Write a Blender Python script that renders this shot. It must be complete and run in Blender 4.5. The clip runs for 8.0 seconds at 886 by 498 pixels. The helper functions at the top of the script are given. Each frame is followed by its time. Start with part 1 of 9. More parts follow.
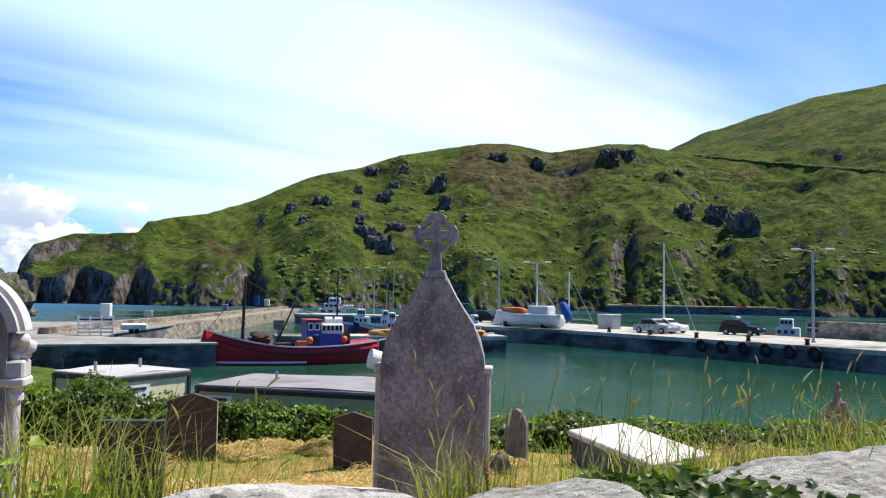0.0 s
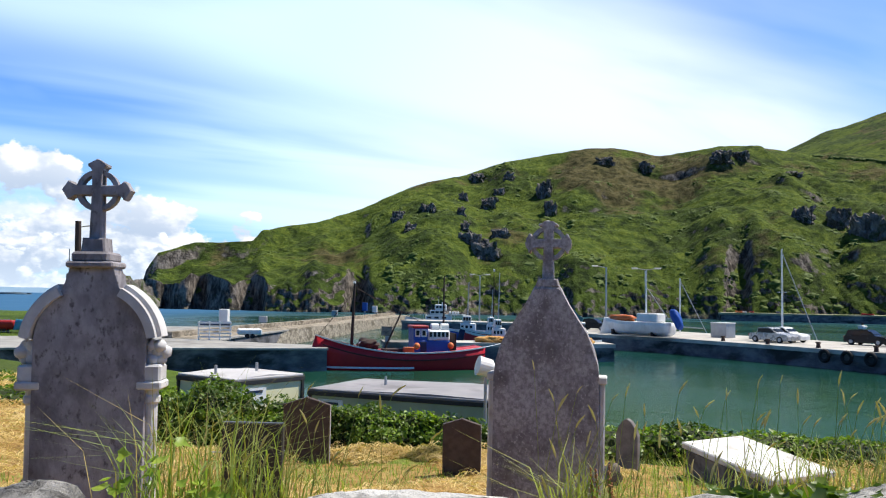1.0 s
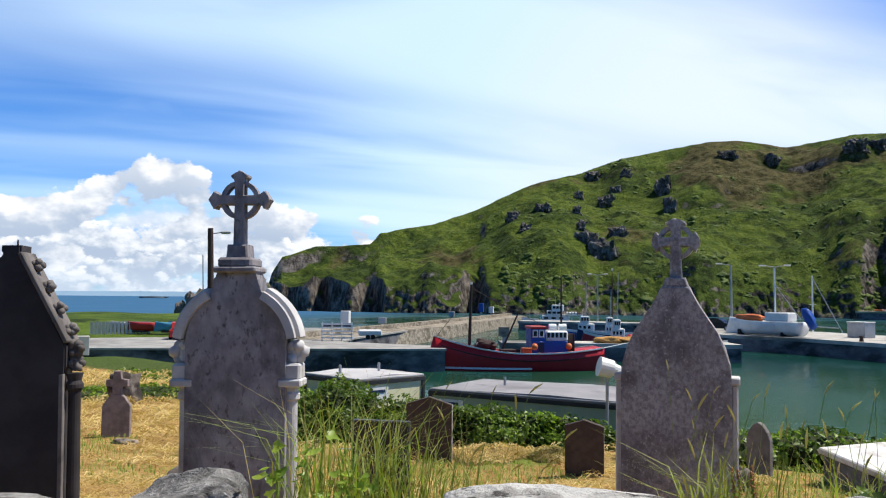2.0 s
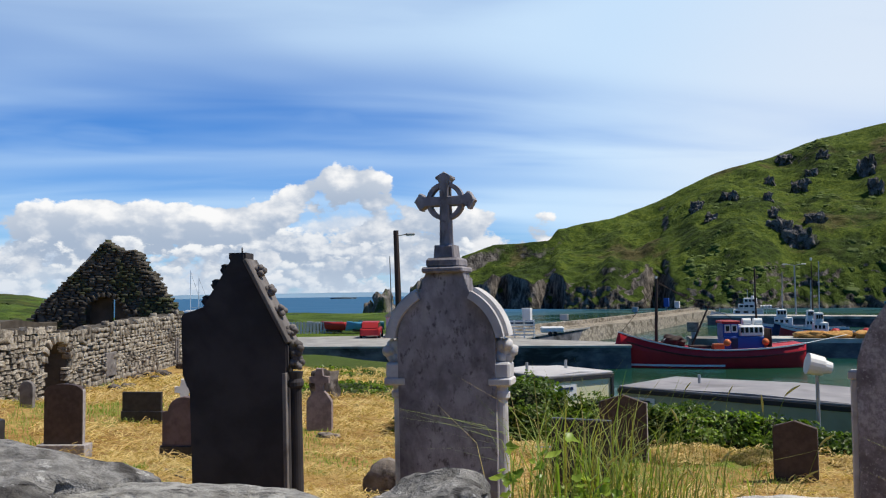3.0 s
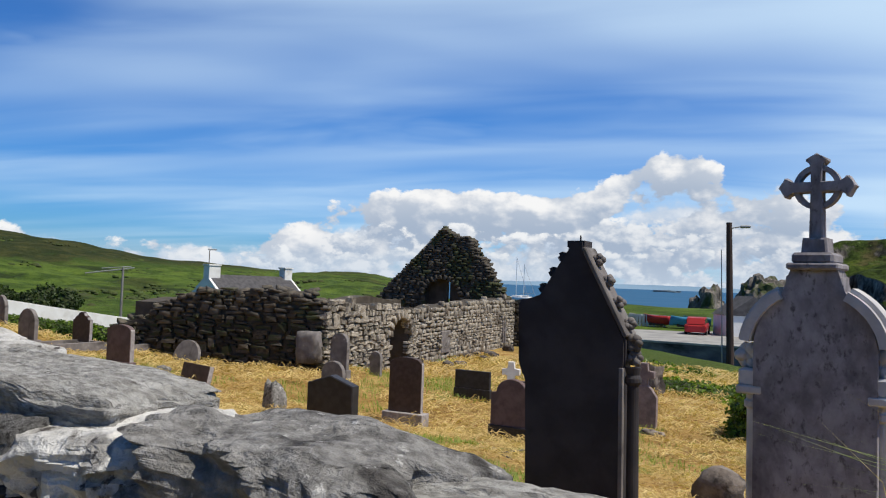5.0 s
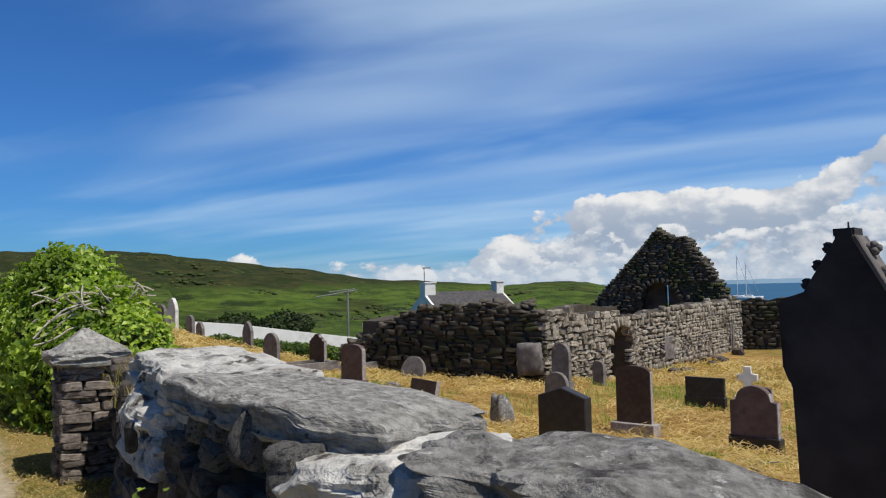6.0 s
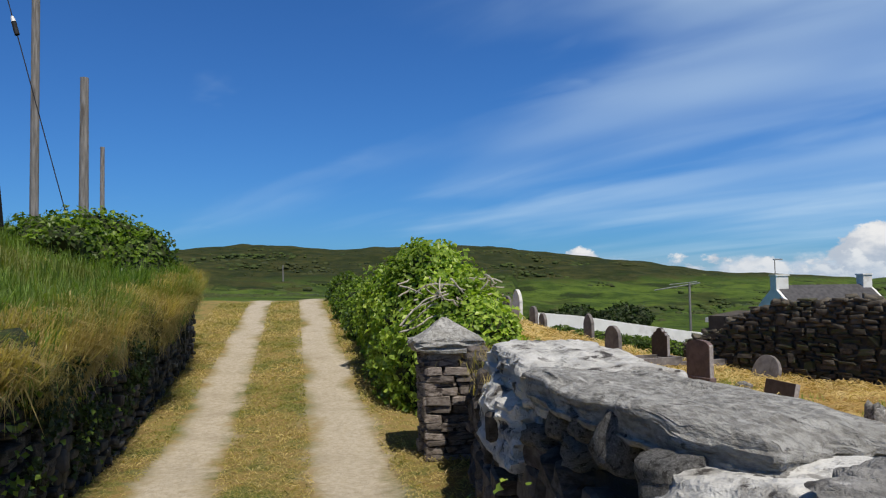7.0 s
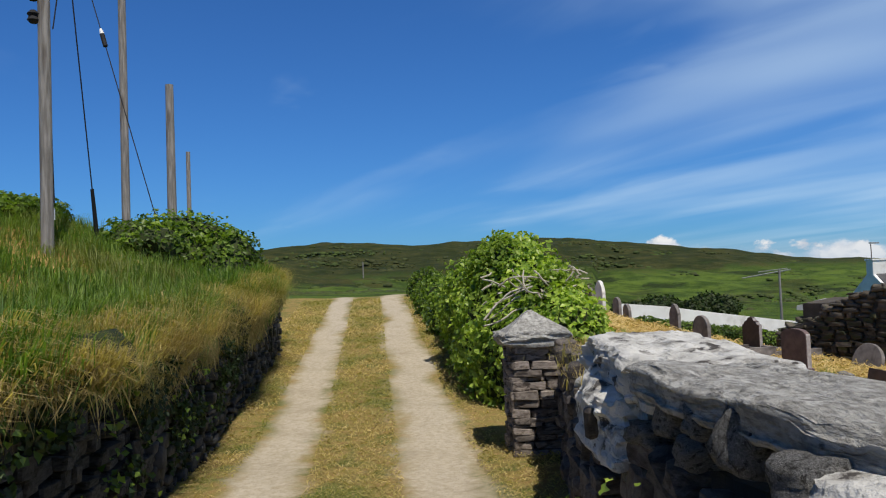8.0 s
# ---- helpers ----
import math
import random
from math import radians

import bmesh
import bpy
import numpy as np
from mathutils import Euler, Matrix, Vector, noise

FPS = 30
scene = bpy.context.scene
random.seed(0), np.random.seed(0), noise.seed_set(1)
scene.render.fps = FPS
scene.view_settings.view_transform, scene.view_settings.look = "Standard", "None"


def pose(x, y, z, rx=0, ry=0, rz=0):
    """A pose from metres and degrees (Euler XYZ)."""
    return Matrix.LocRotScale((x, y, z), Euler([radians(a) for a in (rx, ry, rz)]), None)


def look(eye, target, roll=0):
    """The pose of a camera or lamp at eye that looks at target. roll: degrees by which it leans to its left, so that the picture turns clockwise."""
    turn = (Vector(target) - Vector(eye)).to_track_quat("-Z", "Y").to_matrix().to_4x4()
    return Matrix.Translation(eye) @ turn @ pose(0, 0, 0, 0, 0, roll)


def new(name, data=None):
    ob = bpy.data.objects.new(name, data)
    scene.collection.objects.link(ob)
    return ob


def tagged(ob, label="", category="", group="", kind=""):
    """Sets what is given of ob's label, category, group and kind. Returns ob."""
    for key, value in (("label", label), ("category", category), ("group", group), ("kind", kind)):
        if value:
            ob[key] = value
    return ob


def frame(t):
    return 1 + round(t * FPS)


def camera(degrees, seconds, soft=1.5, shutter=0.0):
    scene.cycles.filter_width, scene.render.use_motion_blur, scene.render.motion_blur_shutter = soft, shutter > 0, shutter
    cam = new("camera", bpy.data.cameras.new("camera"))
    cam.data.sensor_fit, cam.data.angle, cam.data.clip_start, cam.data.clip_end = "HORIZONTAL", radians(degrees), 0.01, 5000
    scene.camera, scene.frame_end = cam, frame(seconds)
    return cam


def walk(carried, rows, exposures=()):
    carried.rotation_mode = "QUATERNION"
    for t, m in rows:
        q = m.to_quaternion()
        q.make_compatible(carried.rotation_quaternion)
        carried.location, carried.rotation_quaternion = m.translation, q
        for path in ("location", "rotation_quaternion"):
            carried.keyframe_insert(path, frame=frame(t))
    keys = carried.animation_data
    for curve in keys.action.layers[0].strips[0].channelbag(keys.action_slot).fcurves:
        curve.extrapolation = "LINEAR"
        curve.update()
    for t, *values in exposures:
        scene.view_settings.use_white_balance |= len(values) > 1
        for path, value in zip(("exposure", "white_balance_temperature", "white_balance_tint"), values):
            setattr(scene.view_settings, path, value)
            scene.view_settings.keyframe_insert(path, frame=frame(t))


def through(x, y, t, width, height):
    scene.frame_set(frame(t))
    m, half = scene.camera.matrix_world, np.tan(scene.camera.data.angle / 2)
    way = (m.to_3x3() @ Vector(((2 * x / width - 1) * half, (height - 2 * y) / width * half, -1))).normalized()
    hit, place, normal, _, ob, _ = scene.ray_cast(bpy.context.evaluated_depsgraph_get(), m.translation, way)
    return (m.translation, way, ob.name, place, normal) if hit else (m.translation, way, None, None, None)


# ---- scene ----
import colorsys

cam = camera(57.5, 8.0, soft=1.15)
PATH = [
    (0, (-0.002, -0.018, 1.602), (-0.0048, 1.9791, 1.7116), 0.86),
    (0.5, (-0.017, -0.037, 1.608), (-0.1568, 1.9545, 1.7236), 0.50),
    (1, (-0.041, -0.048, 1.612), (-0.3028, 1.9311, 1.7341), 0.98),
    (1.2, (-0.052, -0.061, 1.608), (-0.3618, 1.9115, 1.7303), 0.84),
    (2.3, (-0.098, -0.125, 1.612), (-0.7754, 1.7539, 1.7239), 0.14),
    (2.5, (-0.120, -0.124, 1.609), (-0.9026, 1.7133, 1.7137), -0.28),
    (3, (-0.225, -0.117, 1.615), (-1.1714, 1.6408, 1.7286), -0.68),
    (3.5, (-0.323, -0.126, 1.616), (-1.4241, 1.5394, 1.7279), -0.23),
    (4, (-0.370, -0.090, 1.610), (-1.6839, 1.4152, 1.7006), -2.61),
    (4.2, (-0.412, -0.111, 1.612), (-1.7930, 1.3325, 1.7075), -1.74),
    (5.3, (-0.457, 0.013, 1.618), (-2.0742, 1.1865, 1.6925), 1.21),
    (5.5, (-0.503, 0.010, 1.615), (-2.1730, 1.1078, 1.6956), -0.33),
    (6, (-0.673, -0.033, 1.613), (-2.4912, 0.7928, 1.7132), -1.28),
    (6.5, (-0.757, -0.074, 1.616), (-2.7214, 0.2926, 1.6987), -1.71),
    (7, (-0.838, -0.070, 1.619), (-2.8356, -0.0420, 1.7160), -0.88),
    (7.5, (-0.882, -0.087, 1.618), (-2.8707, -0.2893, 1.6873), -2.08),
    (8, (-0.952, -0.126, 1.615), (-2.9437, -0.2903, 1.7022), -2.19),
]
walk(cam, [(t, look(eye, target, roll)) for t, eye, target, roll in PATH],
     exposures=[(0.0, 0.46), (1.0, 0.44), (2.5, 0.10), (3.0, -0.04), (3.5, -0.18), (4.0, 0.22), (5.5, -0.23), (6.5, -0.26), (8.0, -0.22)])

# ---- world and sun ----
SUN_BEARING, SUN_ELEV = -64.0, 60.0      # degrees, bearing to the left of +y


def away(bearing, dist, z=0.0):
    """A point at a bearing (degrees to the left of +y) and a distance from the origin."""
    b = radians(bearing)
    return Vector((-math.sin(b) * dist, math.cos(b) * dist, z))


sun_data = bpy.data.lights.new("sun", "SUN")
sun_data.energy, sun_data.angle, sun_data.color = 5.0, radians(0.5), (1.0, 0.94, 0.84)
sun = new("sun", sun_data)
s_dir = away(SUN_BEARING, math.cos(radians(SUN_ELEV)), math.sin(radians(SUN_ELEV)))
sun.matrix_world = look(s_dir * 50, (0, 0, 0))

world = bpy.data.worlds.new("sky")
scene.world = world
world.use_nodes = True


class Tree:
    """Short hand for node trees."""

    def __init__(self, tree):
        self.t = tree
        self.t.nodes.clear()

    def n(self, kind, **kw):
        node = self.t.nodes.new(kind)
        for k, v in kw.items():
            if k == "ins":
                for name, value in v.items():
                    self.put(node, name, value)
            elif k == "op":
                node.operation = v
            elif k == "blend":
                node.blend_type = v
            elif k == "clamp":
                node.use_clamp = v
        return node

    def put(self, node, name, value):
        sock = node.inputs[name]
        if isinstance(value, bpy.types.NodeSocket):
            self.t.links.new(value, sock)
        else:
            sock.default_value = value

    def math(self, op, a, b=0.0, clamp=False):
        node = self.n("ShaderNodeMath", op=op, clamp=clamp)
        self.put(node, 0, a)
        self.put(node, 1, b)
        return node.outputs[0]

    def vec(self, op, a, b):
        node = self.n("ShaderNodeVectorMath", op=op)
        self.put(node, 0, a)
        self.put(node, 1, b)
        return node.outputs["Value" if op in ("DOT_PRODUCT", "DISTANCE") else "Vector"]

    def noise(self, co, scale, detail=4.0, rough=0.55, dist=0.0):
        node = self.n("ShaderNodeTexNoise")
        self.put(node, "Vector", co)
        node.inputs["Scale"].default_value = scale
        node.inputs["Detail"].default_value = detail
        node.inputs["Roughness"].default_value = rough
        node.inputs["Distortion"].default_value = dist
        return node.outputs["Fac"]

    def ramp(self, fac, a, b, lo=0.0, hi=1.0, smooth=True):
        node = self.n("ShaderNodeMapRange")
        node.interpolation_type = "SMOOTHSTEP" if smooth else "LINEAR"
        self.put(node, 0, fac)
        for i, v in ((1, a), (2, b), (3, lo), (4, hi)):
            node.inputs[i].default_value = v
        return node.outputs[0]

    def mix(self, fac, a, b, blend="MIX"):
        node = self.n("ShaderNodeMix")
        node.data_type, node.blend_type = "RGBA", blend
        for sock, value in ((node.inputs[0], fac), (node.inputs[6], a), (node.inputs[7], b)):
            if isinstance(value, bpy.types.NodeSocket):
                self.t.links.new(value, sock)
            else:
                sock.default_value = value if isinstance(value, (int, float)) else (*value[:3], 1.0)
        return node.outputs[2]

    def scaled(self, co, x, y, z):
        return self.vec("MULTIPLY", co, (x, y, z))


def build_sky():
    w = Tree(world.node_tree)
    sky = w.n("ShaderNodeTexSky")
    sky.sky_type, sky.sun_disc = "NISHITA", False
    sky.sun_elevation, sky.sun_rotation = radians(SUN_ELEV), radians(-SUN_BEARING)
    sky.air_density, sky.dust_density, sky.ozone_density, sky.altitude = 1.0, 0.35, 2.2, 0.0
    co = w.n("ShaderNodeTexCoord").outputs["Generated"]
    sep = w.n("ShaderNodeSeparateXYZ")
    w.put(sep, 0, co)
    xyz, up = sep.outputs, sep.outputs[2]
    tint = w.mix(1.0, sky.outputs[0], w.mix(w.ramp(up, 0.36, 0.75), (0.32, 0.75, 1.36), (0.33, 0.36, 0.39)), "MULTIPLY")
    tint = w.mix(1.0, tint, w_vec3(w, w.ramp(w.vec("DOT_PRODUCT", co, tuple(away(118, 1.0))), 0.35, 0.95, 1.0, 0.86)), "MULTIPLY")
    # high thin cloud: a layer seen in perspective, drawn out in streaks
    height = w.math("MAXIMUM", w.math("ADD", up, 0.10), 0.06)
    plane = w.vec("DIVIDE", co, w_vec3(w, height))
    turn = w.n("ShaderNodeVectorRotate")
    turn.rotation_type = "Z_AXIS"
    w.put(turn, "Vector", plane)
    turn.inputs["Angle"].default_value = radians(-38)
    streak = w.scaled(turn.outputs[0], 0.34, 1.0, 0.0)
    broad = w.noise(w.vec("ADD", streak, (3.1, 0.7, 0.0)), 0.85, 3.0, 0.5, 0.35)
    fine = w.noise(w.vec("ADD", streak, (9.0, 4.0, 0.0)), 2.0, 4.0, 0.50, 0.5)
    flecks = w.noise(w.scaled(turn.outputs[0], 0.60, 1.0, 0.0), 1.5, 4.0, 0.52, 0.5)
    toward = w.vec("DOT_PRODUCT", co, tuple(away(-13, 1.0)))
    thick = w.math("ADD", w.ramp(toward, 0.70, 0.94, 0.0, 0.25), w.ramp(w.vec("DOT_PRODUCT", co, tuple(away(35, 1.0))), 0.45, 0.94, -0.13, 0.19))
    across = w.n("ShaderNodeSeparateXYZ")
    w.put(across, 0, turn.outputs[0])
    bent = w.math("ADD", across.outputs[1], w.math("MULTIPLY", fine, 0.7))
    bands = w.math("ADD", w.math("MULTIPLY", w.ramp(w.math("ABSOLUTE", w.math("SUBTRACT", bent, 3.95)), 0.0, 0.5, 1.0, 0.0), 0.13),
                   w.math("MULTIPLY", w.ramp(w.math("ABSOLUTE", w.math("SUBTRACT", bent, 2.55)), 0.0, 0.6, 1.0, 0.0), 0.13))
    cirrus = w.math("ADD", w.math("MULTIPLY", broad, 0.72), w.math("MULTIPLY", fine, 0.28))
    cirrus = w.ramp(w.math("ADD", w.math("ADD", cirrus, thick), bands), 0.46, 1.0, 0.0, 0.84)
    cirrus = w.math("MAXIMUM", cirrus, w.ramp(w.math("ADD", flecks, w.math("MULTIPLY", thick, 0.6)), 0.55, 0.92, 0.0, 0.34))
    tint = w.mix(cirrus, tint, w.mix(w.ramp(toward, 0.82, 0.97), (6.9, 8.9, 10.7), (8.5, 9.3, 10.0)))
    # heaped cloud low over the sea, in rows one behind another
    bear = w.math("MULTIPLY", w.math("ARCTAN2", w.math("MULTIPLY", xyz[0], -1.0), xyz[1]), 57.296)
    el = w.math("MULTIPLY", w.math("ARCSINE", up), 57.296)
    tops = w.n("ShaderNodeFloatCurve")
    curve = tops.mapping.curves[0]
    knots = [(-60, 1.0), (-20, 3.0), (10, 4.4), (19, 5.1), (27, 6.4), (31, 7.0), (34.5, 9.0), (39, 8.6), (42.5, 6.4), (52, 6.5), (57, 5.7), (61, 3.8), (64, 2.6), (70, 2.7), (76, 2.1), (79.5, 3.0), (82, 1.7), (83.6, 2.7), (86, 0.8), (95, 0.0)]
    curve.points[0].location, curve.points[1].location = (0.0, knots[0][1] / 10), (1.0, 0.0)
    for b_, e_ in knots[1:-1]:
        curve.points.new((b_ + 60) / 155, e_ / 10)
    tops.mapping.update()
    w.put(tops, "Value", w.ramp(bear, -60.0, 95.0, 0.0, 1.0, False))
    crown = w.math("SUBTRACT", w.math("MULTIPLY", tops.outputs[0], 10.0), 0.3)

    def heap(tint, share, lift, seed, size, full, soft_edge, light_col, shade_col):
        """One row of heaped cloud: lumpy tops lit from the right, hollows and bases in shade."""
        at = w.n("ShaderNodeCombineXYZ")
        w.put(at, 0, w.math("ADD", bear, seed * 13.0))
        w.put(at, 1, w.math("MULTIPLY", el, 1.45))
        at.inputs[2].default_value = seed
        n = w.noise(at.outputs[0], 0.20 / size, 7.0, 0.56)
        side = w.noise(w.vec("ADD", at.outputs[0], (-0.85 * size, 1.25 * size, 0.0)), 0.20 / size, 4.0, 0.5)
        body = w.math("SUBTRACT", w.math("ADD", w.math("MULTIPLY", crown, share), lift), el)
        inside = w.math("ADD", w.math("MINIMUM", body, full * size), w.math("MULTIPLY", w.math("SUBTRACT", n, 0.5), 7.5 * size))
        solid = w.ramp(inside, 0.0, soft_edge)
        lit = w.ramp(w.math("SUBTRACT", n, side), -0.07, 0.15)
        rim = w.ramp(body, -0.6 * size, 2.6 * size, 1.0, 0.0)
        light = w.math("ADD", w.math("MULTIPLY", lit, 0.78), w.math("MULTIPLY", rim, 0.34), True)
        return w.mix(solid, tint, w.mix(light, shade_col, light_col))

    tint = heap(tint, 0.62, 0.2, 3.0, 0.9, 0.5, 1.0, (7.8, 8.4, 9.2), (5.0, 6.2, 7.9))
    tint = heap(tint, 1.0, 0.0, 0.0, 1.0, 0.62, 0.40, (9.9, 9.9, 9.9), (4.1, 5.0, 6.4))
    tint = heap(tint, 0.55, 0.3, 7.0, 0.55, 0.15, 0.30, (9.3, 9.5, 9.7), (4.1, 5.0, 6.4))
    tint = heap(tint, 0.24, 0.6, 19.0, 0.34, 0.05, 0.28, (8.6, 8.9, 9.2), (4.6, 5.6, 7.0))
    # sea haze at the horizon
    tint = w.mix(w.ramp(up, 0.0, 0.05, 0.45, 0.0), tint, (6.2, 7.3, 8.6))
    back = w.n("ShaderNodeBackground")
    w.put(back, 0, tint)
    back.inputs[1].default_value = 0.1
    out = w.n("ShaderNodeOutputWorld")
    w.t.links.new(back.outputs[0], out.inputs[0])


def w_vec3(w, value):
    node = w.n("ShaderNodeCombineXYZ")
    for i in range(3):
        w.put(node, i, value)
    return node.outputs[0]


build_sky()

# ---- materials ----
def surface(name, a, b, scale=4.0, c=None, c_scale=0.6, c_at=(0.5, 0.65), rough=0.85, bump=0.3, bump_scale=30.0,
            bump_dist=0.01, metal=0.0, stretch=(1, 1, 1), per_piece=0.0, spots=None, spot_scale=9.0, spot_at=(0.6, 0.66), coat=0.0):
    """A surface of two mixed colours, larger stains of a third and spots of a fourth, with fine relief."""
    m = bpy.data.materials.new(name)
    m.use_nodes = True
    k = Tree(m.node_tree)
    co = k.scaled(k.n("ShaderNodeTexCoord").outputs["Object"], *stretch)
    if per_piece:
        rnd = k.n("ShaderNodeObjectInfo").outputs["Random"]
        co = k.vec("ADD", co, w_vec3(k, k.math("MULTIPLY", rnd, 37.0)))
    col = k.mix(k.ramp(k.noise(co, scale, 6.0, 0.6), 0.32, 0.68), a, b)
    if c:
        col = k.mix(k.ramp(k.noise(co, c_scale, 5.0, 0.6, 0.4), *c_at), col, c)
    if spots:
        col = k.mix(k.ramp(k.noise(co, spot_scale, 6.0, 0.65), *spot_at), col, spots)
    if per_piece:
        val = k.ramp(rnd, 0.0, 1.0, 1.0 - per_piece, 1.0 + per_piece, False)
        col = k.mix(1.0, col, w_vec3(k, val), "MULTIPLY")
    bs = k.n("ShaderNodeBsdfPrincipled")
    k.put(bs, "Base Color", col)
    k.put(bs, "Roughness", k.ramp(k.noise(co, scale * 2.0, 3.0), 0.3, 0.7, max(rough - 0.1, 0.02), min(rough + 0.08, 1.0)))
    bs.inputs["Metallic"].default_value = metal
    bs.inputs["Specular IOR Level"].default_value = 0.3
    bs.inputs["Coat Weight"].default_value = coat
    if bump:
        bn = k.n("ShaderNodeBump")
        bn.inputs["Strength"].default_value = bump
        bn.inputs["Distance"].default_value = bump_dist
        k.put(bn, "Height", k.noise(co, bump_scale, 6.0, 0.65))
        k.put(bs, "Normal", bn.outputs[0])
    out = k.n("ShaderNodeOutputMaterial")
    k.t.links.new(bs.outputs[0], out.inputs[0])
    return m


def foliage(name, a, b, c, through=0.35, rough=0.55, clump=0.5):
    """Leaves or blades: the colour varies from leaf to leaf and from clump to clump."""
    m = bpy.data.materials.new(name)
    m.use_nodes = True
    k = Tree(m.node_tree)
    rnd = k.n("ShaderNodeNewGeometry").outputs["Random Per Island"]
    co = k.n("ShaderNodeTexCoord").outputs["Object"]
    col = k.mix(rnd, a, b)
    col = k.mix(k.math("MULTIPLY", k.ramp(k.noise(co, clump, 3.0), 0.42, 0.66), 0.85), col, c)
    bs = k.n("ShaderNodeBsdfPrincipled")
    k.put(bs, "Base Color", col)
    bs.inputs["Roughness"].default_value = rough
    bs.inputs["Specular IOR Level"].default_value = 0.35
    tr = k.n("ShaderNodeBsdfTranslucent")
    k.put(tr, "Color", k.mix(1.0, col, (1.3, 1.5, 0.5), "MULTIPLY"))
    mx = k.n("ShaderNodeMixShader")
    mx.inputs[0].default_value = through
    k.t.links.new(bs.outputs[0], mx.inputs[1])
    k.t.links.new(tr.outputs[0], mx.inputs[2])
    out = k.n("ShaderNodeOutputMaterial")
    k.t.links.new(mx.outputs[0], out.inputs[0])
    return m


LANE_SLOPE, LANE_Y = 0.171, -0.12         # the lane's middle line: y = LANE_Y + LANE_SLOPE * x


def make_ground():
    m = bpy.data.materials.new("ground")
    m.use_nodes = True
    k = Tree(m.node_tree)
    co = k.n("ShaderNodeTexCoord").outputs["Object"]
    sep = k.n("ShaderNodeSeparateXYZ")
    k.put(sep, 0, co)
    x, y = sep.outputs[0], sep.outputs[1]
    n_big, n_mid = k.noise(co, 0.28, 4.0, 0.6), k.noise(co, 1.6, 6.0, 0.65)
    n_fine, n_tiny = k.noise(co, 9.0, 6.0, 0.7), k.noise(co, 45.0, 4.0, 0.7)
    # mown hay, dry and matted, with green coming through
    hay = k.mix(k.ramp(n_mid, 0.35, 0.65), (0.31, 0.185, 0.060), (0.54, 0.36, 0.140))
    hay = k.mix(k.ramp(n_fine, 0.42, 0.72), hay, (0.20, 0.11, 0.038))
    green = k.mix(k.ramp(n_fine, 0.3, 0.7), (0.07, 0.12, 0.022), (0.20, 0.25, 0.05))
    col = k.mix(k.ramp(k.math("ADD", k.math("MULTIPLY", n_big, 0.55), k.math("MULTIPLY", n_mid, 0.45)), 0.52, 0.63), hay, green)
    # rough green slope below the graves
    slope = k.math("ADD", y, k.math("MULTIPLY", k.math("MINIMUM", x, 0.0), 0.50))
    slope = k.math("ADD", slope, k.math("MULTIPLY", k.math("SUBTRACT", n_mid, 0.5), 2.0))
    rank = k.mix(k.ramp(n_fine, 0.3, 0.7), (0.03, 0.055, 0.012), (0.10, 0.13, 0.03))
    col = k.mix(k.ramp(slope, 14.2, 15.2), col, rank)
    # verge and the ridge of the lane
    v = k.math("SUBTRACT", y, k.math("MULTIPLY", x, LANE_SLOPE))
    v = k.math("SUBTRACT", v, LANE_Y)
    wob = k.math("MULTIPLY", k.math("SUBTRACT", n_mid, 0.5), 0.5)
    v2 = k.math("ADD", v, wob)
    in_lane = k.math("MULTIPLY", k.ramp(v2, 2.0, 1.8), k.ramp(v2, -3.6, -3.2))
    verge = k.mix(k.ramp(n_fine, 0.35, 0.65), (0.30, 0.20, 0.075), (0.22, 0.19, 0.05))
    verge = k.mix(k.ramp(n_mid, 0.47, 0.62), verge, (0.11, 0.14, 0.03))
    verge = k.mix(k.ramp(n_tiny, 0.45, 0.75), verge, (0.42, 0.31, 0.15))
    col = k.mix(in_lane, col, verge)
    # two wheel tracks of pale dust and gravel
    dirt = k.mix(k.ramp(k.noise(co, 16.0, 6.0, 0.7), 0.30, 0.70), (0.43, 0.365, 0.27), (0.58, 0.515, 0.41))
    dirt = k.mix(k.ramp(n_mid, 0.46, 0.70, 0.0, 0.55), dirt, (0.36, 0.295, 0.21))
    dirt = k.mix(k.ramp(n_tiny, 0.58, 0.72), dirt, (0.27, 0.22, 0.17))
    edge = k.math("ADD", v, k.math("MULTIPLY", k.math("SUBTRACT", k.noise(co, 3.2, 7.0, 0.75), 0.5), 0.45))
    edge = k.math("ADD", edge, k.math("MULTIPLY", k.math("SUBTRACT", k.noise(co, 0.55, 3.0, 0.6), 0.5), 0.75))
    t1 = k.ramp(k.math("ABSOLUTE", k.math("SUBTRACT", edge, 0.70)), 0.48, 0.14)
    t2 = k.ramp(k.math("ABSOLUTE", k.math("SUBTRACT", edge, -0.80)), 0.44, 0.12)
    track = k.math("MAXIMUM", t1, t2)
    near_lane = k.math("MULTIPLY", k.ramp(x, -30.0, -27.0), k.ramp(x, 7.0, 5.0))
    col = k.mix(k.math("MULTIPLY", track, near_lane), col, dirt)
    # pasture, bracken and heath further off
    far = k.vec("DOT_PRODUCT", k.scaled(co, 1.0, 1.0, 0.0), k.scaled(co, 1.0, 1.0, 0.0))
    far = k.math("SQRT", far)
    m1, m2 = k.noise(co, 0.035, 5.0, 0.6), k.noise(co, 0.16, 6.0, 0.7)
    past = k.mix(k.ramp(m2, 0.34, 0.66), (0.040, 0.072, 0.013), (0.112, 0.168, 0.027))
    heath = k.mix(k.ramp(m2, 0.4, 0.68), (0.022, 0.031, 0.010), (0.064, 0.060, 0.021))
    high = k.ramp(k.math("ADD", sep.outputs[2], k.math("MULTIPLY", m2, 9.0)), 6.2, 9.2)
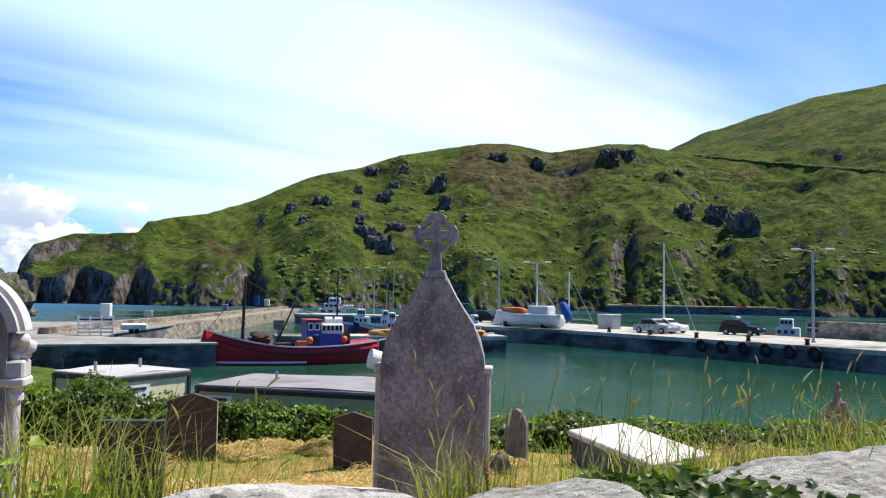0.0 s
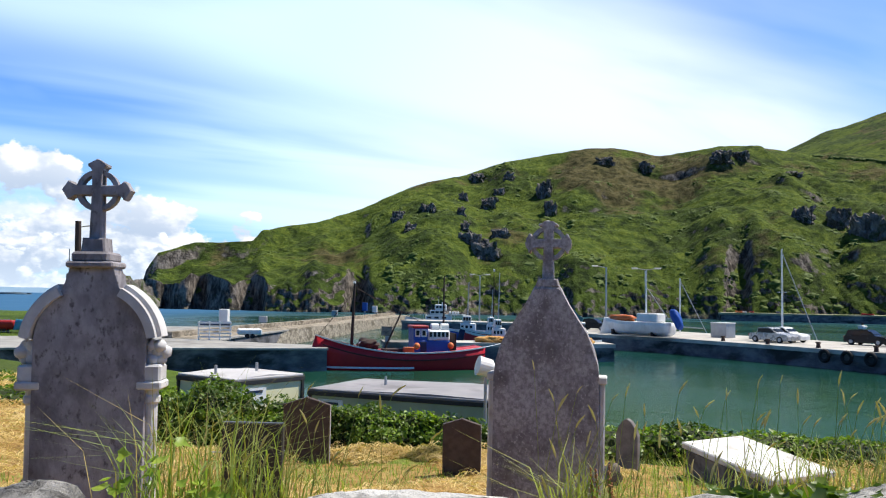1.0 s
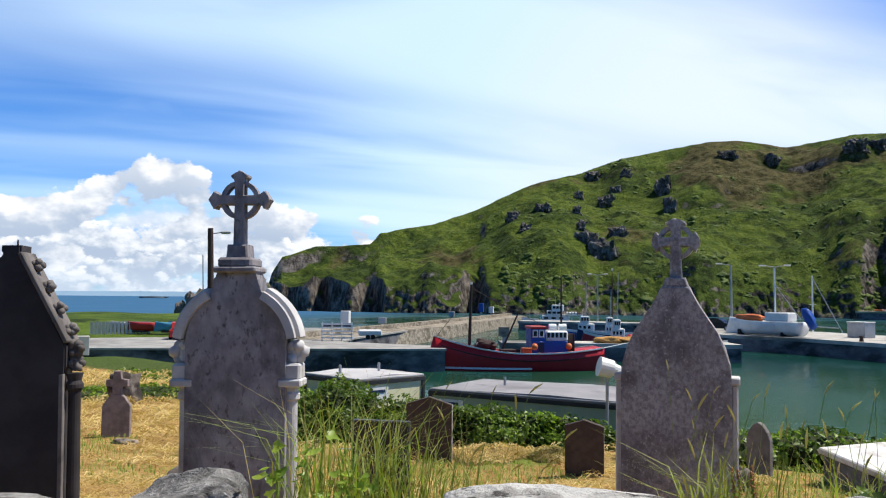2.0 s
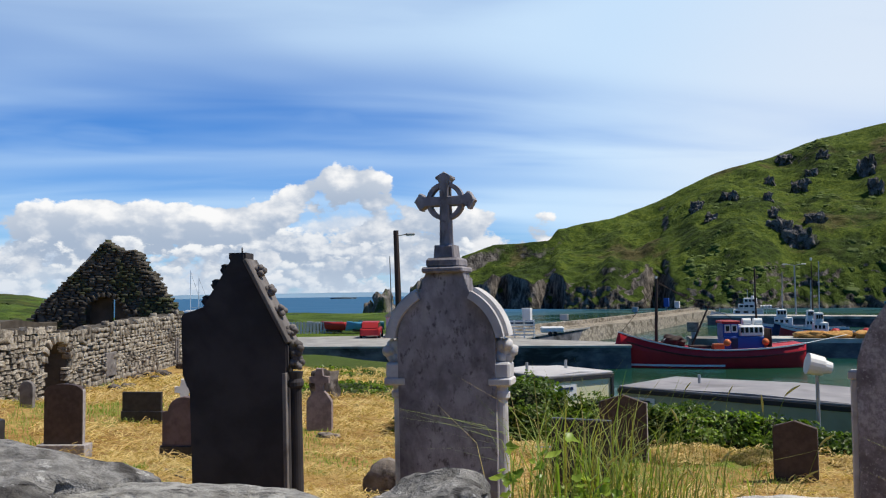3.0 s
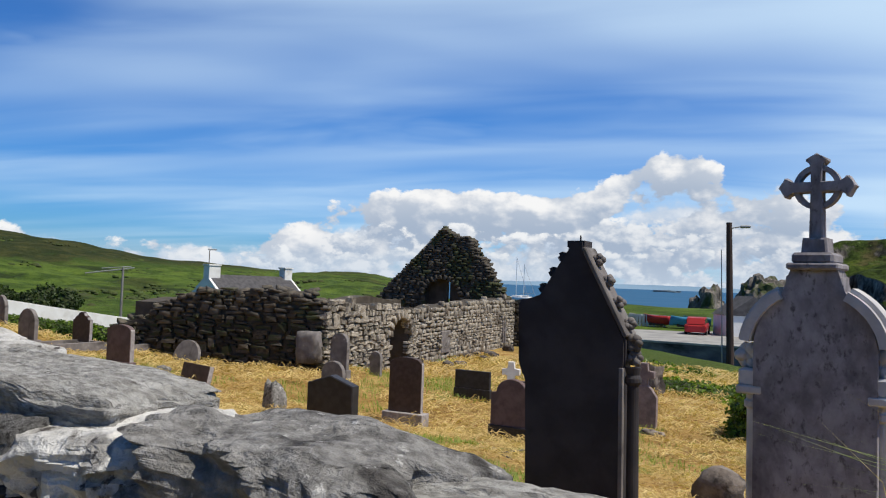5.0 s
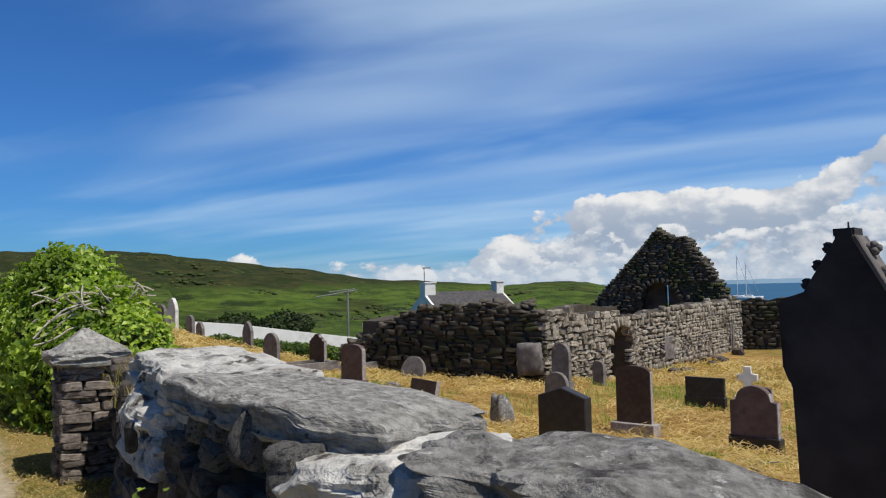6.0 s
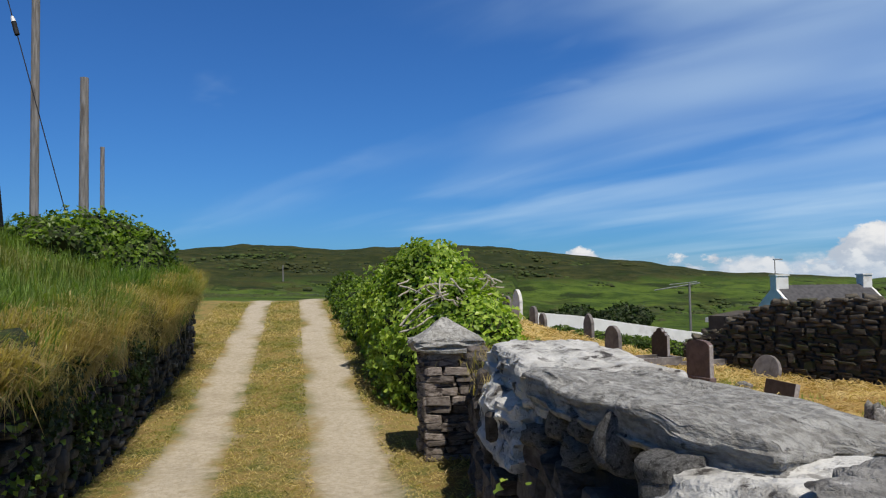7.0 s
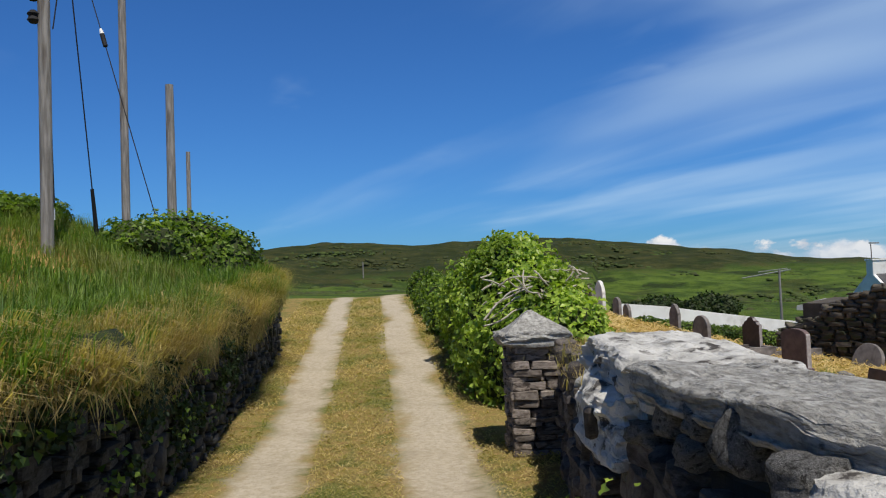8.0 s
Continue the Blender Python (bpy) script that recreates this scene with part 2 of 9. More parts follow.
    past = k.mix(k.ramp(k.noise(co, 0.09, 6.0, 0.7), 0.56, 0.62), past, (0.028, 0.045, 0.012))
    past = k.mix(k.math("MULTIPLY", k.math("ADD", high, k.ramp(m1, 0.52, 0.64, 0.0, 0.8), True), 0.92), past, heath)
    col = k.mix(k.ramp(far, 30.0, 44.0), col, past)
    bs = k.n("ShaderNodeBsdfPrincipled")
    k.put(bs, "Base Color", col)
    bs.inputs["Roughness"].default_value = 0.95
    bs.inputs["Specular IOR Level"].default_value = 0.1
    bn = k.n("ShaderNodeBump")
    bn.inputs["Strength"].default_value = 0.8
    bn.inputs["Distance"].default_value = 0.04
    k.put(bn, "Height", k.math("ADD", n_fine, k.math("MULTIPLY", n_tiny, 0.6)))
    rough_land = k.n("ShaderNodeBump")
    rough_land.inputs["Distance"].default_value = 1.6
    k.put(rough_land, "Strength", k.ramp(far, 34.0, 60.0))
    k.put(rough_land, "Height", k.math("ADD", m2, k.math("MULTIPLY", k.noise(co, 0.6, 5.0, 0.7), 0.4)))
    k.put(rough_land, "Normal", bn.outputs[0])
    k.put(bs, "Normal", rough_land.outputs[0])
    out = k.n("ShaderNodeOutputMaterial")
    k.t.links.new(bs.outputs[0], out.inputs[0])
    return m


def make_hill():
    m = bpy.data.materials.new("hill")
    m.use_nodes = True
    k = Tree(m.node_tree)
    co = k.n("ShaderNodeTexCoord").outputs["Object"]
    big, mid = k.noise(co, 0.013, 5.0, 0.6), k.noise(co, 0.06, 7.0, 0.70)
    fine, tiny = k.noise(co, 0.30, 7.0, 0.72), k.noise(co, 1.1, 5.0, 0.75)
    grass = k.mix(k.ramp(fine, 0.36, 0.64), (0.054, 0.087, 0.012), (0.137, 0.170, 0.025))
    grass = k.mix(k.ramp(tiny, 0.42, 0.66), grass, (0.042, 0.072, 0.013))
    fern = k.mix(k.ramp(fine, 0.35, 0.65), (0.016, 0.028, 0.007), (0.065, 0.098, 0.018))
    fern = k.mix(k.ramp(tiny, 0.50, 0.72), fern, (0.012, 0.020, 0.006))
    col = k.mix(k.ramp(k.math("ADD", k.math("MULTIPLY", mid, 0.7), k.math("MULTIPLY", big, 0.3)), 0.47, 0.54), grass, fern)
    # dark thickets towards the foot of the slope
    hz = k.n("ShaderNodeSeparateXYZ")
    k.put(hz, 0, co)
    bracken = k.mix(k.ramp(fine, 0.35, 0.65), (0.030, 0.050, 0.010), (0.085, 0.125, 0.021))
    col = k.mix(k.ramp(k.math("ADD", hz.outputs[2], k.math("MULTIPLY", mid, 40.0)), 30.0, 20.0, 0.0, 0.85), col, bracken)
    # dry heath, thickest over the round knoll
    knoll = k.vec("DISTANCE", k.scaled(co, 1.0, 0.45, 1.0), (36.0, 178.0, 66.0))
    heath = k.mix(k.ramp(fine, 0.36, 0.62), (0.036, 0.034, 0.014), (0.120, 0.098, 0.044))
    dry = k.math("ADD", k.noise(k.vec("ADD", co, (70.0, 31.0, 9.0)), 0.030, 6.0, 0.68), k.ramp(knoll, 22.0, 46.0, 0.20, 0.0))
    col = k.mix(k.ramp(dry, 0.55, 0.66, 0.0, 0.85), col, heath)
    rock = k.mix(k.ramp(k.noise(k.scaled(co, 1.0, 1.0, 0.45), 0.42, 7.0, 0.72), 0.38, 0.68), (0.035, 0.031, 0.028), (0.29, 0.255, 0.22))
    up = k.n("ShaderNodeSeparateXYZ")
    k.put(up, 0, k.n("ShaderNodeNewGeometry").outputs["Normal"])
    steep = k.math("ADD", up.outputs[2], k.math("MULTIPLY", k.math("SUBTRACT", fine, 0.5), 0.34))
    col = k.mix(k.ramp(steep, 0.60, 0.48), col, rock)
    col = k.mix(k.ramp(k.math("ADD", hz.outputs[2], k.math("MULTIPLY", mid, 9.0)), 3.6, 0.6), col, rock)
    bs = k.n("ShaderNodeBsdfPrincipled")
    k.put(bs, "Base Color", col)
    bs.inputs["Roughness"].default_value = 0.95
    bs.inputs["Specular IOR Level"].default_value = 0.1
    bn = k.n("ShaderNodeBump")
    bn.inputs["Strength"].default_value = 1.0
    bn.inputs["Distance"].default_value = 1.3
    k.put(bn, "Height", k.math("ADD", fine, k.math("MULTIPLY", tiny, 0.45)))
    k.put(bs, "Normal", bn.outputs[0])
    out = k.n("ShaderNodeOutputMaterial")
    k.t.links.new(bs.outputs[0], out.inputs[0])
    return m


def make_water():
    m = bpy.data.materials.new("sea_water")
    m.use_nodes = True
    k = Tree(m.node_tree)
    co = k.n("ShaderNodeTexCoord").outputs["Object"]
    sep = k.n("ShaderNodeSeparateXYZ")
    k.put(sep, 0, co)
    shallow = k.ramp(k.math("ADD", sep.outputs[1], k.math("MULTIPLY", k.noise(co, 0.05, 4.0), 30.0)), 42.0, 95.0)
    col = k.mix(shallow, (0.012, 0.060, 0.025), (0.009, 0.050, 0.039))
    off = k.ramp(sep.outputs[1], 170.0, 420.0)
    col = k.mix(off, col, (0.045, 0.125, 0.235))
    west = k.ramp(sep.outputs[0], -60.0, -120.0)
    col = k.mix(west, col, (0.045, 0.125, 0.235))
    bs = k.n("ShaderNodeBsdfPrincipled")
    k.put(bs, "Base Color", col)
    k.put(bs, "Roughness", k.math("ADD", k.ramp(k.noise(co, 0.03, 4.0), 0.4, 0.6, 0.10, 0.26), k.math("MULTIPLY", k.math("MAXIMUM", off, west), 0.6), True))
    bs.inputs["IOR"].default_value = 1.33
    k.put(bs, "Specular IOR Level", k.math("SUBTRACT", 0.17, k.math("MULTIPLY", k.math("MAXIMUM", off, west), 0.155)))
    bn = k.n("ShaderNodeBump")
    k.put(bn, "Strength", k.math("SUBTRACT", 0.30, k.math("MULTIPLY", k.math("MAXIMUM", off, west), 0.27)))
    bn.inputs["Distance"].default_value = 0.12
    k.put(bn, "Height", k.math("ADD", k.noise(k.scaled(co, 0.6, 1.0, 1.0), 1.4, 4.0, 0.6), k.math("MULTIPLY", k.noise(co, 0.22, 3.0), 1.5)))
    k.put(bs, "Normal", bn.outputs[0])
    out = k.n("ShaderNodeOutputMaterial")
    k.t.links.new(bs.outputs[0], out.inputs[0])
    return m


M_GROUND, M_HILL, M_WATER = make_ground(), make_hill(), make_water()
M_WALLSTONE = surface("field_stone", (0.062, 0.051, 0.045), (0.15, 0.13, 0.115), 5.0, c=(0.045, 0.034, 0.028), c_scale=2.2, bump=0.7,
                      bump_scale=22.0, bump_dist=0.02, per_piece=0.45, spots=(0.42, 0.41, 0.39), spot_scale=6.0, spot_at=(0.68, 0.73))
M_CAPSTONE = surface("lichen_slab", (0.24, 0.23, 0.21), (0.48, 0.47, 0.44), 22.0, c=(0.11, 0.10, 0.09), c_scale=9.0, c_at=(0.57, 0.70), bump=1.0,
                     bump_scale=34.0, bump_dist=0.028, stretch=(1, 1.6, 2.4), per_piece=0.12, spots=(0.54, 0.53, 0.50), spot_scale=9.0, spot_at=(0.52, 0.62))
M_WHITELICHEN = surface("white_lichen_crust", (0.46, 0.45, 0.425), (0.68, 0.67, 0.64), 6.0, c=(0.30, 0.29, 0.27), c_scale=9.0, c_at=(0.50, 0.62), bump=0.9,
                        bump_scale=20.0, bump_dist=0.03, per_piece=0.08, spots=(0.07, 0.063, 0.058), spot_scale=9.0, spot_at=(0.58, 0.63))
M_SPOTSLAB = surface("spotted_slab", (0.17, 0.165, 0.156), (0.36, 0.35, 0.333), 26.0, c=(0.065, 0.06, 0.056), c_scale=7.0, c_at=(0.50, 0.66), bump=1.0,
                     bump_scale=38.0, bump_dist=0.03, per_piece=0.1, spots=(0.55, 0.54, 0.52), spot_scale=19.0, spot_at=(0.60, 0.67))
# the overhang's shade is put into this darker stone, besides moss and pale spots
M_BANKSTONE = surface("shade_dark_mossy_stone", (0.020, 0.020, 0.019), (0.075, 0.072, 0.067), 6.0, c=(0.012, 0.015, 0.008), spots=(0.22, 0.215, 0.20), spot_scale=7.0, spot_at=(0.66, 0.71), c_scale=2.0, bump=0.6, bump_scale=22.0, bump_dist=0.02, per_piece=0.4)
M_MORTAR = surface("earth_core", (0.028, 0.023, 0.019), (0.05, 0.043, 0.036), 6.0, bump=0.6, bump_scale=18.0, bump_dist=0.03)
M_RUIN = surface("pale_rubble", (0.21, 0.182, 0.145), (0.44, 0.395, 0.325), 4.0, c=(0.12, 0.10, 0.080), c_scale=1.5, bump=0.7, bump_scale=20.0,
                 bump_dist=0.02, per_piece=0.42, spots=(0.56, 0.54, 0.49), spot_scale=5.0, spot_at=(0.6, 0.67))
# darker rubble for walls turned from the sun: shade in the colour, plus moss
M_SHADEMOSSRUIN = surface("shade_side_mossy_rubble", (0.040, 0.034, 0.027), (0.105, 0.090, 0.070), 4.0, c=(0.050, 0.056, 0.024), c_scale=0.9, c_at=(0.52, 0.62), bump=0.7, bump_scale=20.0,
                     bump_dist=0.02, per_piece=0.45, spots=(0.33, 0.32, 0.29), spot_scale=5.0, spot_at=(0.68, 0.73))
M_RUINCORE = surface("ruin_mortar", (0.055, 0.046, 0.037), (0.10, 0.085, 0.068), 3.0, bump=0.6, bump_scale=12.0, bump_dist=0.03)
M_LIMESTONE = surface("weathered_limestone", (0.25, 0.235, 0.25), (0.39, 0.37, 0.385), 18.0, c=(0.11, 0.098, 0.108), c_scale=3.2, c_at=(0.46, 0.70), bump=0.6,
                      bump_scale=60.0, bump_dist=0.006, stretch=(1, 1, 0.62), spots=(0.11, 0.098, 0.104), spot_scale=34.0, spot_at=(0.54, 0.70))
M_LICHENSTONE = surface("speckled_headstone", (0.24, 0.22, 0.23), (0.47, 0.45, 0.46), 60.0, c=(0.15, 0.132, 0.14), c_scale=3.0, c_at=(0.46, 0.66), bump=0.7,
                        bump_scale=70.0, bump_dist=0.008, stretch=(1, 1, 0.8), spots=(0.46, 0.44, 0.43), spot_scale=70.0, spot_at=(0.56, 0.66))
# lighter copy of the limestone, with sunlight on mouldings and columns in its colour
M_PALESTONE = surface("sunlit_limestone", (0.46, 0.45, 0.45), (0.62, 0.61, 0.60), 6.0, c=(0.30, 0.28, 0.28), c_scale=3.0, c_at=(0.52, 0.7), bump=0.3, bump_scale=45.0, bump_dist=0.005)
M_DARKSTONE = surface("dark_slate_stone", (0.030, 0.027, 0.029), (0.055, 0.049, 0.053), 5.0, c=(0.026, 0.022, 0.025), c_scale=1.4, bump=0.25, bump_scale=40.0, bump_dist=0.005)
M_PINKSTONE = surface("purple_granite", (0.115, 0.080, 0.078), (0.18, 0.13, 0.125), 8.0, c=(0.12, 0.09, 0.088), c_scale=2.0, bump=0.2, bump_scale=60.0, bump_dist=0.004)
M_PURPLE = surface("pale_purple_granite", (0.20, 0.155, 0.15), (0.30, 0.245, 0.235), 9.0, c=(0.15, 0.12, 0.115), c_scale=2.0, bump=0.2, bump_scale=60.0, bump_dist=0.004)
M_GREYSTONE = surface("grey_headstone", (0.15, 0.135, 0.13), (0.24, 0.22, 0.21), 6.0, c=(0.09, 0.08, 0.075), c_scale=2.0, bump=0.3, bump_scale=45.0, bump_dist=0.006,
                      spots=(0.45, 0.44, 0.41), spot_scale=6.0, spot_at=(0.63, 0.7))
M_BLACKSTONE = surface("polished_black_stone", (0.028, 0.027, 0.03), (0.045, 0.043, 0.047), 12.0, rough=0.4, bump=0.1, bump_scale=60.0, bump_dist=0.003)
M_BROWNSTONE = surface("brown_granite", (0.052, 0.034, 0.030), (0.085, 0.058, 0.050), 12.0, rough=0.55, bump=0.15, bump_scale=60.0, bump_dist=0.003)
M_WHITESTONE = surface("white_marble", (0.62, 0.61, 0.58), (0.78, 0.77, 0.74), 5.0, c=(0.45, 0.43, 0.39), c_scale=2.0, bump=0.2, bump_scale=40.0, bump_dist=0.004)
M_CONCRETE = surface("quay_concrete", (0.36, 0.345, 0.315), (0.52, 0.50, 0.46), 0.8, c=(0.15, 0.14, 0.125), c_scale=0.12, bump=0.3, bump_scale=6.0, bump_dist=0.02)
M_YARD = surface("worn_yard_concrete", (0.24, 0.235, 0.225), (0.38, 0.37, 0.345), 0.8, c=(0.20, 0.19, 0.175), c_scale=0.15, bump=0.3, bump_scale=6.0, bump_dist=0.02)
# rough pale granite: a plinth, and headstone sides with sunlight in the colour
M_EDGE = surface("sunlit_edge_and_plinth_granite", (0.26, 0.235, 0.23), (0.42, 0.39, 0.38), 14.0, bump=0.6, bump_scale=60.0, bump_dist=0.006)
M_QUAYWALL = surface("wet_quay_wall", (0.075, 0.075, 0.085), (0.19, 0.185, 0.195), 0.7, c=(0.028, 0.030, 0.030), c_scale=0.25, bump=0.5, bump_scale=3.0, bump_dist=0.05, stretch=(1, 1, 2))
M_PIERSTONE = surface("pier_stone", (0.15, 0.125, 0.095), (0.42, 0.37, 0.29), 1.9, c=(0.12, 0.10, 0.07), c_scale=0.5, bump=0.9, bump_scale=2.2, bump_dist=0.10, stretch=(1, 1, 1.8))
M_CRAG = surface("crag_rock", (0.055, 0.050, 0.048), (0.21, 0.195, 0.185), 0.5, c=(0.03, 0.04, 0.015), c_scale=0.25, bump=0.8, bump_scale=1.2, bump_dist=0.6, stretch=(1, 1, 0.5))
M_HEATH = foliage("dark_heath", (0.030, 0.050, 0.010), (0.065, 0.095, 0.016), (0.045, 0.050, 0.015), 0.0, 0.85, 0.05)
M_SHRUB = foliage("gorse_and_bracken", (0.055, 0.088, 0.014), (0.100, 0.140, 0.022), (0.072, 0.108, 0.018), 0.0, 0.8, 0.08)
F_IVY = foliage("ivy_leaves", (0.15, 0.25, 0.035), (0.50, 0.62, 0.11), (0.13, 0.20, 0.03), 0.38, 0.38, 1.2)
F_HEDGE = foliage("hedge_leaves", (0.035, 0.075, 0.011), (0.26, 0.37, 0.055), (0.04, 0.075, 0.014), 0.38, 0.42, 0.9)
F_GRASS = foliage("long_grass", (0.13, 0.21, 0.035), (0.30, 0.40, 0.08), (0.30, 0.32, 0.10), 0.4, 0.6, 0.7)
F_DRY = foliage("dry_grass", (0.27, 0.20, 0.085), (0.50, 0.39, 0.19), (0.22, 0.22, 0.06), 0.42, 0.7, 0.8)
F_STRAW = foliage("straw_grass", (0.44, 0.32, 0.14), (0.66, 0.52, 0.27), (0.28, 0.26, 0.08), 0.42, 0.7, 0.8)
F_SEED = foliage("seed_heads", (0.62, 0.50, 0.30), (0.75, 0.64, 0.42), (0.55, 0.45, 0.25), 0.45, 0.7, 0.8)
F_SORREL = foliage("sorrel_seed", (0.36, 0.14, 0.06), (0.58, 0.30, 0.14), (0.30, 0.12, 0.06), 0.25, 0.7, 0.8)
F_HAY = foliage("cut_hay", (0.48, 0.34, 0.13), (0.76, 0.60, 0.30), (0.42, 0.28, 0.10), 0.25, 0.7, 0.9)
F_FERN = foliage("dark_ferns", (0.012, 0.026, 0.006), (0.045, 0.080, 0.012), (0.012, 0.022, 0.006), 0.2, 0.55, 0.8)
F_BANK = foliage("bank_grass", (0.055, 0.12, 0.020), (0.21, 0.31, 0.060), (0.21, 0.22, 0.075), 0.42, 0.6, 0.6)
# near-black colour that supplies the shade behind leaves and under the turf
M_BLADECORE = surface("shade_dark_core", (0.018, 0.026, 0.008), (0.045, 0.06, 0.016), 4.0, bump=0.5, bump_scale=10.0, bump_dist=0.05)


# ---- mesh tools ----
def mesh_ob(name, verts, faces, material, smooth=False):
    me = bpy.data.meshes.new(name)
    me.from_pydata([tuple(v) for v in verts], [], [tuple(f) for f in faces])
    me.materials.append(material)
    if smooth:
        me.shade_smooth()
    return new(name, me)


def part(name, bm, material, parent=None, label="", smooth=False):
    """Links a bmesh as one mesh object under a thing or a part."""
    me = bpy.data.meshes.new(name)
    bmesh.ops.recalc_face_normals(bm, faces=bm.faces)
    bm.to_mesh(me)
    bm.free()
    me.materials.append(material)
    if smooth:
        me.shade_smooth()
    ob = new(name, me)
    ob.parent = parent
    if label:
        tagged(ob, label)
    return ob


def thing(name, label, category, m=None, group="", kind=""):
    ob = new(name)
    ob.empty_display_size = 0.2
    if m is not None:
        ob.matrix_world = m
    return tagged(ob, label, category, group, kind)


def bm_box(bm, size, at=(0, 0, 0), rot=(0, 0, 0), bevel=0.0, jitter=0.0, rng=None, seg=1):
    made = bmesh.ops.create_cube(bm, size=1.0)["verts"]
    for v in made:
        v.co = Vector((v.co.x * size[0], v.co.y * size[1], v.co.z * size[2]))
        if jitter:
            v.co += Vector([rng.uniform(-jitter, jitter) for _ in range(3)])
    if bevel:
        edges = list({e for v in made for e in v.link_edges})
        made = list({v for f in bmesh.ops.bevel(bm, geom=edges, offset=bevel, segments=seg, affect="EDGES")["faces"] for v in f.verts} | {v for v in made if v.is_valid})
    bmesh.ops.transform(bm, matrix=pose(*at, *rot), verts=[v for v in made if v.is_valid])
    return made


def bm_prism(bm, outline, depth, bevel=0.0, axis="y", off=0.0, seg=1):
    """An outline in x and z, as thick as depth along y."""
    a = [bm.verts.new((x, -depth / 2 + off, z)) for x, z in outline]
    b = [bm.verts.new((x, depth / 2 + off, z)) for x, z in outline]
    front, back = bm.faces.new(a), bm.faces.new(list(reversed(b)))
    n = len(a)
    for i in range(n):
        bm.faces.new((a[i], b[i], b[(i + 1) % n], a[(i + 1) % n]))
    if bevel:
        edges = [e for f in (front, back) for e in f.edges]
        bmesh.ops.bevel(bm, geom=edges, offset=bevel, segments=seg, affect="EDGES")


def bm_tube(bm, p, q, r0, r1=None, n=10, caps=True):
    p, q = Vector(p), Vector(q)
    r1 = r0 if r1 is None else r1
    way = (q - p)
    side = way.orthogonal().normalized()
    up = way.normalized().cross(side)
    rings = []
    for c, r in ((p, r0), (q, r1)):
        rings.append([bm.verts.new(c + (side * math.cos(a) + up * math.sin(a)) * r) for a in (2 * math.pi * i / n for i in range(n))])
    for i in range(n):
        bm.faces.new((rings[0][i], rings[0][(i + 1) % n], rings[1][(i + 1) % n], rings[1][i]))
    if caps:
        bm.faces.new(list(reversed(rings[0])))
        bm.faces.new(rings[1])


def bm_lathe(bm, profile, at=(0, 0, 0), n=16):
    """Rings of (radius, z) round a standing axis."""
    rings = []
    for r, z in profile:
        rings.append([bm.verts.new((at[0] + r * math.cos(2 * math.pi * i / n), at[1] + r * math.sin(2 * math.pi * i / n), at[2] + z)) for i in range(n)])
    for a, b in zip(rings, rings[1:]):
        for i in range(n):
            bm.faces.new((a[i], a[(i + 1) % n], b[(i + 1) % n], b[i]))
    bm.faces.new(list(reversed(rings[0])))
    bm.faces.new(rings[-1])


def bm_rock(bm, size, at=(0, 0, 0), rot=(0, 0, 0), seed=0, rough=0.18, sub=2, square=0.5):
    """A weathered stone: a rounded block pushed about by noise."""
    made = bmesh.ops.create_icosphere(bm, subdivisions=sub, radius=1.0)["verts"]
    for v in made:
        d = v.co.normalized()
        cube = d / max(abs(d.x), abs(d.y), abs(d.z))
        c = d.lerp(cube, square)
        c *= 1.0 + rough * noise.noise(d * 1.7 + Vector((seed * 3.7, seed * 1.3, 0))) + 0.4 * rough * noise.noise(d * 4.5 + Vector((0, seed * 2.1, seed)))
        v.co = Vector((c.x * size[0] / 2, c.y * size[1] / 2, c.z * size[2] / 2))
    bmesh.ops.transform(bm, matrix=pose(*at, *rot), verts=made)


def leaves(name, places, normals, size, material, rng, fold=0.25, droop=0.0):
    """Many small folded leaves, four corners and a mid rib each, as one mesh."""
    n = len(places)
    places, normals = np.asarray(places, float), np.asarray(normals, float)
    normals = normals + rng.normal(0, 0.55, (n, 3))
    normals /= np.linalg.norm(normals, axis=1, keepdims=True) + 1e-9
    side = np.cross(normals, rng.normal(0, 1, (n, 3)))
    side /= np.linalg.norm(side, axis=1, keepdims=True) + 1e-9
    along = np.cross(side, normals)
    s = size * rng.uniform(0.6, 1.35, (n, 1))
    a = places - along * s * 0.5
    b = places + along * s * 0.5
    l = places + side * s * 0.38 + normals * s * fold
    r = places - side * s * 0.38 + normals * s * fold
    co = np.stack([a, l, b, r], 1).reshape(-1, 3)
    idx = np.arange(n)[:, None] * 4
    tri = np.concatenate([idx + [0, 1, 2], idx + [0, 2, 3]], 1).reshape(-1, 3)
    return tri_mesh(name, co, tri, material)


def straws(name, places, length, width, material, rng, arch=0.3):
    """Cut stalks lying flat, each bent a little over the ones below."""
    n = len(places)
    ang = rng.uniform(0, 2 * np.pi, n)
    way = np.stack([np.cos(ang), np.sin(ang), rng.normal(0, 0.12, n)], 1) * np.asarray(length)[:, None]
    side = np.stack([-np.sin(ang), np.cos(ang), rng.normal(0, 0.6, n)], 1) * np.asarray(width)[:, None] / 2
    places = np.asarray(places, float)
    lift = np.array([0, 0, 1.0]) * (np.asarray(length) * arch * rng.uniform(0.2, 1.0, n))[:, None]
    mid = places + lift
    a, b = places - way * 0.5, places + way * 0.5
    co = np.stack([a, mid - side, mid + side, b], 1).reshape(-1, 3)
    i = np.arange(n)[:, None] * 4
    return tri_mesh(name, co, np.concatenate([i + [0, 1, 2], i + [1, 3, 2]], 1).reshape(-1, 3), material)


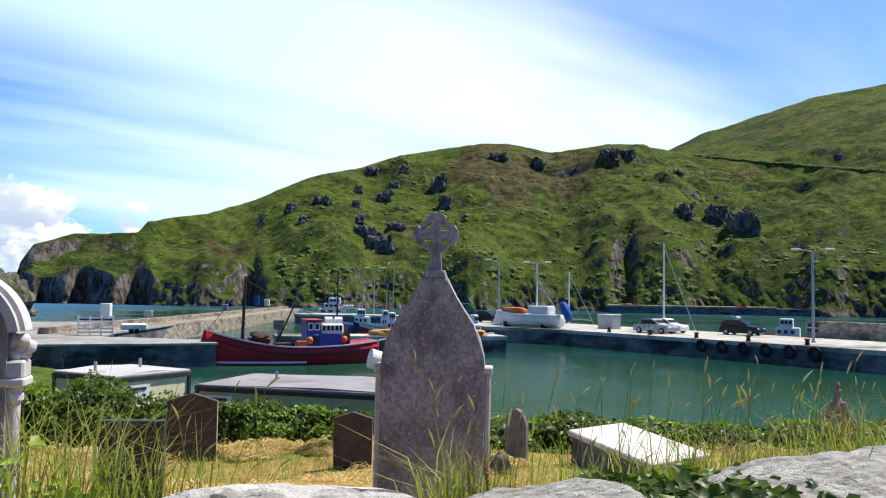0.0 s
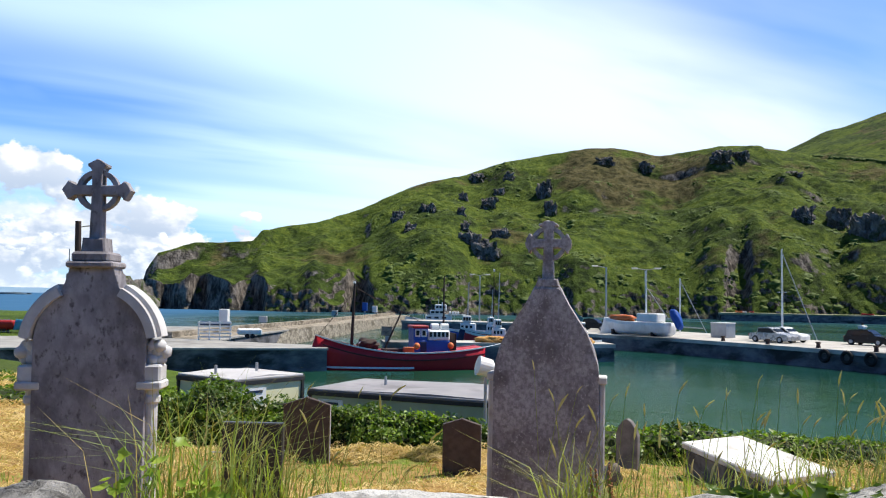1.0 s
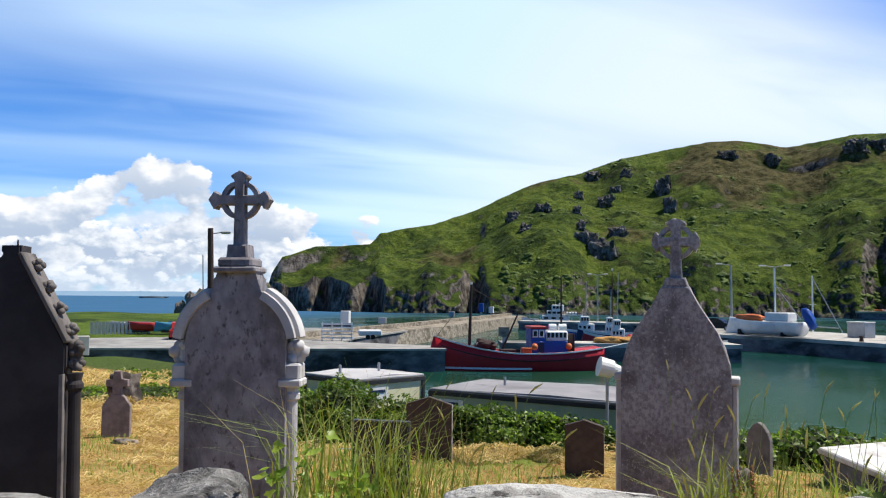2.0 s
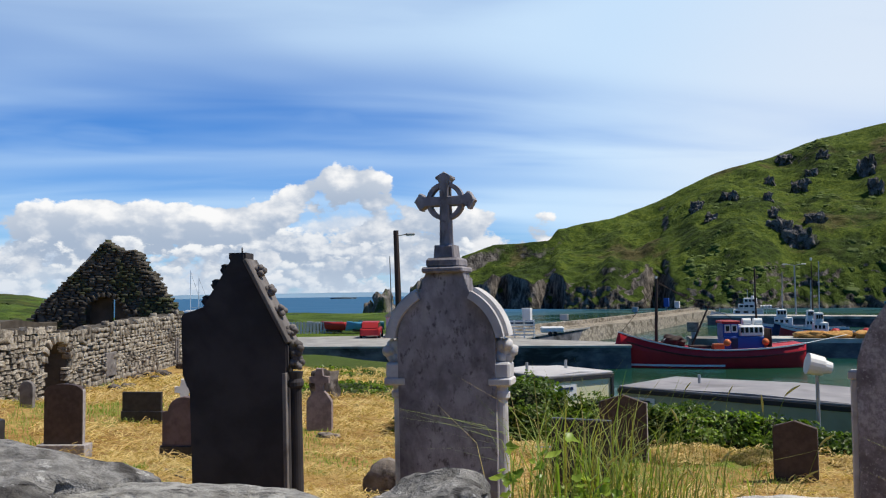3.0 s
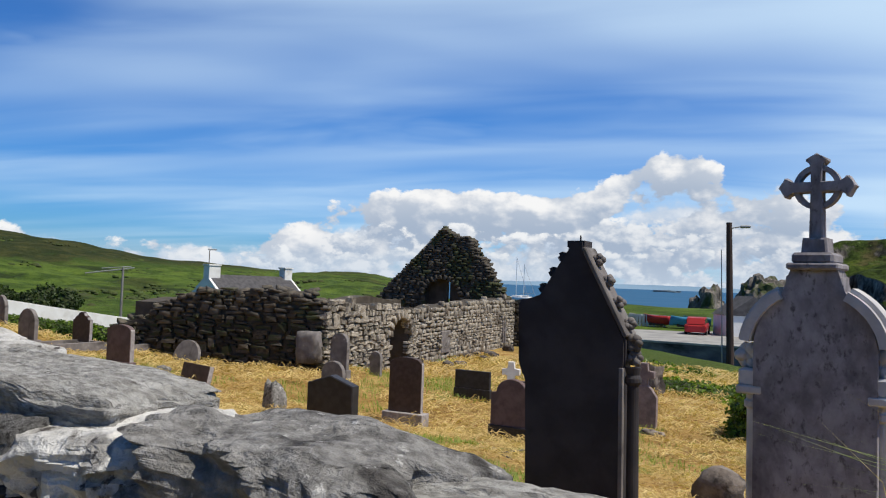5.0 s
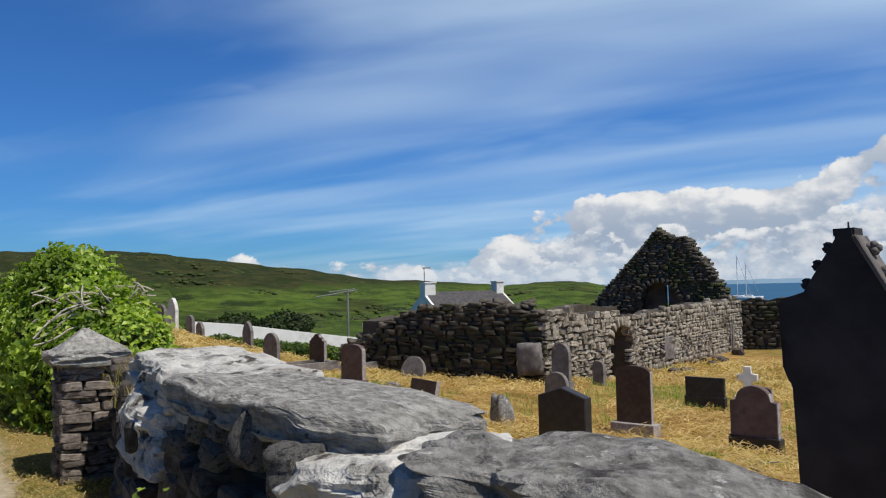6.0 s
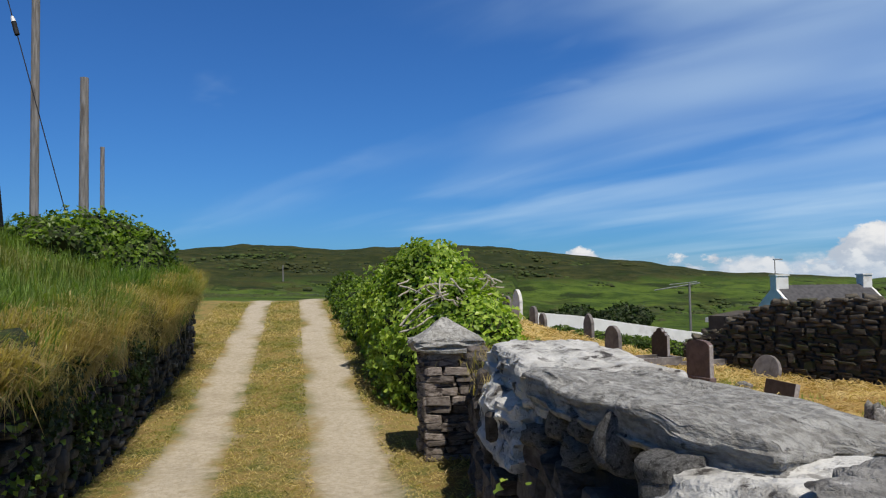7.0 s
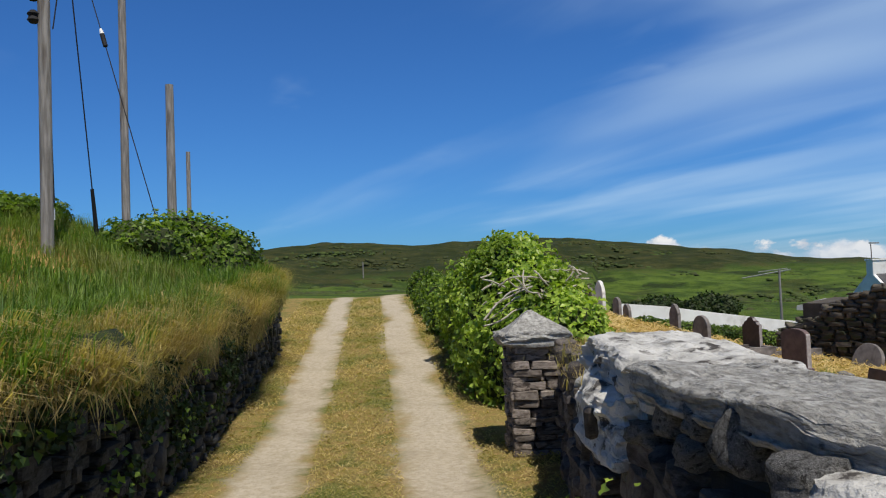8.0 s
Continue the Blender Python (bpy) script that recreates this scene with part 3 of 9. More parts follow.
def ivy_leaves(name, places, normals, size, material, rng):
    """Five-pointed ivy leaves, dished along the middle."""
    n = len(places)
    normals = np.asarray(normals, float) + rng.normal(0, 0.35, (n, 3))
    normals /= np.linalg.norm(normals, axis=1, keepdims=True)
    side = np.cross(normals, rng.normal(0, 1, (n, 3)))
    side /= np.linalg.norm(side, axis=1, keepdims=True)
    along = np.cross(side, normals)
    s = size * rng.uniform(0.55, 1.35, (n, 1))
    ring = [(0.0, -0.38), (0.30, -0.46), (0.58, -0.10), (0.28, 0.10), (0.0, 0.62), (-0.28, 0.10), (-0.58, -0.10), (-0.30, -0.46)]
    pts = [np.asarray(places, float) - normals * s * 0.10]
    pts += [places + side * s * a + along * s * b + normals * s * 0.10 * (abs(a) > 0.2) for a, b in ring]
    co = np.stack(pts, 1).reshape(-1, 3)
    i = np.arange(n)[:, None] * 9
    tri = np.concatenate([i + [0, k + 1, (k + 1) % 8 + 1] for k in range(8)], 1).reshape(-1, 3)
    return tri_mesh(name, co, tri, material)


def tri_mesh(name, co, tri, material):
    me = bpy.data.meshes.new(name)
    me.vertices.add(len(co))
    me.vertices.foreach_set("co", np.asarray(co, np.float32).ravel())
    me.loops.add(len(tri) * 3)
    me.loops.foreach_set("vertex_index", np.asarray(tri, np.int32).ravel())
    me.polygons.add(len(tri))
    me.polygons.foreach_set("loop_start", np.arange(0, len(tri) * 3, 3, dtype=np.int32))
    me.polygons.foreach_set("loop_total", np.full(len(tri), 3, np.int32))
    me.update(calc_edges=True)
    me.materials.append(material)
    return new(name, me)


def blades(name, base, height, width, lean, material, rng, bend=0.5):
    """Grass blades: two bent segments each, tapering to a point."""
    base = np.asarray(base, float)
    n = len(base)
    h = height * rng.uniform(0.55, 1.25, (n, 1)) if np.isscalar(height) else np.asarray(height)[:, None]
    ang = rng.uniform(0, 2 * np.pi, n)
    out = np.stack([np.cos(ang), np.sin(ang), 0 * ang], 1)
    side = np.stack([-np.sin(ang), np.cos(ang), 0 * ang], 1) * width * rng.uniform(0.6, 1.3, (n, 1)) / 2
    tilt = lean * rng.uniform(0.2, 1.6, (n, 1))
    mid = base + out * h * tilt * 0.35 + np.array([0, 0, 1.0]) * h * 0.55
    tip = base + out * h * tilt * (0.8 + bend) + np.array([0, 0, 1.0]) * h * (1.0 - 0.35 * np.minimum(tilt, 1.5))
    co = np.stack([base - side, base + side, mid - side * 0.8, mid + side * 0.8, tip], 1).reshape(-1, 3)
    i = np.arange(n)[:, None] * 5
    tri = np.concatenate([i + [0, 1, 3], i + [0, 3, 2], i + [2, 3, 4]], 1).reshape(-1, 3)
    return tri_mesh(name, co, tri, material)


def smooth01(v, a, b):
    u = np.clip((np.asarray(v, float) - a) / (b - a), 0, 1)
    return u * u * (3 - 2 * u)


# ---- the lie of the land ----
SEA_Z, QUAY_Z = -3.6, -2.0


def bank_y(x):
    """The foot of the stone-faced bank along the lane."""
    x = np.asarray(x, float)
    return -1.80 + 0.176 * x - 0.5 * np.clip(-15.6 - x, 0, 12)


def wall_y(x):
    """The middle of the graveyard wall by the lane."""
    return np.interp(x, [-9.0, -5.5, -4.4, -3.28, -2.5, -2.0, -1.5, -1.1, 0.0, 1.0, 2.0, 8.0], [0.68, 0.62, 0.56, 0.57, 0.74, 0.90, 1.14, 1.34, 1.46, 1.76, 2.12, 3.8])


HILL_B = [50, 54, 56.5, 59, 62, 64.5, 68, 71, 75, 80, 85, 91, 97, 100, 103, 106, 112, 125, 150]
HILL_E = [-1.2, -0.25, 0.25, 0.35, 0.15, 0.62, 0.8, 1.0, 1.55, 2.05, 2.45, 2.6, 2.5, 2.85, 3.05, 2.9, 2.7, 2.5, 2.5]


def land(x, y):
    """Height of the ground."""
    x, y = np.asarray(x, float), np.asarray(y, float)
    r, b = np.hypot(x, y), np.degrees(np.arctan2(-x, y))
    lane = 0.078 * np.clip(-x - 9.0, 0, 17.0) - 0.02 * np.clip(-x - 26.0, 0, 60.0)
    yard = np.interp(y, [1.0, 2.5, 4.0, 6.0, 8.0, 10.0, 13.0, 24.0], [0.35, 0.22, -0.02, -0.42, -0.80, -1.05, -1.15, -1.05])
    yard = yard - 0.33 * smooth01(-x, 9.0, 13.0) * smooth01(y, 2.0, 4.5) * (1 - smooth01(y, 8.5, 11.5)) * (1 - smooth01(-x, 19.0, 25.0))
    yard = yard + 0.55 * np.exp(-(((x + 18.5) / 4.0) ** 2 + ((y - 9.2) / 3.6) ** 2))
    yard = yard + 0.03 * np.clip(-x - 18.0, 0, 14.0) * (1 - smooth01(y, 2.2, 5.0)) - 0.02 * np.clip(-x - 22.0, 0, 10.0) * smooth01(y, 3.0, 6.0)
    edge = np.interp(x, [-24.0, -14.0, -7.0, 0.0], [30.0, 25.0, 16.5, 14.5])
    drop = smooth01(y, edge, edge + np.interp(x, [-20.0, -7.0], [9.0, 3.0]))
    yard = yard + (np.interp(x, [-20.0, -15.5, -12.0, -10.0, -0.3, 1.5], [-3.35, -3.3, -4.4, -2.75, -2.7, -4.2]) - yard) * drop
    z = lane + (yard - lane) * smooth01(y - wall_y(x), -0.25, 0.25)
    # the bank across the lane
    back = bank_y(x) - y
    bank = lane + 1.15 + 0.30 * smooth01(back, 0.3, 1.2) + 1.35 * smooth01(back, 0.2, 5.5)
    z = np.where(back > 0.25, bank, z)
    # verges rise a little towards both sides beyond the bush
    z = z + 0.05 * np.sin(x * 0.9 + y * 0.4) * np.cos(y * 0.7) * smooth01(r, 4.0, 9.0) * (y > 2)
    # the shore of the harbour
    shore = np.interp(x, [-34.0, -20.0, -12.0, 0.0, 30.0], [58.0, 46.0, 36.0, 31.0, 27.0])
    z = z + (-7.0 - z) * smooth01(y, shore, shore + 7.0) * (b < 30)
    # far fields and hills towards the west; open sea between
    crest = np.tan(np.radians(np.interp(b, HILL_B, HILL_E))) * 330.0 + 1.6
    vale = np.where(b > 84, 0.8, -2.4) + 0.02 * np.clip(b - 84, 0, 30)
    roll = 1.2 * np.sin(x * 0.021 + 1.0) * np.cos(y * 0.027)
    far = vale + (crest - vale) * smooth01(r, 75.0, 330.0) ** 1.15 + roll * smooth01(r, 60.0, 140.0)
    far = far - 10.0 * smooth01(r, 340.0, 600.0)
    west = smooth01(r, 30.0, 46.0) * smooth01(b, 56.0, 66.0) + (1 - smooth01(b, 56.0, 66.0)) * smooth01(r, 38.0, 58.0) * smooth01(b, 40.0, 50.0)
    z = z + (far - z) * np.where(b > 0, west, 0)
    inlet = smooth01(r, 84.0, 112.0) * (1 - smooth01(b, 49.0, 54.5)) * (b > 24)
    z = z + (-7.0 - z) * inlet
    east = smooth01(r, 40.0, 70.0) * (b < -60)
    z = z + (4.0 - z) * east
    return z


def make_land():
    bear = np.concatenate([np.arange(-180, -60, 4.0), np.arange(-60, -36, 1.5), np.arange(-36, 128, 0.40), np.arange(128, 180, 4.0)])
    rad = [0.0]
    rad += list(0.5 * 1.032 ** np.arange(0, 230))
    rad = np.array([v for v in rad if v < 650] + [650, 900, 1500])
    bb, rr = np.meshgrid(np.radians(bear), rad[1:])
    xs, ys = -np.sin(bb) * rr, np.cos(bb) * rr
    zs = land(xs, ys)
    nz = np.array([[noise.noise(Vector((a * 0.9, b * 0.9, 0.3))) for a, b in zip(ra, rb)] for ra, rb in zip(xs[:130], ys[:130])])
    zs[:130] += nz * 0.05
    far = np.array([[noise.noise(Vector((a * 0.05, b * 0.05, 0.7))) + 0.6 * noise.noise(Vector((a * 0.17, b * 0.17, 2.7))) for a, b in zip(ra, rb)] for ra, rb in zip(xs[140:], ys[140:])])
    zs[140:] += far * 1.1 * smooth01(rr[140:], 60, 120) * (zs[140:] > -3.0)
    nb = len(bear)
    verts = [(0, 0, float(land(0, 0)))] + list(zip(xs.ravel(), ys.ravel(), zs.ravel()))
    faces = [(0, 1 + j, 1 + (j + 1) % nb) for j in range(nb)]
    for i in range(len(rad) - 2):
        a = 1 + i * nb
        faces += [(a + j, a + nb + j, a + nb + (j + 1) % nb, a + (j + 1) % nb) for j in range(nb)]
    ob = mesh_ob("ground", verts, faces, M_GROUND, True)
    return tagged(ob, "rolling ground of mown hay, dirt lane and green pasture", "ground", kind="structure")


def make_water_sheet():
    bm = bmesh.new()
    bmesh.ops.create_circle(bm, cap_ends=True, segments=96, radius=4600)
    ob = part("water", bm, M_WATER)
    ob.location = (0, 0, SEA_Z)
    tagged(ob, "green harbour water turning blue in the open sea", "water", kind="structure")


# crest of the headland across the harbour: bearing, elevation in degrees
HEAD_B = [-60, -45, -36, -29, -25, -21.3, -17.7, -15.4, -13.5, -11.4, -10, -7.5, -4.5, -2.5, 0, 3, 4.8, 6, 8.7, 10.7, 13.3, 16.3, 18.5, 20.2, 20.9, 24.7, 27.0, 27.7, 28.4]
HEAD_E = [9.5, 9.5, 10.0, 9.8, 9.7, 9.6, 9.6, 10.0, 10.4, 10.5, 10.3, 9.95, 10.6, 10.6, 10.2, 9.75, 9.2, 8.75, 8.25, 7.5, 6.25, 5.2, 4.85, 4.5, 3.7, 3.5, 2.7, 1.6, -1.3]


def make_headland():
    bear = np.arange(-58, 28.41, 0.14)
    us = np.concatenate([np.linspace(0, 0.2, 50), np.linspace(0.206, 1.0, 140), np.linspace(1.02, 1.5, 10)])
    bb, uu = np.meshgrid(bear, us)
    foot = np.interp(bb, [-60, -30, -15, 0, 10, 16, 20, 24, 28.4], [230, 262, 268, 262, 258, 262, 274, 282, 296])
    foot = foot + 5.0 * np.sin(bb * 0.55) + 2.5 * np.sin(bb * 1.35 + 1.0)
    # clefts and caves in the sea cliffs, and the hollow below the eastern crag: bearing, half width, depth
    for b0, wide, far_in in ((24.3, 0.5, 9.0), (20.9, 0.8, 16.0), (13.5, 0.7, 13.0), (26.4, 0.4, 5.0), (-12.6, 0.7, 8.0)):
        d = (bb - b0) / wide
        foot = foot + far_in * np.exp(-np.abs(d) ** 3) * (1 - smooth01(uu, 0.08, 0.45))
    deep = np.interp(bb, [-60, -15, 5, 14, 20, 28.4], [190, 170, 150, 110, 75, 30])
    rr = foot + deep * uu
    el = np.interp(bb, HEAD_B, HEAD_E)
    top = 1.6 + np.tan(np.radians(el)) * (foot + deep)
    total = top - SEA_Z
    cliff = np.interp(bb, [-60, -30, -24, -14, 8, 12.2, 13.4, 15, 17, 18.6, 20.6, 22, 24, 28.4], [7, 7, 6, 2, 2, 4, 11, 5, 6, 8, 14, 8, 10, 8])
    broken = np.array([1 + 0.8 * noise.noise(Vector((b * 0.45, 2.2, 0))) + 0.45 * noise.noise(Vector((b * 1.1, 5.1, 0))) for b in bear])
    cliff = np.minimum(cliff * np.clip(broken, 0.4, 1.8)[None, :], total * 0.75)
    rise = total * np.clip(uu, 0, 1) ** 0.88 + cliff * smooth01(uu, 0.0, 0.10) * (1 - np.clip(uu, 0, 1)) ** 3
    rise = np.minimum(rise, total)
    rise = np.where(uu > 1, total - (uu - 1) * 60, rise)
    xs, ys, zs = -np.sin(np.radians(bb)) * rr, np.cos(np.radians(bb)) * rr, SEA_Z + rise
    # gullies, knolls, ledges and clumps
    inside = smooth01(uu, 0.05, 0.2) * (1 - smooth01(uu, 0.88, 1.0))
    outward = np.stack([xs / rr, ys / rr], -1)
    for i in range(xs.shape[0]):
        for j in range(xs.shape[1]):
            p = Vector((xs[i, j], ys[i, j], zs[i, j] * 0.6))
            a = noise.noise(p * 0.017 + Vector((4, 2, 1)))
            b = noise.noise(p * 0.05 + Vector((1, 7, 3)))
            c = noise.noise(p * 0.16)
            d = noise.noise(p * 0.45)
            ledge = max(0.0, noise.noise(p * 0.034 + Vector((8, 3, 5))) - 0.16)
            w = inside[i, j]
            zs[i, j] += (a * 5.5 + b * 3.6 + min(ledge * 15.0, 2.6)) * w + (c * 1.25 + d * 0.5) * (0.3 + 0.7 * w) * (0 if uu[i, j] > 1.01 else 1)
            k = -(ledge * 4.0 + c * 0.7) * w
            if uu[i, j] < 0.16:
                g = (1 - uu[i, j] / 0.16)
                q = Vector((xs[i, j] * 0.13, ys[i, j] * 0.05, zs[i, j] * 0.055))
                k += g * (7.0 * abs(noise.noise(q)) + 3.0 * abs(noise.noise(q * 2.6 + Vector((3, 1, 0)))) + 1.6 * noise.noise(q * 7.0) + 0.8 * noise.noise(q * 17.0))
            xs[i, j] += outward[i, j, 0] * k
            ys[i, j] += outward[i, j, 1] * k
    zs[0] = SEA_Z - 2
    nb = len(bear)
    faces = []
    for i in range(len(us) - 1):
        a = i * nb
        faces += [(a + j, a + j + 1, a + nb + j + 1, a + nb + j) for j in range(nb - 1)]
    ob = mesh_ob("headland", list(zip(xs.ravel(), ys.ravel(), zs.ravel())), faces, M_HILL, True)
    tagged(ob, "steep green headland with bracken, crags and dark sea cliffs", "headland", kind="structure")
    elev = np.degrees(np.arctan2(zs - 1.6, np.hypot(xs, ys)))

    def spot(b, e):
        """The place on the slope at a bearing and an elevation."""
        j = int(np.argmin(np.abs(bear - b)))
        i = int(np.argmin(np.abs(elev[:190, j] - e)))
        return Vector((xs[i, j], ys[i, j], zs[i, j]))
    for k, (b, e, w, h) in enumerate(((0.4, 7.4, 5, 11), (0.0, 6.2, 4, 8), (-11.5, 9.7, 7, 5), (-12.8, 9.8, 5, 4), (-20.4, 4.4, 8, 13), (-18.6, 5.2, 6, 9), (-16.6, 5.6, 5, 7), (5.1, 8.5, 5, 5), (8.6, 6.2, 4.5, 5), (4.3, 6.7, 5, 5),
                                      (2.9, 8.6, 4, 4), (5.6, 4.0, 6, 6), (10.8, 5.6, 4, 5), (-3.8, 9.6, 6, 3), (-6.6, 9.2, 5, 4), (9.9, 4.8, 3.5, 4.5), (-16.0, 8.4, 5, 2.5),
                                      (6.1, 7.1, 3, 4), (6.3, 6.0, 2.5, 4.5), (6.0, 4.9, 3, 5), (4.6, 3.3, 7, 8), (3.4, 4.4, 5, 5), (3.6, 7.5, 4, 3.5))):
        p = spot(b, e)
        bm = bmesh.new()
        bm_rock(bm, (w * 1.25, w * 0.8, h * 1.2), (0, 0, 0), seed=k * 7, rough=0.55, sub=5, square=0.6)
        for v in bm.verts:
            split = abs(noise.noise(Vector((v.co.x * 0.55, v.co.y * 0.55, v.co.z * 0.12 + k)))) + 0.5 * abs(noise.noise(Vector((v.co.x * 1.5, v.co.y * 1.5, v.co.z * 0.35 + k))))
            ledge = noise.noise(Vector((v.co.x * 0.25, 3.0 + k, v.co.z * 0.9)))
            v.co += Vector((noise.noise(v.co * 0.5) * 0.9, 1.7 * split + 0.5 * ledge, noise.noise(v.co * 0.6 + Vector((0, k, 0))) * 0.9))
        r = part("crag", bm, M_CRAG)
        r.location = p - Vector((p.x, p.y, 0)).normalized() * 0.3 * w - Vector((0, 0, h * 0.10))
        r.rotation_euler = (0, 0, radians(b))
        tagged(r, "dark weathered crag standing out of the green slope", "crag", "crags on the headland")
    rng = random.Random(5)
    unit = []
    for q in range(8):
        bm = bmesh.new()
        bm_rock(bm, (1, 1, 1), seed=q, rough=0.5, sub=3, square=0.0)
        for v in bm.verts:
            v.co *= 1.0 + 0.22 * noise.noise(v.co * 6.0 + Vector((q, 0, 0)))
        unit.append((np.array([v.co for v in bm.verts]), np.array([[v.index for v in f.verts] for f in bm.faces])))
        bm.free()
    cos, tris, n = [], [], 0

    def shrub(p, r):
        nonlocal n
        c, f = unit[rng.randrange(8)]
        a = rng.uniform(0, 6.28)
        turn = np.array([[math.cos(a), -math.sin(a), 0], [math.sin(a), math.cos(a), 0], [0, 0, 1]])
        cos.append((c * np.array([r * rng.uniform(1.9, 3.2), r * rng.uniform(1.7, 2.6), r * rng.uniform(1.3, 1.9)])) @ turn.T + np.array(p))
        tris.append(f + n)
        n += len(c)
    made = 0
    while made < 2600:
        i, j = rng.randrange(5, 186), rng.randrange(0, xs.shape[1])
        p = Vector((xs[i, j], ys[i, j], zs[i, j]))
        if bear[j] > 11.5 and uu[i, j] < 0.35 and rng.random() < 0.93:
            continue
        if noise.noise(p * 0.035 + Vector((2, 9, 4))) + 0.5 * noise.noise(p * 0.11) > 0.20 - 0.20 * (uu[i, j] < 0.28):
            r = 0.28 + 1.25 * rng.random() ** 2.2 * (0.55 if bear[j] > 11.5 else 1.15 if uu[i, j] < 0.22 else 1.0)
            shrub(p + Vector((p.x, p.y, 0)).normalized() * 0.9 * r - Vector((0, 0, 0.25 * r)), r)
            made += 1
    for q in range(170):
        # dark thickets along the foot of the slope
        b = rng.uniform(-30, 12)
        j, i = int(np.argmin(np.abs(bear - b))), rng.randrange(6, 34)
        r = 0.6 + 1.7 * rng.random() ** 1.6
        p = Vector((xs[i, j], ys[i, j], zs[i, j] - 0.6))
        shrub(p + Vector((p.x, p.y, 0)).normalized() * 1.1 * r, r)
    for q in range(150):
        f = q / 149
        shrub(spot(-17.2 - 13.5 * f, 9.55 - 1.9 * f), rng.uniform(0.7, 1.1))
    ob = tri_mesh("headland_shrubs", np.concatenate(cos), np.concatenate(tris), M_SHRUB)
    tagged(ob, "dark gorse and bracken clumps over the headland", "shrubs", kind="stuff")
    # the higher ridge behind
    bear = np.arange(-62, -12.5, 0.4)
    us = np.linspace(0, 1.3, 60)
    bb, uu = np.meshgrid(bear, us)
    el = np.interp(bb, [-62, -40, -29, -25, -21.3, -17.7, -15.4, -13], [13.0, 14.0, 13.4, 13.0, 12.0, 10.9, 9.9, 8.5])
    rr = 400 + 260 * uu
    top = 1.6 + np.tan(np.radians(el)) * 660
    zs = 30 + (top - 30) * np.where(uu < 1, np.clip(uu, 0, 1) ** 0.8, 1 - (uu - 1) * 0.6)
    xs, ys = -np.sin(np.radians(bb)) * rr, np.cos(np.radians(bb)) * rr
    for i in range(xs.shape[0]):
        for j in range(xs.shape[1]):
            p = Vector((xs[i, j], ys[i, j], 0))
            zs[i, j] += 2.5 * noise.noise(p * 0.02) + 1.2 * noise.noise(p * 0.09)
    nb = len(bear)
    faces = [(i * nb + j, i * nb + j + 1, (i + 1) * nb + j + 1, (i + 1) * nb + j) for i in range(len(us) - 1) for j in range(nb - 1)]
    ob = mesh_ob("hill_ridge", list(zip(xs.ravel(), ys.ravel(), zs.ravel())), faces, M_HILL, True)
    tagged(ob, "high grassy ridge behind the headland", "hill", kind="structure")


def hill_scrub():
    """Gorse and bracken in drifts over the western hillside."""
    rng = random.Random(15)
    unit = []
    for q in range(6):
        bm = bmesh.new()
        bm_rock(bm, (1, 1, 1), seed=q + 30, rough=0.55, sub=2, square=0.0)
        unit.append((np.array([v.co for v in bm.verts]), np.array([[v.index for v in f.verts] for f in bm.faces])))
        bm.free()
    cos, tris, n, made = [], [], 0, 0
    while made < 2600:
        b, r = rng.uniform(54, 112), 75 + 190 * rng.random()
        p = away(b, r)
        if noise.noise(Vector((p.x * 0.03, p.y * 0.03, 4))) + 0.6 * noise.noise(Vector((p.x * 0.11, p.y * 0.11, 1))) < 0.10:
            continue
        c, f = unit[rng.randrange(6)]
        a, k = rng.uniform(0, 6.28), 0.16 + 0.6 * rng.random() ** 2.5
        turn = np.array([[math.cos(a), -math.sin(a), 0], [math.sin(a), math.cos(a), 0], [0, 0, 1]])
        cos.append((c * np.array([k * 2.7, k * 2.4, k * 1.5])) @ turn.T + np.array([p.x, p.y, float(land(p.x, p.y)) - 0.4 * k]))
        tris.append(f + n)
        n += len(c)
        made += 1
    ob = tri_mesh("hillside_shrubs", np.concatenate(cos), np.concatenate(tris), M_HEATH)
    tagged(ob, "drifts of gorse and bracken over the hillside", "shrubs", kind="stuff")


make_land()
hill_scrub()
make_water_sheet()
make_headland()


# ---- dry-stone pieces ----
def rock_meshes(name, count, material, sub=1, rough=0.2, square=0.6):
    out = []
    for i in range(count):
        bm = bmesh.new()
        bm_rock(bm, (1, 1, 1), seed=i + 1 + len(name), rough=rough, sub=sub, square=square)
        me = bpy.data.meshes.new(name)
        bm.to_mesh(me)
        bm.free()
        me.materials.append(material)
        out.append(me)
    return out


def block_meshes(name, count, material, jitter=0.22, edge=0.07, taper=0.0):
    """Split, angular stones: a cube with its corners shifted and its edges knocked off."""
    out = []
    for i in range(count):
        rng = random.Random(i * 7 + len(name))
        bm = bmesh.new()
        bmesh.ops.create_cube(bm, size=1.0)
        for v in bm.verts:
            v.co = Vector((v.co.x * rng.uniform(1 - jitter, 1.04), v.co.y * rng.uniform(1 - jitter, 1.05), v.co.z * rng.uniform(1 - jitter * 1.5, 1.06)))
        for v in bm.verts:
            v.co.x *= 1.0 - taper * rng.random() * (v.co.z > 0) - 0.6 * taper * rng.random()
        bmesh.ops.bevel(bm, geom=bm.edges[:], offset=edge, offset_type="OFFSET", segments=1, affect="EDGES")
        bmesh.ops.triangulate(bm, faces=bm.faces[:])
        me = bpy.data.meshes.new(name)
        bm.to_mesh(me)
        bm.free()
        me.materials.append(material)
        out.append(me)
    return out


def stone_at(name, me, size, m, parent):
    ob = new(name, me)
    ob.parent = parent
    ob.matrix_local = m @ Matrix.Diagonal((*size, 1))
    return ob


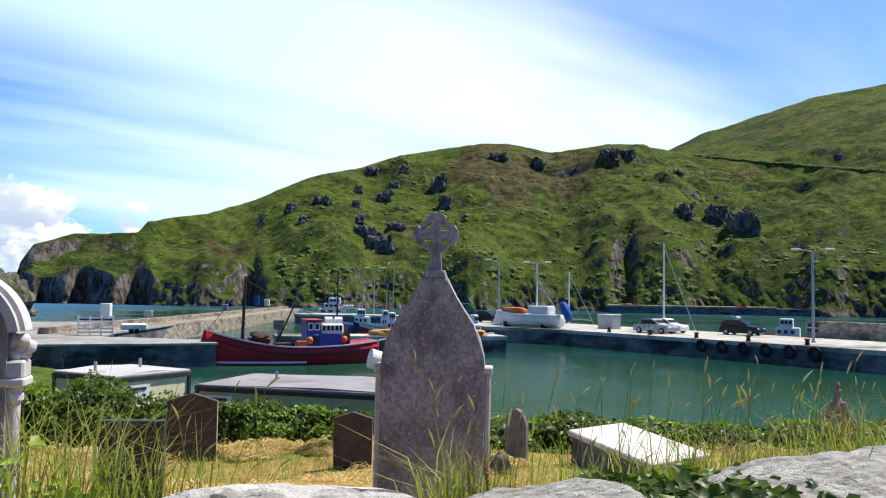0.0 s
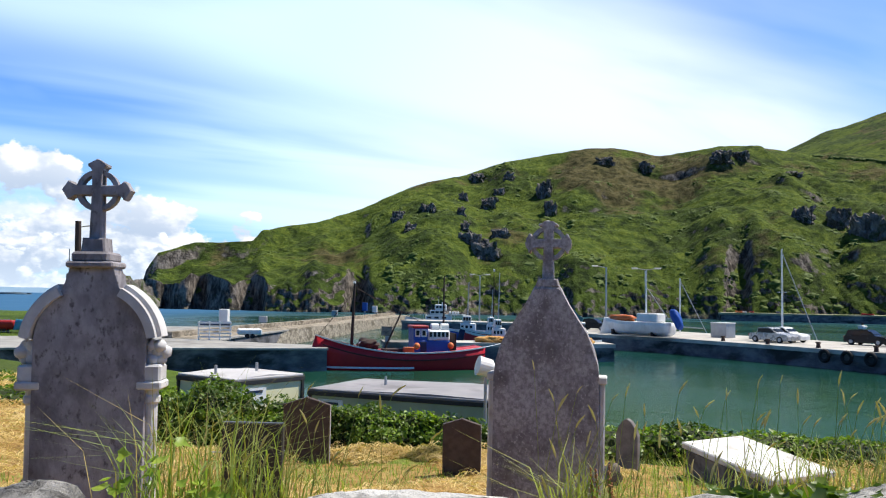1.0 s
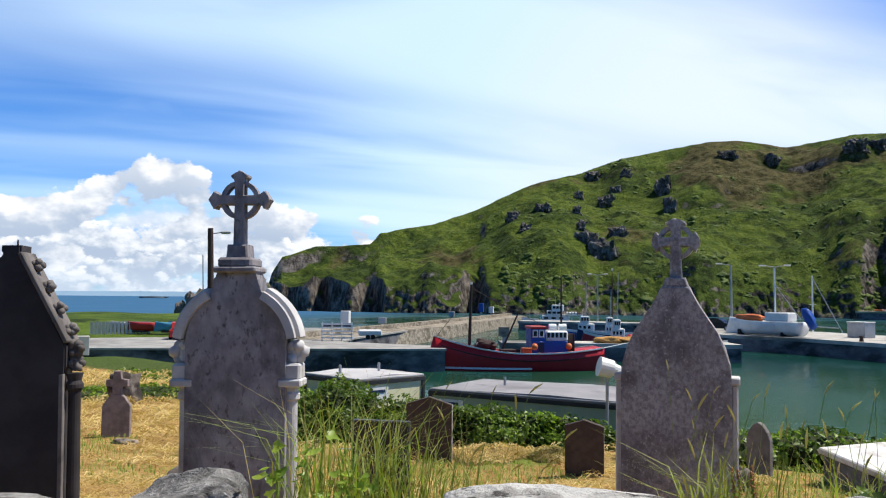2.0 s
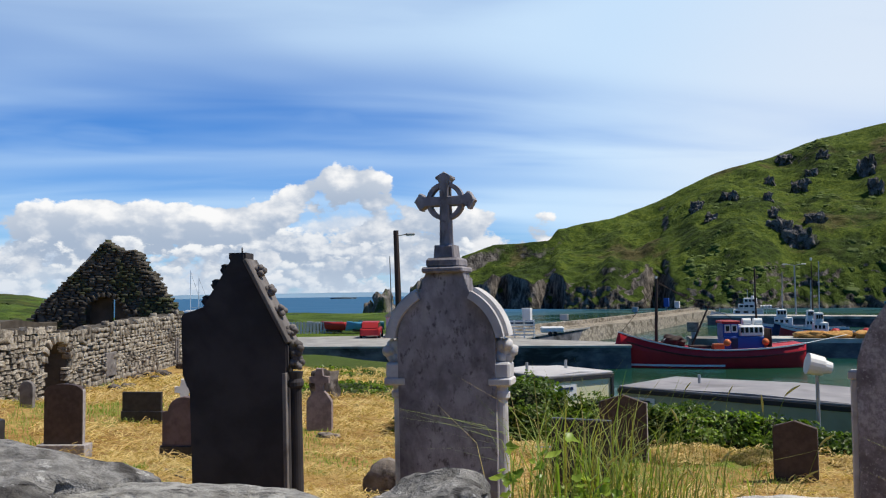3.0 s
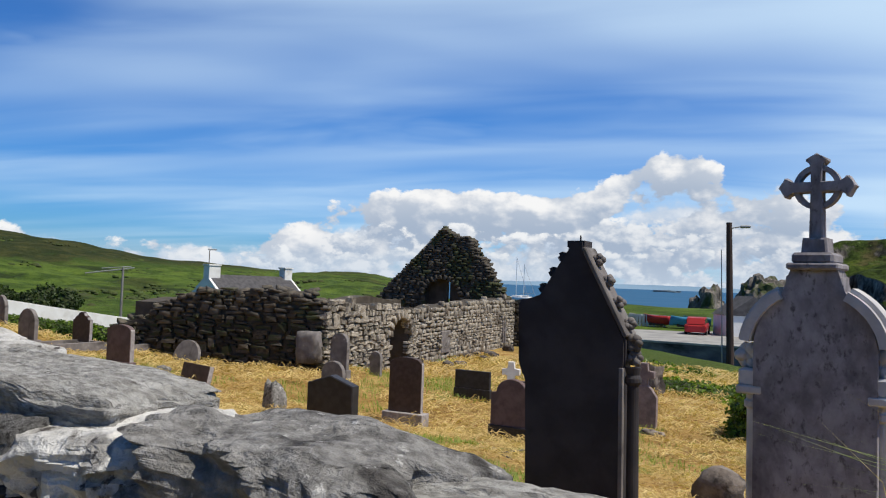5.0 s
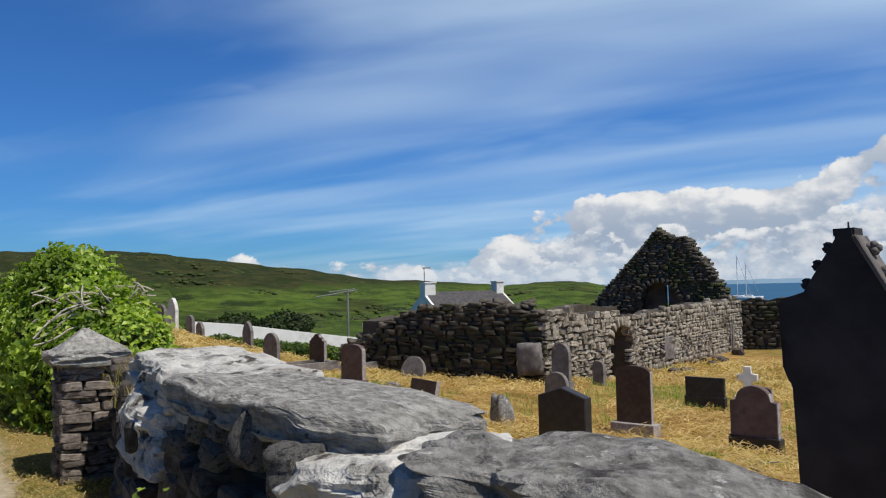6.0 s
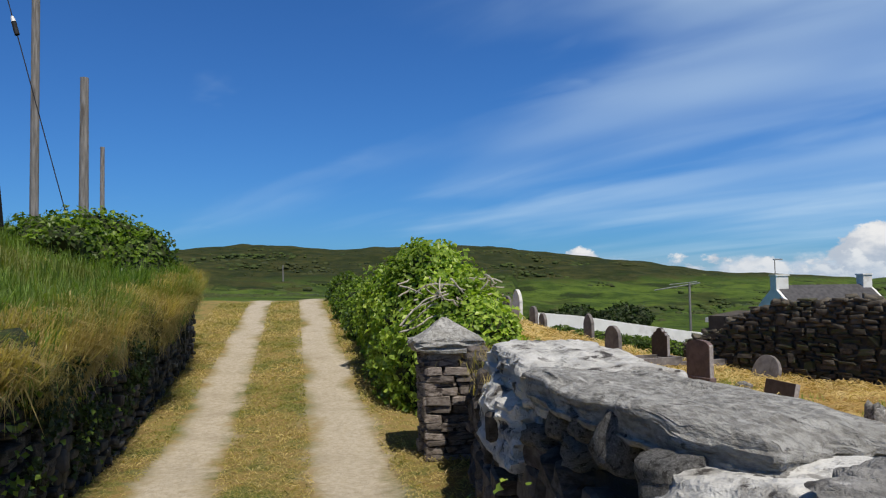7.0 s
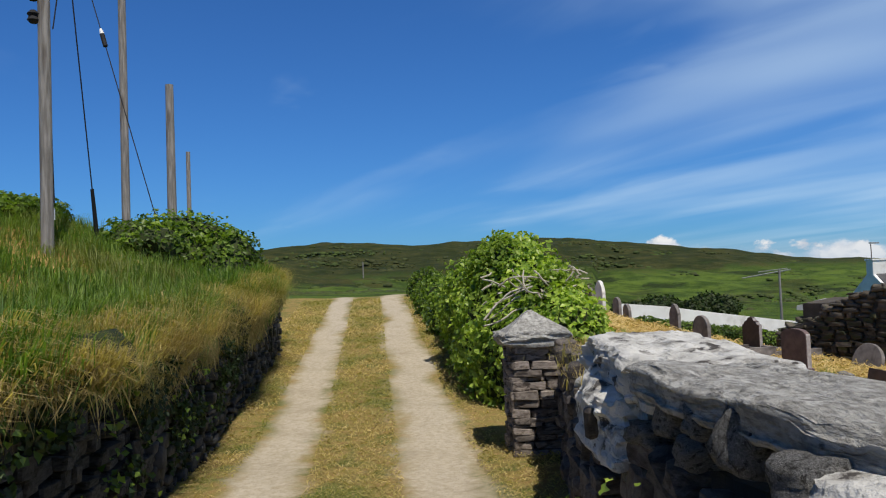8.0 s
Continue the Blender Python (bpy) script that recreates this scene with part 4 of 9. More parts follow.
def face_of_stones(parent, meshes, p, q, z_low, z_high, out, rng, course=(0.09, 0.2), length=(0.16, 0.5), depth=0.16, limit=None, gaps=(), name="stone", proud=0.03):
    """Courses of rough stones over a wall face from p to q; out points away from it. z_low and z_high are functions of the way along."""
    p, q = Vector((*p, 0)), Vector((*q, 0))
    run = q - p
    total = run.length
    along = run / total
    turn = math.degrees(math.atan2(along.y, along.x))
    z, made = min(z_low(0), z_low(total / 2), z_low(total)), 0
    top = max(z_high(s * total / 20) for s in range(21))
    while z < top:
        h = rng.uniform(*course)
        s = rng.uniform(-0.2, 0.0)
        while s < total:
            l = rng.uniform(*length) * (0.7 + 0.6 * h / course[1])
            mid = s + l / 2
            zz = z + rng.uniform(-0.015, 0.015)
            inside = 0 < mid < total and z_low(mid) - h < zz and zz + h * 0.5 < z_high(mid)
            if inside and not any(a < mid < b and zz + h / 2 < t(mid) for a, b, t in gaps):
                if limit is None or made < limit:
                    c = p + along * mid + Vector((*out, 0)) * rng.uniform(0.0, proud)
                    m = pose(c.x, c.y, zz + h / 2, rng.uniform(-7, 7), rng.uniform(-5, 5), turn + rng.uniform(-7, 7))
                    stone_at(name, rng.choice(meshes), (l * 1.04, depth * rng.uniform(0.8, 1.3), h * 1.08), m, parent)
                    made += 1
            s += l
        z += h
    return made


def bm_slab(bm, l, w, h, seed, crag=0.0):
    """A split slab: flat top, ragged plan, edges broken along the bedding."""
    made = bmesh.ops.create_cube(bm, size=2.0)["verts"]
    bmesh.ops.subdivide_edges(bm, edges=bm.edges[:], cuts=27, use_grid_fill=True)
    off = Vector((seed * 5.3, seed * 2.7, 0))
    for v in bm.verts:
        a, b, c = v.co
        d = (abs(a) ** 5 + abs(b) ** 5) ** 0.2
        rim = max(abs(a), abs(b))
        if rim > 1e-6:
            f = rim / d
            a, b = a * f, b * f
        edge = 1.0 + 0.12 * noise.noise(Vector((a * 1.3, b * 1.3, 0)) + off) + 0.10 * noise.noise(Vector((a * 4, b * 4, 0)) + off)
        layer = math.floor((c + 1) * 2.6 + 0.5 * noise.noise(Vector((a * 2, b * 2, 3)) + off))
        edge *= 1.0 + rim ** 4 * (0.09 * noise.noise(Vector((layer * 3.1, a * 1.2, b * 1.2)) + off) - 0.05 * abs(c) ** 6)
        x, y = a * edge * l / 2, b * edge * w / 2
        z = c * h / 2
        z += 0.10 * h * noise.noise(Vector((x * 3, y * 5, 1)) + off) + 0.006 * noise.noise(Vector((x * 7, y * 22, 2)) + off) + 0.006 * noise.noise(Vector((x * 20, y * 40, 5)) + off)
        if c > 0:
            z -= 0.14 * h * rim ** 10 * c
            z -= 0.010 * smooth_step(noise.noise(Vector((x * 2.2, y * 6, 9)) + off), 0.05, 0.12)
        if crag:
            # broken, pitted faces of a weathered block
            pit = abs(noise.noise(Vector((x * 4.5, y * 4.5, z * 6)) + off)) + 0.6 * abs(noise.noise(Vector((x * 11, y * 11, z * 14)) + off))
            x, y = x - a * crag * 0.16 * pit, y - b * crag * 0.20 * pit
            z += crag * 0.05 * noise.noise(Vector((x * 3.1, y * 3.1, 4)) + off) + crag * 0.022 * noise.noise(Vector((x * 9, y * 9, 7)) + off)
        v.co = Vector((x, y, z))


def smooth_step(v, a, b):
    u = min(max((v - a) / (b - a), 0.0), 1.0)
    return u * u * (3 - 2 * u)


# ---- graveyard wall along the lane ----
def graveyard_wall():
    rng = random.Random(4)
    xs = np.arange(-8.6, 6.01, 0.2)
    bm = bmesh.new()
    rows = []
    for x in xs:
        y, t = float(wall_y(x)), 0.24 if x < -5.0 or x > -1.4 else 0.15
        h = 0.90 + 0.04 * math.sin(x * 2.3) + (0.20 if -4.7 < x < -1.4 else 0.08)
        rows.append([bm.verts.new((x, y - t - 0.04, -0.3)), bm.verts.new((x, y - t, h)), bm.verts.new((x, y + t, h)), bm.verts.new((x, y + t + 0.04, -0.5))])
    for a, b in zip(rows, rows[1:]):
        for i in range(3):
            bm.faces.new((a[i], b[i], b[i + 1], a[i + 1]))
    bm.faces.new(rows[0])
    bm.faces.new(list(reversed(rows[-1])))
    wall = part("wall_graveyard", bm, M_MORTAR)
    tagged(wall, "dry-stone boundary wall with lichened slabs along the lane", "wall", kind="structure")
    small = block_meshes("stone", 10, M_WALLSTONE, 0.34, 0.09) + rock_meshes("stone", 4, M_WALLSTONE, 2, 0.26, 0.55)
    pale = rock_meshes("stone", 4, M_SPOTSLAB, 3, 0.30, 0.80)
    for me in pale:
        for face in me.polygons:
            face.use_smooth = True
    knots = [-8.4, -7.0, -5.5, -4.4, -3.28, -2.5, -2.0, -1.5, -1.1, 0.0, 1.0]
    left = 300
    for a, b in zip(knots, knots[1:]):
        back = 0.27 if a < -5.0 or a > -1.6 else 0.13
        pa, pb = Vector((a, float(wall_y(a)) - back)), Vector((b, float(wall_y(b)) - back))
        d = (pb - pa).normalized()
        left -= face_of_stones(wall, small, pa, pb, lambda s: -0.02, lambda s: 1.04, (d.y, -d.x), rng, (0.08, 0.19), (0.12, 0.34), 0.2, limit=left, proud=0.07)
    # cap stones: middle, length, depth, thickness, top, lean along and across, turn, make
    caps = [(-8.05, 0.66, 0.75, 0.50, 0.20, 1.02, 4, 0, 4, "boulder"), (-7.35, 0.66, 0.80, 0.56, 0.26, 1.04, -5, 3, 6, "boulder"),
            (-6.55, 0.64, 0.85, 0.56, 0.26, 1.10, 2, -4, 2, "boulder"), (-5.50, 0.62, 0.90, 0.62, 0.34, 1.14, -4, -4, 6, "boulder"),
            (-4.30, 0.50, 1.30, 0.56, 0.17, 1.345, 2, 2, 7, "white"), (-4.38, 0.40, 0.85, 0.50, 0.30, 1.20, 3, -3, 8, "white"),
            (-3.20, 0.60, 1.42, 0.48, 0.12, 1.325, 0.5, -1, 13, "slab"),
            (-2.44, 0.66, 0.58, 0.42, 0.16, 1.255, -6, 3, 24, "white"), (-2.00, 0.88, 0.78, 0.48, 0.18, 1.275, 4, 2, 30, "spotted"),
            (-1.52, 1.08, 0.66, 0.48, 0.15, 1.19, 3, 2, 40, "slab"), (-1.13, 1.44, 0.36, 0.40, 0.17, 1.175, -14, 5, 24, "spotted"),
            (-0.24, 1.35, 0.50, 0.50, 0.15, 1.235, 1, -2, 6, "white"), (0.24, 1.50, 0.36, 0.48, 0.18, 1.215, -4, 3, 14, "slab"),
            (0.66, 1.66, 0.40, 0.46, 0.16, 1.10, 3, 3, 18, "slab"), (1.18, 1.88, 1.10, 0.62, 0.16, 1.21, -3, 3, 20, "slab"),
            (2.30, 2.22, 1.1, 0.7, 0.22, 1.18, -3, 2, 14, "slab"), (3.5, 2.52, 1.1, 0.7, 0.22, 1.15, 2, 0, 14, "slab")]
    looks = {"boulder": (M_WHITELICHEN, "white lichened boulder"), "slab": (M_CAPSTONE, "flat grey weathered slab"), "white": (M_WHITELICHEN, "flat slab white with lichen"), "spotted": (M_SPOTSLAB, "grey slab spotted with lichen")}
    for i, (x, y, l, w, h, top, ry, rx, rz, make) in enumerate(caps):
        bm = bmesh.new()
        if make == "boulder":
            bm_rock(bm, (l, w, h), seed=40 + i * 3, rough=0.30, sub=5, square=0.55)
            for v in bm.verts:
                v.co += v.co.normalized() * (0.035 * noise.noise(v.co * 5 + Vector((i, 0, 0))) + 0.018 * noise.noise(v.co * 14 + Vector((0, i, 0))))
        else:
            bm_slab(bm, l, w, h, i, {"white": 0.30, "spotted": 0.55}.get(make, 0.0) if x < -1.0 else 0.0)
        cap = part("cap_stone", bm, looks[make][0], wall, looks[make][1])
        cap.matrix_local = pose(x, y, top - h * 0.5, rx, ry, rz)
    # single stones that stand out of the shaded face: along, out of the face, height, size
    for x, dy, z, lx, lz in ((-2.66, -0.27, 1.175, 0.16, 0.135), (-3.04, -0.20, 1.19, 0.17, 0.16), (-3.25, -0.20, 1.215, 0.11, 0.09), (-3.30, -0.21, 1.125, 0.12, 0.09),
                             (-3.92, -0.24, 1.055, 0.24, 0.09), (-3.62, -0.20, 1.16, 0.20, 0.14), (-2.62, -0.27, 0.93, 0.13, 0.10), (-4.15, -0.26, 0.90, 0.20, 0.12)):
        stone_at("stone", rng.choice(pale), (lx, 0.18, lz), pose(x, float(wall_y(x)) + dy + 0.05, z, rng.uniform(-10, 10), rng.uniform(-20, 20), 12 + rng.uniform(-15, 15)), wall)
    return wall


# ---- gate pillar ----
M_PILLARSTONE = surface("pillar_stone", (0.16, 0.13, 0.11), (0.32, 0.28, 0.25), 5.0, c=(0.045, 0.035, 0.03), c_scale=2.2, bump=0.7, bump_scale=22.0, bump_dist=0.02, per_piece=0.4)


def gate_pillar():
    rng = random.Random(9)
    pil = thing("gate_pillar", "square gate pillar of thin flat stones with a pointed mortared cap", "pillar", pose(-8.86, 0.06, -0.02, 0, 0, 8))
    bm = bmesh.new()
    bm_box(bm, (0.38, 0.38, 1.1), (0, 0, 0.52))
    part("core", bm, M_MORTAR, pil)
    flat = block_meshes("flat_stone", 8, M_PILLARSTONE)
    z = 0.0
    while z < 1.06:
        h = rng.uniform(0.04, 0.09)
        for side in range(4):
            s = -0.24
            while s < 0.21:
                l = min(rng.uniform(0.14, 0.36), 0.27 - s)
                x, y = s + l / 2, -0.17
                m = pose(0, 0, 0, 0, 0, 90 * side) @ pose(x, y + rng.uniform(-0.03, 0.02), z + h / 2, rng.uniform(-3, 3), rng.uniform(-3, 3), rng.uniform(-4, 4))
                stone_at("flat_stone", rng.choice(flat), (l * 1.02, 0.18, h * 1.05), m, pil)
                s += l
        z += h
    bm = bmesh.new()
    bm_rock(bm, (0.70, 0.70, 0.14), (0, 0, 1.09), seed=3, rough=0.14, sub=3, square=0.85)
    part("cap_slab", bm, M_CAPSTONE, pil, "lichened cap slab")
    bm = bmesh.new()
    made = bmesh.ops.create_cone(bm, cap_ends=True, segments=4, radius1=0.46, radius2=0.04, depth=0.22)["verts"]
    bmesh.ops.transform(bm, matrix=pose(0, 0, 1.24, 0, 0, 45), verts=made)
    bmesh.ops.subdivide_edges(bm, edges=bm.edges[:], cuts=4, use_grid_fill=True)
    for v in bm.verts:
        v.co += 0.022 * Vector((noise.noise(v.co * 7), noise.noise(v.co * 7 + Vector((3, 0, 0))), noise.noise(v.co * 6 + Vector((0, 5, 0)))))
    part("cap_top", bm, M_CAPSTONE, pil, "rough grey pyramid cap", True)


# ---- headstones ----
def arc(cx, cz, r, a0, a1, n, rz=None):
    rz = r if rz is None else rz
    return [(cx + r * math.cos(radians(a0 + (a1 - a0) * i / n)), cz + rz * math.sin(radians(a0 + (a1 - a0) * i / n))) for i in range(n + 1)]


def outline_of(style, w, h):
    a = w / 2
    if style == "peak":
        return [(-a, 0), (a, 0), (a, h - 0.16 * w), (0, h), (-a, h - 0.16 * w)]
    if style == "round":
        return [(-a, 0), (a, 0)] + arc(0, h - a, a, 0, 180, 14)
    if style == "segment":
        return [(-a, 0), (a, 0), (a, h - 0.18 * w)] + arc(0, h - 0.18 * w, a, 0, 180, 12, 0.18 * w)[1:]
    if style == "shoulder":
        b = a * 0.74
        return [(-a, 0), (a, 0), (a, h - 0.32 * w), (b, h - 0.32 * w)] + arc(0, h - 0.30 * w, b, 0, 180, 12, 0.30 * w) + [(-b, h - 0.32 * w), (-a, h - 0.32 * w)]
    if style == "gothic":
        return [(-a, 0), (a, 0), (a, h * 0.68), (a * 0.8, h * 0.82), (a * 0.4, h * 0.95), (0, h), (-a * 0.4, h * 0.95), (-a * 0.8, h * 0.82), (-a, h * 0.68)]
    if style == "ogee":
        return [(-a, 0), (a, 0), (a, h * 0.80), (a * 0.75, h * 0.80), (a * 0.72, h * 0.87), (a * 0.35, h * 0.90), (a * 0.3, h * 0.97), (0, h), (-a * 0.3, h * 0.97), (-a * 0.35, h * 0.90), (-a * 0.72, h * 0.87), (-a * 0.75, h * 0.80), (-a, h * 0.80)]
    return [(-a, 0), (a, 0), (a, h), (-a, h)]


def headstone(label, x, y, w, h, style, material, facing=30.0, thick=0.10, plinth=0.0, tilt=(0, 0), plinth_mat=None, group="headstones in the graveyard", kerb=0.0):
    """A headstone that stands across the bearing it faces, sunk a little into the ground."""
    z = float(land(x, y))
    t = thing("headstone", label, "headstone", pose(x, y, z, tilt[0], tilt[1], facing), group)
    bm = bmesh.new()
    low = 0.14 if plinth else 0.0
    bm_prism(bm, [(px_, pz if pz > 0 else low - 0.30 * (not plinth)) for px_, pz in outline_of(style, w, h)], thick, 0.010)
    slab = part("slab", bm, material, t)
    if material in (M_PINKSTONE, M_BROWNSTONE):
        # polished front; rough edges made paler in colour to look sunlit
        slab.data.materials.append(M_EDGE)
        for face in slab.data.polygons:
            if abs(face.normal.y) < 0.5 and face.normal.z < 0.6:
                face.material_index = 1
    if plinth:
        bm = bmesh.new()
        bm_box(bm, (w + 2 * plinth, thick + 2 * plinth, 0.42), (0, 0, 0.03), bevel=0.012)
        part("plinth", bm, plinth_mat or material, t)
    if kerb:
        for sx in (-1, 1):
            bm = bmesh.new()
            bm_box(bm, (0.10, kerb, 0.22), (sx * (w / 2 + 0.12), kerb / 2 + 0.1, 0.02), bevel=0.01)
            part("kerb", bm, plinth_mat or material, t)
        bm = bmesh.new()
        bm_box(bm, (w + 0.34, 0.10, 0.22), (0, kerb + 0.1, 0.02), bevel=0.01)
        part("kerb", bm, plinth_mat or material, t)
    return t


def bm_ring(bm, cx, cz, r0, r1, depth, n=28, a0=0, a1=360):
    k = n if a1 - a0 < 360 else n
    angs = [radians(a0 + (a1 - a0) * i / k) for i in range(k + (a1 - a0 < 360))]
    rows = []
    for a in angs:
        c, s = math.cos(a), math.sin(a)
        rows.append([bm.verts.new((cx + r * c, d, cz + r * s)) for r, d in ((r0, -depth / 2), (r1, -depth / 2), (r1, depth / 2), (r0, depth / 2))])
    pairs = list(zip(rows, rows[1:])) + ([(rows[-1], rows[0])] if a1 - a0 >= 360 else [])
    for p, q in pairs:
        for i in range(4):
            bm.faces.new((p[i], q[i], q[(i + 1) % 4], p[(i + 1) % 4]))
    if a1 - a0 < 360:
        bm.faces.new(rows[0])
        bm.faces.new(list(reversed(rows[-1])))


def celtic_cross(bm, cx, cz, arm, up, down, bar, ring, depth, flare=1.35):
    """A ringed cross with flared ends round the crossing at (cx, cz)."""
    b, f = bar / 2, bar / 2 * flare
    def limb(x, z, length, turn):
        pts = [(-b, 0), (-b, length * 0.60), (-b * 1.05, length * 0.72), (-f * 1.12, length * 0.76), (-f * 1.12, length * 0.83), (-b * 0.75, length * 0.92), (0, length), (b * 0.75, length * 0.92), (f * 1.12, length * 0.83), (f * 1.12, length * 0.76), (b * 1.05, length * 0.72), (b, length * 0.60), (b, 0)]
        c, s = math.cos(radians(turn)), math.sin(radians(turn))
        bm_prism(bm, [(x + px_ * c - pz * s, z + px_ * s + pz * c) for px_, pz in pts], depth, 0.006)
    limb(cx, cz, up, 0)
    limb(cx, cz, arm, 90)
    limb(cx, cz, arm, -90)
    bm_prism(bm, [(cx - b, cz + b), (cx - b * 1.25, cz - down), (cx + b * 1.25, cz - down), (cx + b, cz + b)], depth * 0.98, 0.006)
    bm_ring(bm, cx, cz, ring * 0.76, ring, depth * 0.62)


def carved_knot(bm, at, r, seed, n=7):
    """A bunch of carved leaves."""
    rng = random.Random(seed)
    for i in range(n):
        a = 2 * math.pi * i / (n - 1)
        off = (0, 0, 0) if i == n - 1 else (math.cos(a) * r * 0.55, rng.uniform(-0.25, 0.25) * r, math.sin(a) * r * 0.55)
        bm_rock(bm, (r * 1.0, r * 1.1, r * 0.95), (at[0] + off[0], at[1] + off[1], at[2] + off[2]), (rng.uniform(0, 90), rng.uniform(0, 90), rng.uniform(0, 90)), seed + i, 0.3, 2, 0.1)


def cross_monument():
    """The tall pale headstone: round arch, side columns with carved capitals, and a ringed cross on top."""
    z0 = float(land(-2.1, 3.52))
    t = thing("cross_monument", "tall pale limestone headstone with arched top, columns and ringed cross", "headstone", pose(-2.13, 3.50, z0, 0, -0.6, 13))
    H = 1.62 - z0                      # height of the eye over its foot
    w = 0.25
    spring = H - 0.255
    bm = bmesh.new()
    pts = [(-w, -0.1), (w, -0.1), (w, spring)] + arc(0, spring, w, 0, 58, 7, 0.30)[1:] + [(0.115, spring + 0.27), (0.115, spring + 0.33), (0.095, spring + 0.33), (0.095, spring + 0.39),
           (-0.095, spring + 0.39), (-0.095, spring + 0.33), (-0.115, spring + 0.33), (-0.115, spring + 0.27)] + arc(0, spring, w, 122, 180, 7, 0.30)[:-1] + [(-w, spring)]
    bm_prism(bm, pts, 0.14, 0.008)
    part("slab", bm, M_LIMESTONE, t, "weathered grey slab with dark stains")
    # mouldings, columns and capitals get the limestone lightened as if in sun
    for a0, a1 in ((8, 62), (118, 172)):
        bm = bmesh.new()
        bm_ring(bm, 0, spring, 0.262, 0.302, 0.20, 22, a0, a1)
        ring = part("arch_moulding", bm, M_PALESTONE, t)
        bm = bmesh.new()
        bm_ring(bm, 0, spring, 0.303, 0.322, 0.12, 22, a0, a1)
        part("outer_fillet", bm, M_PALESTONE, ring)
    bm = bmesh.new()
    bm_box(bm, (0.17, 0.20, 0.05), (0, 0, spring + 0.41), bevel=0.012)
    bm_box(bm, (0.21, 0.22, 0.03), (0, 0, spring + 0.375), bevel=0.008)
    bm_prism(bm, [(-0.055, spring + 0.43), (0.055, spring + 0.43), (0.048, spring + 0.50), (-0.048, spring + 0.50)], 0.13, 0.008)
    part("cross_base", bm, M_LIMESTONE, t)
    bm = bmesh.new()
    celtic_cross(bm, 0, spring + 0.725, 0.158, 0.150, 0.23, 0.046, 0.098, 0.075, 1.7)
    part("cross", bm, M_LIMESTONE, t, "dark weathered ringed cross")
    for s in (-1, 1):
        bm = bmesh.new()
        bm_lathe(bm, [(0.035, -0.1), (0.035, 0.04), (0.05, 0.06), (0.05, 0.10), (0.033, 0.12), (0.033, spring - 0.27), (0.045, spring - 0.26), (0.045, spring - 0.235), (0.036, spring - 0.225), (0.036, spring - 0.2)], (s * 0.262, 0.0, 0), 16)
        part("column", bm, M_PALESTONE, t, smooth=False)
        bm = bmesh.new()
        bm_box(bm, (0.115, 0.15, 0.04), (s * 0.268, 0, spring - 0.18), bevel=0.008)
        bm_box(bm, (0.10, 0.13, 0.08), (s * 0.268, 0, spring - 0.125), bevel=0.01)
        part("capital", bm, M_PALESTONE, t)
        bm = bmesh.new()
        carved_knot(bm, (s * 0.285, 0.0, spring - 0.03), 0.062, 5 + s)
        part("carved_leaf", bm, M_PALESTONE, t, smooth=True)
    bm = bmesh.new()
    bm_box(bm, (0.72, 0.34, 0.24), (0, 0, -0.02), bevel=0.02)
    part("plinth", bm, M_LIMESTONE, t)


